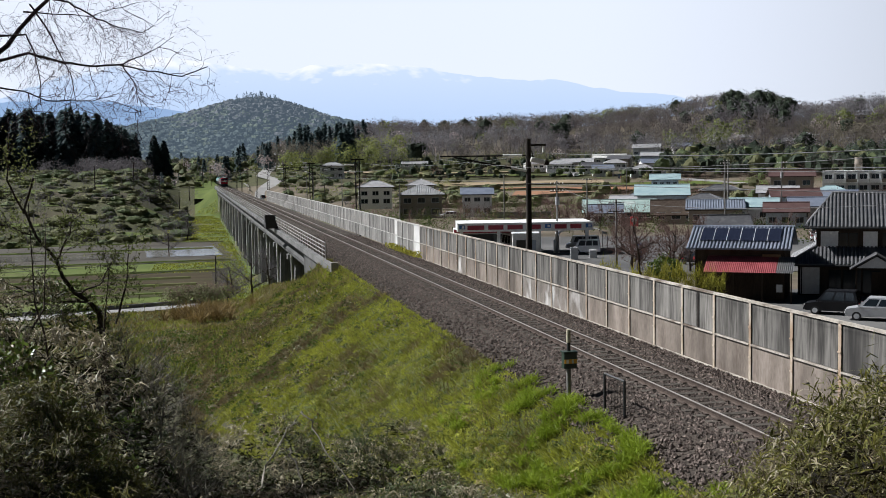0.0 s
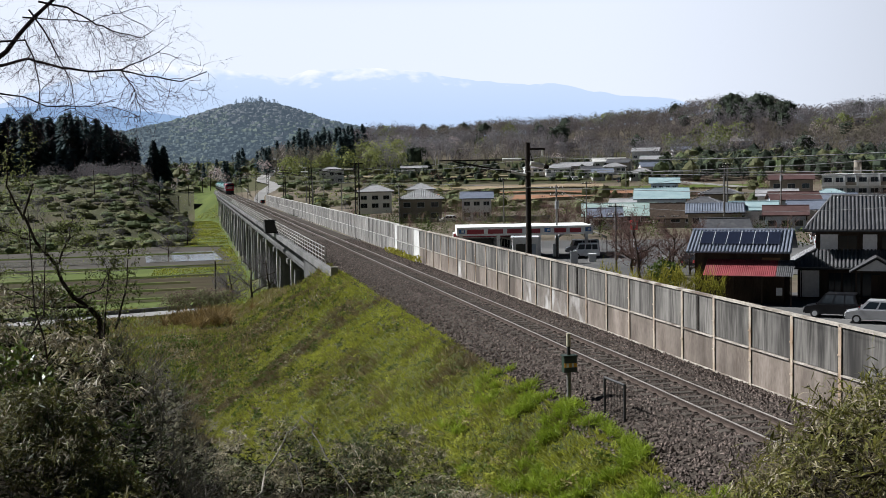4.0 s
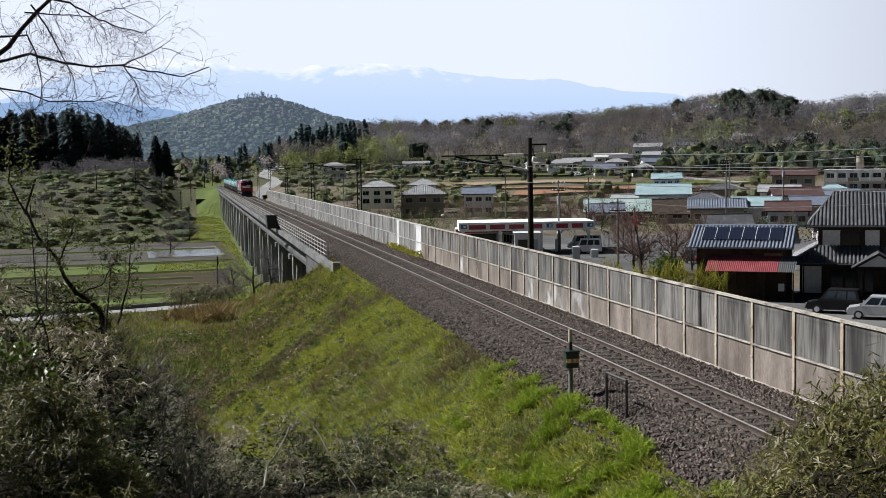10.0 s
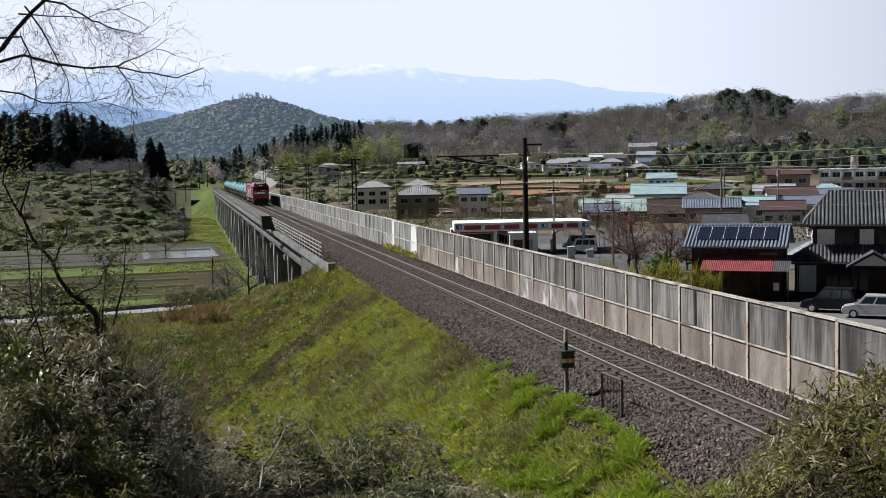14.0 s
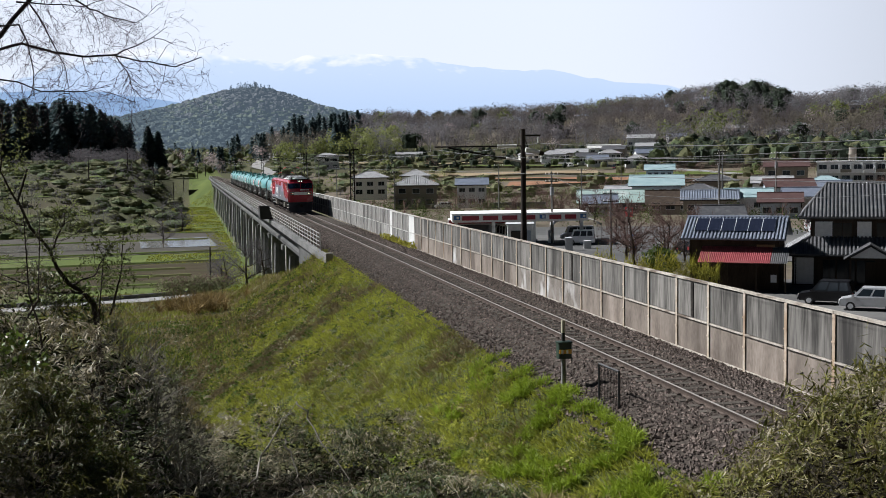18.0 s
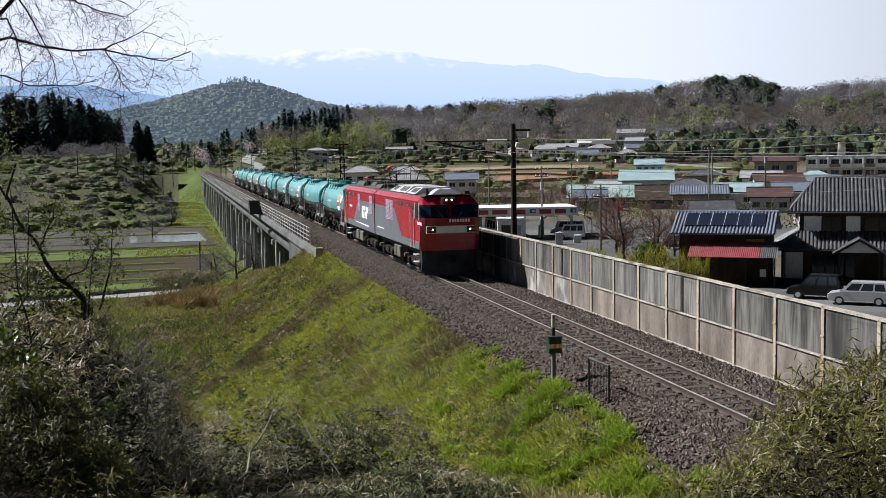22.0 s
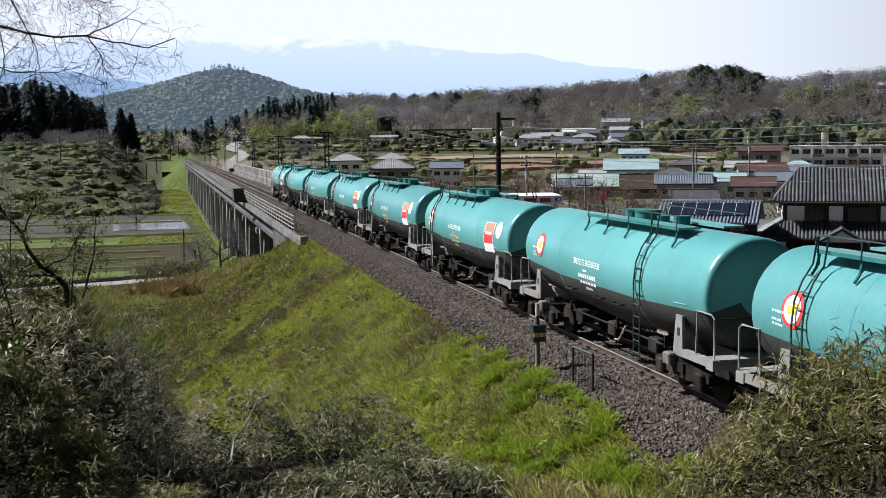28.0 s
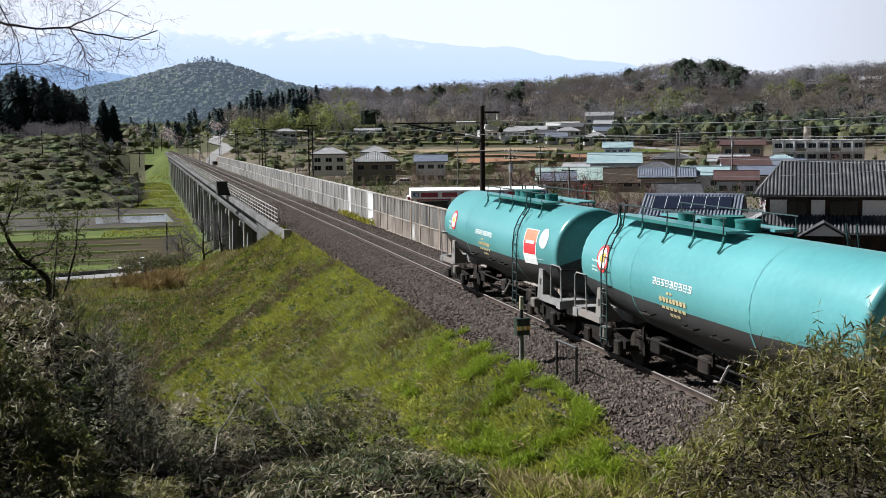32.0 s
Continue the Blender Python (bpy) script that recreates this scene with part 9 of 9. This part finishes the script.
    lb = part("limb", limb_mesh(pts, r, r * 0.25, 6), M["dark_bark"], tree, smooth=60)
    tw = part("twigwork", quads_mesh("twigwork", [(twigs_from(pts, 26 if i != 1 else 10, 0.46, 0.0062, i + 40, 0.22, 2, 0.30), M["purple_twig"])]), None, lb)
    tw["kind"] = "stuff"
# gnarled leafing tree at the edge of the thicket
gt = thing("gnarled_tree", pose(0, 0, 0), "small gnarled tree with sparse fresh leaves", "tree")
gp = wander((-1.0, 14.2, lie(-1.0, 14.2) - 0.2), (-1.18, 14.0, 3.95), 4, 0.1, 5) + [V3(q) for q in ((-1.3, 13.95, 4.12), (-1.45, 13.93, 4.22), (-1.58, 13.92, 4.42), (-1.66, 13.9, 4.66), (-1.86, 13.88, 4.92), (-1.98, 13.86, 5.25), (-1.86, 13.86, 5.62))]
part("trunk", limb_mesh(gp, 0.045, 0.012, 8), M["bark"], gt, smooth=60)
GL = (((-1.66, 13.9, 4.62), (-1.5, 13.8, 4.9), (-1.42, 13.8, 5.2)), ((-1.45, 13.93, 4.22), (-1.15, 13.8, 4.32), (-1.0, 13.8, 4.58)), ((-1.9, 13.87, 4.95), (-2.3, 13.8, 5.1), (-2.6, 13.8, 5.5)), ((-1.3, 13.95, 4.1), (-1.7, 13.7, 4.15), (-2.3, 13.7, 4.45)), ((-1.98, 13.86, 5.2), (-2.15, 13.8, 5.6), (-2.1, 13.8, 6.2)), ((-1.0, 14.1, 3.8), (-0.85, 14.0, 4.3), (-0.80, 14.0, 4.8)))
lc = []
for i, lp in enumerate(GL):
    pts = []
    for a, b in zip(lp, lp[1:]):
        seg = wander(a, b, 4, 0.05, i * 5 + 0.3)
        pts += seg if not pts else seg[1:]
    lb = part("limb", limb_mesh(pts, 0.014, 0.005, 6), M["bark"], gt, smooth=60)
    tv = twigs_from(pts, 16, 0.5, 0.007, i + 80, 0.0, 2, 0.28)
    part("twigwork", quads_mesh("twigwork", [(tv, M["bark"])]), None, lb)["kind"] = "stuff"
    lc.append(tv.reshape(-1, 4, 3)[:, 2])
lc = np.concatenate(lc)
lc = lc[RG.uniform(0, 1, len(lc)) < 0.42] + RG.normal(0, 0.02, (1, 3))
Lf = RG.uniform(0.025, 0.05, len(lc))
part("foliage", quads_mesh("foliage", [(diamonds(lc, unit(len(lc)), Lf, Lf * 0.5), M["spring"])]), None, gt, "sparse young yellow-green leaves")["kind"] = "stuff"
# bare saplings and a stump beside it
for i, (x, y, hgt) in enumerate(((-0.9, 14.8, 1.0), (-0.6, 14.6, 0.8), (-2.4, 13.0, 1.6), (-2.9, 12.6, 2.0), (-2.15, 12.2, 3.6), (-1.75, 12.6, 3.4), (-1.55, 11.6, 3.0), (-1.25, 12.9, 3.2), (-1.95, 11.0, 3.9), (-1.0, 12.4, 2.4))):
    z0 = lie(x, y) - 0.1
    top_z = min(5.9, canopy(math.degrees(math.atan2(x, y)), math.hypot(x, y))[2] + hgt * 0.42)
    sp_ = thing("sapling", pose(0, 0, 0), "thin leafless sapling in the thicket", "sapling", "saplings in the thicket")
    pts = wander((x, y, z0), (x + rnd(-0.3, 0.3), y + rnd(-0.2, 0.2), top_z), 9, 0.12 if i < 4 else 0.45, i + 20)
    part("stem", limb_mesh(pts, 0.018, 0.004, 6), M["bark"], sp_, smooth=60)
    part("twigwork", quads_mesh("twigwork", [(twigs_from(pts[3:], 14 if i < 4 else 26, 0.46, 0.0055, i + 120, -0.2, 1 if i < 4 else 2, 0.26), M["twig"])]), None, sp_)["kind"] = "stuff"
# dead branches lying over the thicket
for i, (a, b, c) in enumerate((((0.55, 13.2, 1.75), (1.05, 14.4, 2.15), (1.35, 15.0, 2.35)), ((1.35, 15.0, 2.35), (1.55, 14.6, 2.05), (1.9, 13.8, 1.55)), ((1.1, 14.0, 2.1), (1.2, 13.6, 1.8), (1.25, 13.2, 1.6)))):
    db = thing("dead_branch", pose(0, 0, 0), "pale bent dead branch on the thicket", "branch", "dead branches on the thicket")
    pts = wander(a, b, 6, 0.16, i + 2) + wander(b, c, 6, 0.16, i + 6)[1:]
    part("stem", limb_mesh(pts, 0.013, 0.006, 6), M["dead_stem"], db, smooth=60)
    part("twigwork", quads_mesh("twigwork", [(twigs_from(pts, 7, 0.3, 0.006, i + 160, 0.2, 1), M["dead_stem"])]), None, db)["kind"] = "stuff"


# ---------------- single trees in the village and by the viaduct ----------------


def bare_tree(x, y, h, seed, label, mat="bare_warm", base_z=None, spread=0.5, name="bare_tree", w=1.0):
    t = thing(name, pose(x, y, (lie(x, y) if base_z is None else base_z) - 0.1), label, "tree", "bare trees of the village")
    rng = random.Random(seed)
    pts = wander((0, 0, 0), (rng.uniform(-0.1, 0.1) * h, rng.uniform(-0.1, 0.1) * h, h * 0.8), 6, h * 0.04, seed)
    part("trunk", limb_mesh(pts, h * 0.028, h * 0.008, 7), M["bark"], t, smooth=60)
    for k in range(7):
        p = pts[1 + k % 5]
        a = k * 2.4 + rng.random()
        e = p + Vector((math.cos(a) * h * spread * rng.uniform(0.5, 1), math.sin(a) * h * spread * rng.uniform(0.5, 1), h * rng.uniform(0.2, 0.42)))
        lp = wander(p, e, 5, h * 0.05, seed + k)
        lb = part("limb", limb_mesh(lp, h * 0.011, h * 0.003, 5), M["bark"], t, smooth=60)
        part("twigwork", quads_mesh("twigwork", [(twigs_from(lp, 20, h * 0.24, h * 0.0035 * w, seed * 9 + k, -0.3, 2), M[mat])]), None, lb)["kind"] = "stuff"
    return t


bare_tree(43.6, 103, 6.2, 1, "leafless garden tree behind the barrier", spread=0.45, w=3.6)
bare_tree(46.2, 101, 5.8, 2, "leafless garden tree behind the barrier", spread=0.45, w=3.6)
bare_tree(44.8, 108, 6.0, 3, "leafless garden tree behind the barrier", spread=0.45, w=3.6)
bare_tree(49.5, 104, 4.4, 4, "leafless garden tree behind the barrier", spread=0.45)
bare_tree(63, 172, 5.5, 5, "reddish budding tree beside the filling station", w=3.4)
bare_tree(56, 165, 5.0, 6, "reddish budding tree beside the filling station", w=3.4)
bare_tree(52, 172, 5.0, 7, "reddish budding tree beside the filling station", w=3.4)
bare_tree(55.3, 121.6, 4.2, 51, "leafless dark tree at the edge of the yard", w=3.4)
bare_tree(60.8, 126.8, 4.6, 52, "leafless dark tree at the edge of the yard", w=3.4)
bare_tree(61.8, 153.1, 4.6, 53, "reddish budding tree beside the filling station", w=3.4)
bare_tree(66.8, 175.3, 5.0, 54, "reddish budding tree beside the filling station", w=3.4)
bare_tree(64.4, 130.2, 4.0, 55, "leafless dark tree at the edge of the yard", w=3.4)
bare_tree(71.2, 205.5, 5.0, 56, "reddish budding tree beside the filling station", w=3.4)
bare_tree(118, 168, 6.5, 8, "reddish budding tree among the houses", w=3.4)
bare_tree(124, 176, 6.0, 9, "reddish budding tree among the houses", w=3.4)
bare_tree(108, 152, 5.5, 10, "reddish budding tree among the houses", w=3.4)
for i, (x, y, h) in enumerate(((7.2, 150, 6.5), (5.0, 158, 5.5), (9.0, 140, 5.0), (3.8, 145, 4.5), (-6, 255, 6.0), (-2, 300, 7.0))):
    bare_tree(x, y, h, 30 + i, "grey leafless bush tree below the viaduct", "bare", spread=0.65, w=2.6)
# hedge with yellow shoots behind the barrier
hd = thing("hedge", at_ground(36.0, 81, -27), "ragged yellow-green hedge behind the barrier", "hedge")
n = 5200
q = np.stack((RG.uniform(-5.5, 5.0, n), RG.uniform(-0.8, 0.8, n), np.zeros(n)), 1)
topz = 2.3 + 0.65 * np.sin(q[:, 0] * 1.9) * np.sin(q[:, 0] * 0.7 + 1) + 0.4 * np.sin(q[:, 0] * 5.1)
q[:, 2] = topz * RG.uniform(0.15, 1.0, n) ** 0.6 + 0.15
L = RG.uniform(0.08, 0.2, n)
dd = unit(n)
dd[:, 2] = np.abs(dd[:, 2]) + 0.5
V = diamonds(q, dd, L, L * 0.35).reshape(-1, 4, 3)
k = RG.uniform(0, 1, n) < 0.85
sb = q[:900] + np.array([0, 0, 0.1])
se = sb + np.stack((RG.normal(0, 0.25, 900), RG.normal(0, 0.2, 900), RG.uniform(0.3, 1.0, 900)), 1)
part("new_growth", quads_mesh("new_growth", [(strokes(sb, se, 0.035, 0.012), M["forsythia"])]), None, hd)["kind"] = "stuff"
part("foliage", quads_mesh("foliage", [(V[k].reshape(-1, 3), M["forsythia"]), (V[~k].reshape(-1, 3), M["leaf_green"])]), None, hd)["kind"] = "stuff"
for i in range(14):
    part("stem", Mesh().tube((-5 + i * 0.75, 0, -0.3), (-5 + i * 0.75 + rnd(-0.2, 0.2), rnd(-0.2, 0.2), 1.5), 0.03, 0.01, 5), M["bark"], hd)
for i, (x, y, hgt, r) in enumerate(((41.0, 91, 3.0, 2.0), (47, 93, 3.4, 1.8))):
    bs_ = thing("evergreen_shrub", at_ground(x, y), "dark rounded evergreen garden shrub", "shrub", "evergreen garden shrubs")
    part("crown", quads_mesh("crown", [(leafy_crowns(np.zeros((1, 3)), np.array([hgt]), 1500, r=r / hgt * 0.8, base=0.02, leaf=0.07), M["leaf_green"])]), None, bs_)
    part("trunk", Mesh().tube((0, 0, -0.3), (0, 0, hgt * 0.6), 0.07, 0.03, 6), M["bark"], bs_)
# weeds by the pale panels of the barrier
n = 700
q = np.stack((RG.normal(T + 2.6, 0.22, n), RG.uniform(73, 84, n), np.full(n, -0.4)), 1)
L = RG.uniform(0.1, 0.3, n)
dd = unit(n)
dd[:, 2] = np.abs(dd[:, 2]) + 0.6
stuff("barrier_weeds", [(diamonds(q + np.array([0, 0, 0.15]) * RG.uniform(0, 3, (n, 1)), dd, L, L * 0.4), M["forsythia"])], "yellow-green weeds at the barrier's foot", "weeds")

# leafy weeds and vines that mottle the bank
n = 80000
x, y = RG.uniform(-9, 8.6, n), 34 + 56 * RG.uniform(0, 1, n) ** 1.3
m1 = np.array([noise.noise((float(a) * 0.45, float(c) * 0.28, 61)) for a, c in zip(x, y)])
m2 = np.array([noise.noise((float(a) * 1.4, float(c) * 0.9, 71)) for a, c in zip(x, y)])
keep = (m1 + 0.6 * m2 + np.clip((y - 52) / 40, -0.5, 0.3) + np.clip((4.6 - x) * 0.12, -0.4, 0.4) > 0.10) & (x > 7.6 - (y - 19) * 0.22) & (RG.uniform(0, 1, n) < np.clip(1.0 + x * 0.11, 0, 1))
x, y, m1, m2 = x[keep], y[keep], m1[keep], m2[keep]
q = based(np.stack((x, y), 1), 0)
q[:, 2] += 0.05 + np.clip(m2 + 0.2, 0, 1) * 0.35 * RG.uniform(0.1, 1, len(q))
L = RG.uniform(0.05, 0.12, len(q)) * (1 + y / 90)
V = diamonds(q, leaf_dirs(len(q), 0.1), L, L * 0.6).reshape(-1, 4, 3)
tone = m1 * 0.8 - m2 * 0.5 + RG.uniform(-0.35, 0.35, len(q))
cls = np.where(tone > 0.34, 0, np.where(tone > 0.10, 1, np.where(tone > 0.0, 2, 3)))
stuff("bank_weeds", [(V[cls == i].reshape(-1, 3), M[m_]) for i, m_ in enumerate(("leaf_dry", "straw_brown", "leaf_green", "blade_dark"))], "mottled leafy weeds and vines on the bank", "weeds")
# small grassy bunds between the paddies
for cx, cy, ln, rz in ((-26, 163.5, 64, 4), (-27, 201, 66, 4), (-24, 224.5, 62, 2), (-22, 286.5, 58, 2), (-30, 176, 60, 4), (-24, 262, 56, 2), (-30, 188, 58, 3)):
    z = -11.95
    prof = [(-0.9, -0.1), (-0.45, 0.32), (0.45, 0.32), (0.9, -0.1)]
    bund = solo("field_bund", Mesh().along_x(prof, -ln / 2, ln / 2), M["meadow"], "low grassy bank between paddies", "bank", kind="structure", m=pose(cx, cy, z, 0, 0, rz))

# bright tufts near the track: clumps of arching blades
M["tuft"] = material("lush_tuft_grass", (0.145, 0.205, 0.014), (0.24, 0.31, 0.030), 0.4, 0.5, 0.0, island=0.25, trans=0.42)
cen = []
for _ in range(900):
    x, y = rnd(4.4, 9.5), 16.5 + 16 * random.random() ** 1.3
    if x > 5.6 - (y - 16) * 0.16 and x < 0.6 * y and noise.noise((x * 0.9, y * 0.9, 91)) + 0.16 * (x > 7.0) > 0.24:
        cen.append((x, y, lie(x, y) + 0.02))
cen = np.array(cen)
cen = np.repeat(cen, 7, 0) + RG.normal(0, 0.09, (len(cen) * 7, 3)) * np.array([1, 1, 0])
stuff("grass_tufts", [(tufts(cen, 16, (0.18, 0.42), 0.05, (0.5, 1.5), (0.2, 1.0)).reshape(-1, 3), M["tuft"])], "bright arching grass tufts beside the ballast", "grass")
# clumps of coarse weeds that stand out of the sward
n = 2600
x, y = RG.uniform(0.5, 8.7, n), 22 + 60 * RG.uniform(0, 1, n) ** 1.2
k = np.array([noise.noise((float(a) * 0.5, float(c) * 0.3, 81)) + 0.5 * noise.noise((float(a) * 1.6, float(c), 83)) for a, c in zip(x, y)])
ok = (k > 0.17) & (x > 7.2 - (y - 19) * 0.21)
b = based(np.stack((x, y), 1)[ok], 0.04)
h = RG.uniform(0.14, 0.42, len(b))
pick = RG.uniform(0, 1, len(b)) + 0.5 * (k[ok] - 0.3)
cl = [pick < 0.36, (pick >= 0.36) & (pick < 0.66), (pick >= 0.66) & (pick < 0.84), pick >= 0.84]
stuff("bank_clumps", [(shell_crowns(b[q_], h[q_], 46, r=0.75, base=0.0, leaf=0.24, jit=0.7, aspect=0.4), M[m_]) for q_, m_ in zip(cl, ("blade_olive", "blade_bright", "blade_dark", "blade_dry"))], "coarse leafy weed clumps on the bank", "weeds")
# tall withered dock stalks in loose groups on the bank
cen = np.array([(4.2, 50.2), (3.4, 51.0), (5.2, 48.4), (6.1, 46.0), (6.6, 46.8), (7.3, 49.5), (6.7, 33.4), (7.4, 32.9), (8.0, 28.2), (7.7, 29.0), (8.3, 27.0), (3.0, 44.4)])
xy = np.repeat(cen, 90, 0) + RG.normal(0, 1, (len(cen) * 90, 2)) * np.array([0.45, 0.9])
b = based(xy[xy[:, 0] < 9.0], 0.05)
tip = b + np.stack((RG.normal(0, 0.07, len(b)), RG.normal(0, 0.07, len(b)), RG.uniform(0.10, 0.34, len(b))), 1)
stuff("dock_stalks", [(strokes(b, tip, 0.016, 0.010), M["straw_brown"])], "upright withered brown stalks on the bank", "stems")
# shrubs, hedges and small trees that crowd the village
xy = np.stack((RG.uniform(34, 190, 1500), RG.uniform(95, 300, 1500)), 1)
az_ = np.degrees(np.arctan2(xy[:, 0], xy[:, 1]))
r_ = np.hypot(xy[:, 0], xy[:, 1])
ok = (az_ > 8) & (az_ < 38) & (r_ > 118)
hom = np.array(HOMES)
near = np.min(np.hypot(xy[:, None, 0] - hom[None, :, 0], xy[:, None, 1] - hom[None, :, 1] - 3), 1)
ok &= (near > 6.5) & ~((np.abs(xy[:, 0] - 58) < 22) & (np.abs(xy[:, 1] - 132) < 30))
xy = xy[ok]
b = based(xy)
h = RG.uniform(1.0, 3.4, len(b))
pick = RG.uniform(0, 1, len(b))
stuff("village_shrubs", [(bare_crowns(b[pick < 0.35], h[pick < 0.35] * 1.5, 60, 0.5, 0.10), M["bare_warm"]), (leafy_crowns(b[(pick >= 0.35) & (pick < 0.75)], h[(pick >= 0.35) & (pick < 0.75)], 110, r=0.5, base=0.0, leaf=0.08), M["leaf_green"]), (leafy_crowns(b[pick >= 0.75], h[pick >= 0.75], 90, r=0.5, base=0.0, leaf=0.07), M["spring"])], "garden shrubs and hedges between the houses", "shrubs")
# grassy terraces on the west slope
for cx, cy, sx, sy, rz in ((-34, 318, 50, 7, 6), (-26, 352, 36, 6, 8), (-46, 345, 40, 7, 4), (-30, 388, 40, 8, 6), (-52, 420, 50, 9, 4), (-24, 436, 30, 7, 8), (-38, 465, 46, 9, 5)):
    field("terrace", M["meadow"], "pale green terrace on the valley side", cx, cy, sx, sy, rz, 0.15, "terrace")


# ---------------- the train's run ----------------
RUN = ((0.0, 453.3), (19.0, 103.6), (23.0, 30.3), (24.0, 12.2), (28.0, -59.5), (32.0, -133.2))

# sunlit olive leaves of the thicket's near edge
p, lm = thicket(4200, -12, 1.5, 5.0, 10.0, 0.05)
keep = np.array([noise.noise((float(a) * 0.9, float(b) * 0.9, 61)) > -0.06 for a, b in p[:, :2]])
p = p[keep] + np.array([0, 0, 0.05])
V = tufts(p, 9, (0.07, 0.17), 0.06)
tone = np.repeat(RG.uniform(-0.5, 0.5, len(p)), 9) * 0.6 + RG.uniform(-0.4, 0.4, len(V))
cls = np.where(tone > 0.36, 0, np.where(tone > 0.26, 1, np.where(tone > -0.1, 2, 3)))
stuff("bamboo_edge", [(V[cls == i].reshape(-1, 3), M[m]) for i, m in enumerate(("leaf_pale", "straw_leaf", "corner_olive", "thicket_olive"))], "olive dwarf bamboo leaves at the thicket's edge", "thicket")
# olive bushes between the lane and the reeds
b = based(np.array([(-2.7 + 0.8 * i, 121.0 + 0.5 * (i % 3)) for i in range(8)]))
h = RG.uniform(2.8, 3.2, len(b))
stuff("lane_bushes", [(shell_crowns(b, h, 420, r=0.55, base=0.0, leaf=0.07), M["olive_shrub"]), (twig_domes(b, h * 1.05, 120, 0.5), M["bare_warm"])], "olive bushes with bare twigs beside the lane", "bushes")


def pickup_truck():
    """A small cab-over pickup; its nose points to +x, its middle at the origin."""
    c = thing("pickup_truck", pose(0, 0, 0), "small white cab-over pickup truck on the farm lane", "truck")
    side = [(0.62, 0.42), (1.66, 0.42), (1.70, 0.80), (1.62, 1.08), (1.22, 1.74), (0.72, 1.76), (0.60, 1.5)]
    cab = part("cab", Mesh().loft([[(x * 0.99, -0.70, z) for x, z in side], [(x, -0.66, z) for x, z in side], [(x, 0.66, z) for x, z in side], [(x * 0.99, 0.70, z) for x, z in side]]), M["car_white"], c, smooth=35)
    g = Mesh()
    g.face((1.645, -0.58, 1.12), (1.645, 0.58, 1.12), (1.285, 0.54, 1.68), (1.285, -0.54, 1.68))
    part("windscreen", g, M["glass"], cab)
    for s in (-1, 1):
        g = Mesh()
        g.face((0.74, s * 0.708, 1.10), (1.48, s * 0.708, 1.10), (1.16, s * 0.708, 1.64), (0.74, s * 0.708, 1.64))
        part("side_window", g, M["glass"], cab)
        part("headlight", Mesh().box(1.68, s * 0.5, 0.78, 0.06, 0.26, 0.15), M["porcelain"], cab)
        part("mirror", Mesh().box(1.5, s * 0.80, 1.18, 0.08, 0.14, 0.2), M["black"], cab)
    bed = part("bed", Mesh().box(-0.57, 0, 0.66, 2.26, 1.36, 0.10), M["car_white"], c)
    for s in (-1, 1):
        part("side_board", Mesh().box(-0.57, s * 0.69, 0.83, 2.26, 0.035, 0.28), M["car_white"], bed)
        part("tail_lamp", Mesh().box(-1.70, s * 0.55, 0.52, 0.05, 0.24, 0.1), M["signal_red"], bed)
        for x in (1.12, -0.82):
            w = part("wheel", Mesh().tube((x, s * 0.52, 0.27), (x, s * 0.69, 0.27), 0.27, n=16), M["black"], c, "black tyre", smooth=40)
            part("rim", Mesh().tube((x, s * 0.66, 0.27), (x, s * 0.70, 0.27), 0.16, n=12), M["silver"], w, smooth=40)
    part("tailgate", Mesh().box(-1.70, 0, 0.83, 0.035, 1.36, 0.28), M["car_white"], bed)
    part("headboard", Mesh().box(0.54, 0, 1.1, 0.04, 1.3, 0.7), M["car_white"], bed)
    part("chassis", Mesh().box(-0.2, 0, 0.46, 2.8, 0.7, 0.16), M["black"], c)
    return c


truck = pickup_truck()
DRIVE = ((0.0, -33.0), (25.2, -33.0), (27.0, -22.9), (28.0, -12.3), (29.0, -1.7), (29.4, 2.5), (29.6, 4.2), (30.0, 5.0), (32.0, 5.2))


def motions():
    walk(loco, [(t, pose(T, y, 0)) for t, y in RUN])
    for k, w in enumerate(wagons):
        walk(w, [(t, pose(T, y + 25.0 + 13.57 * k, 0)) for t, y in RUN])
    walk(truck, [(t, pose(*lane_at(d), 0, 0, 18)) for t, d in DRIVE])


motions()
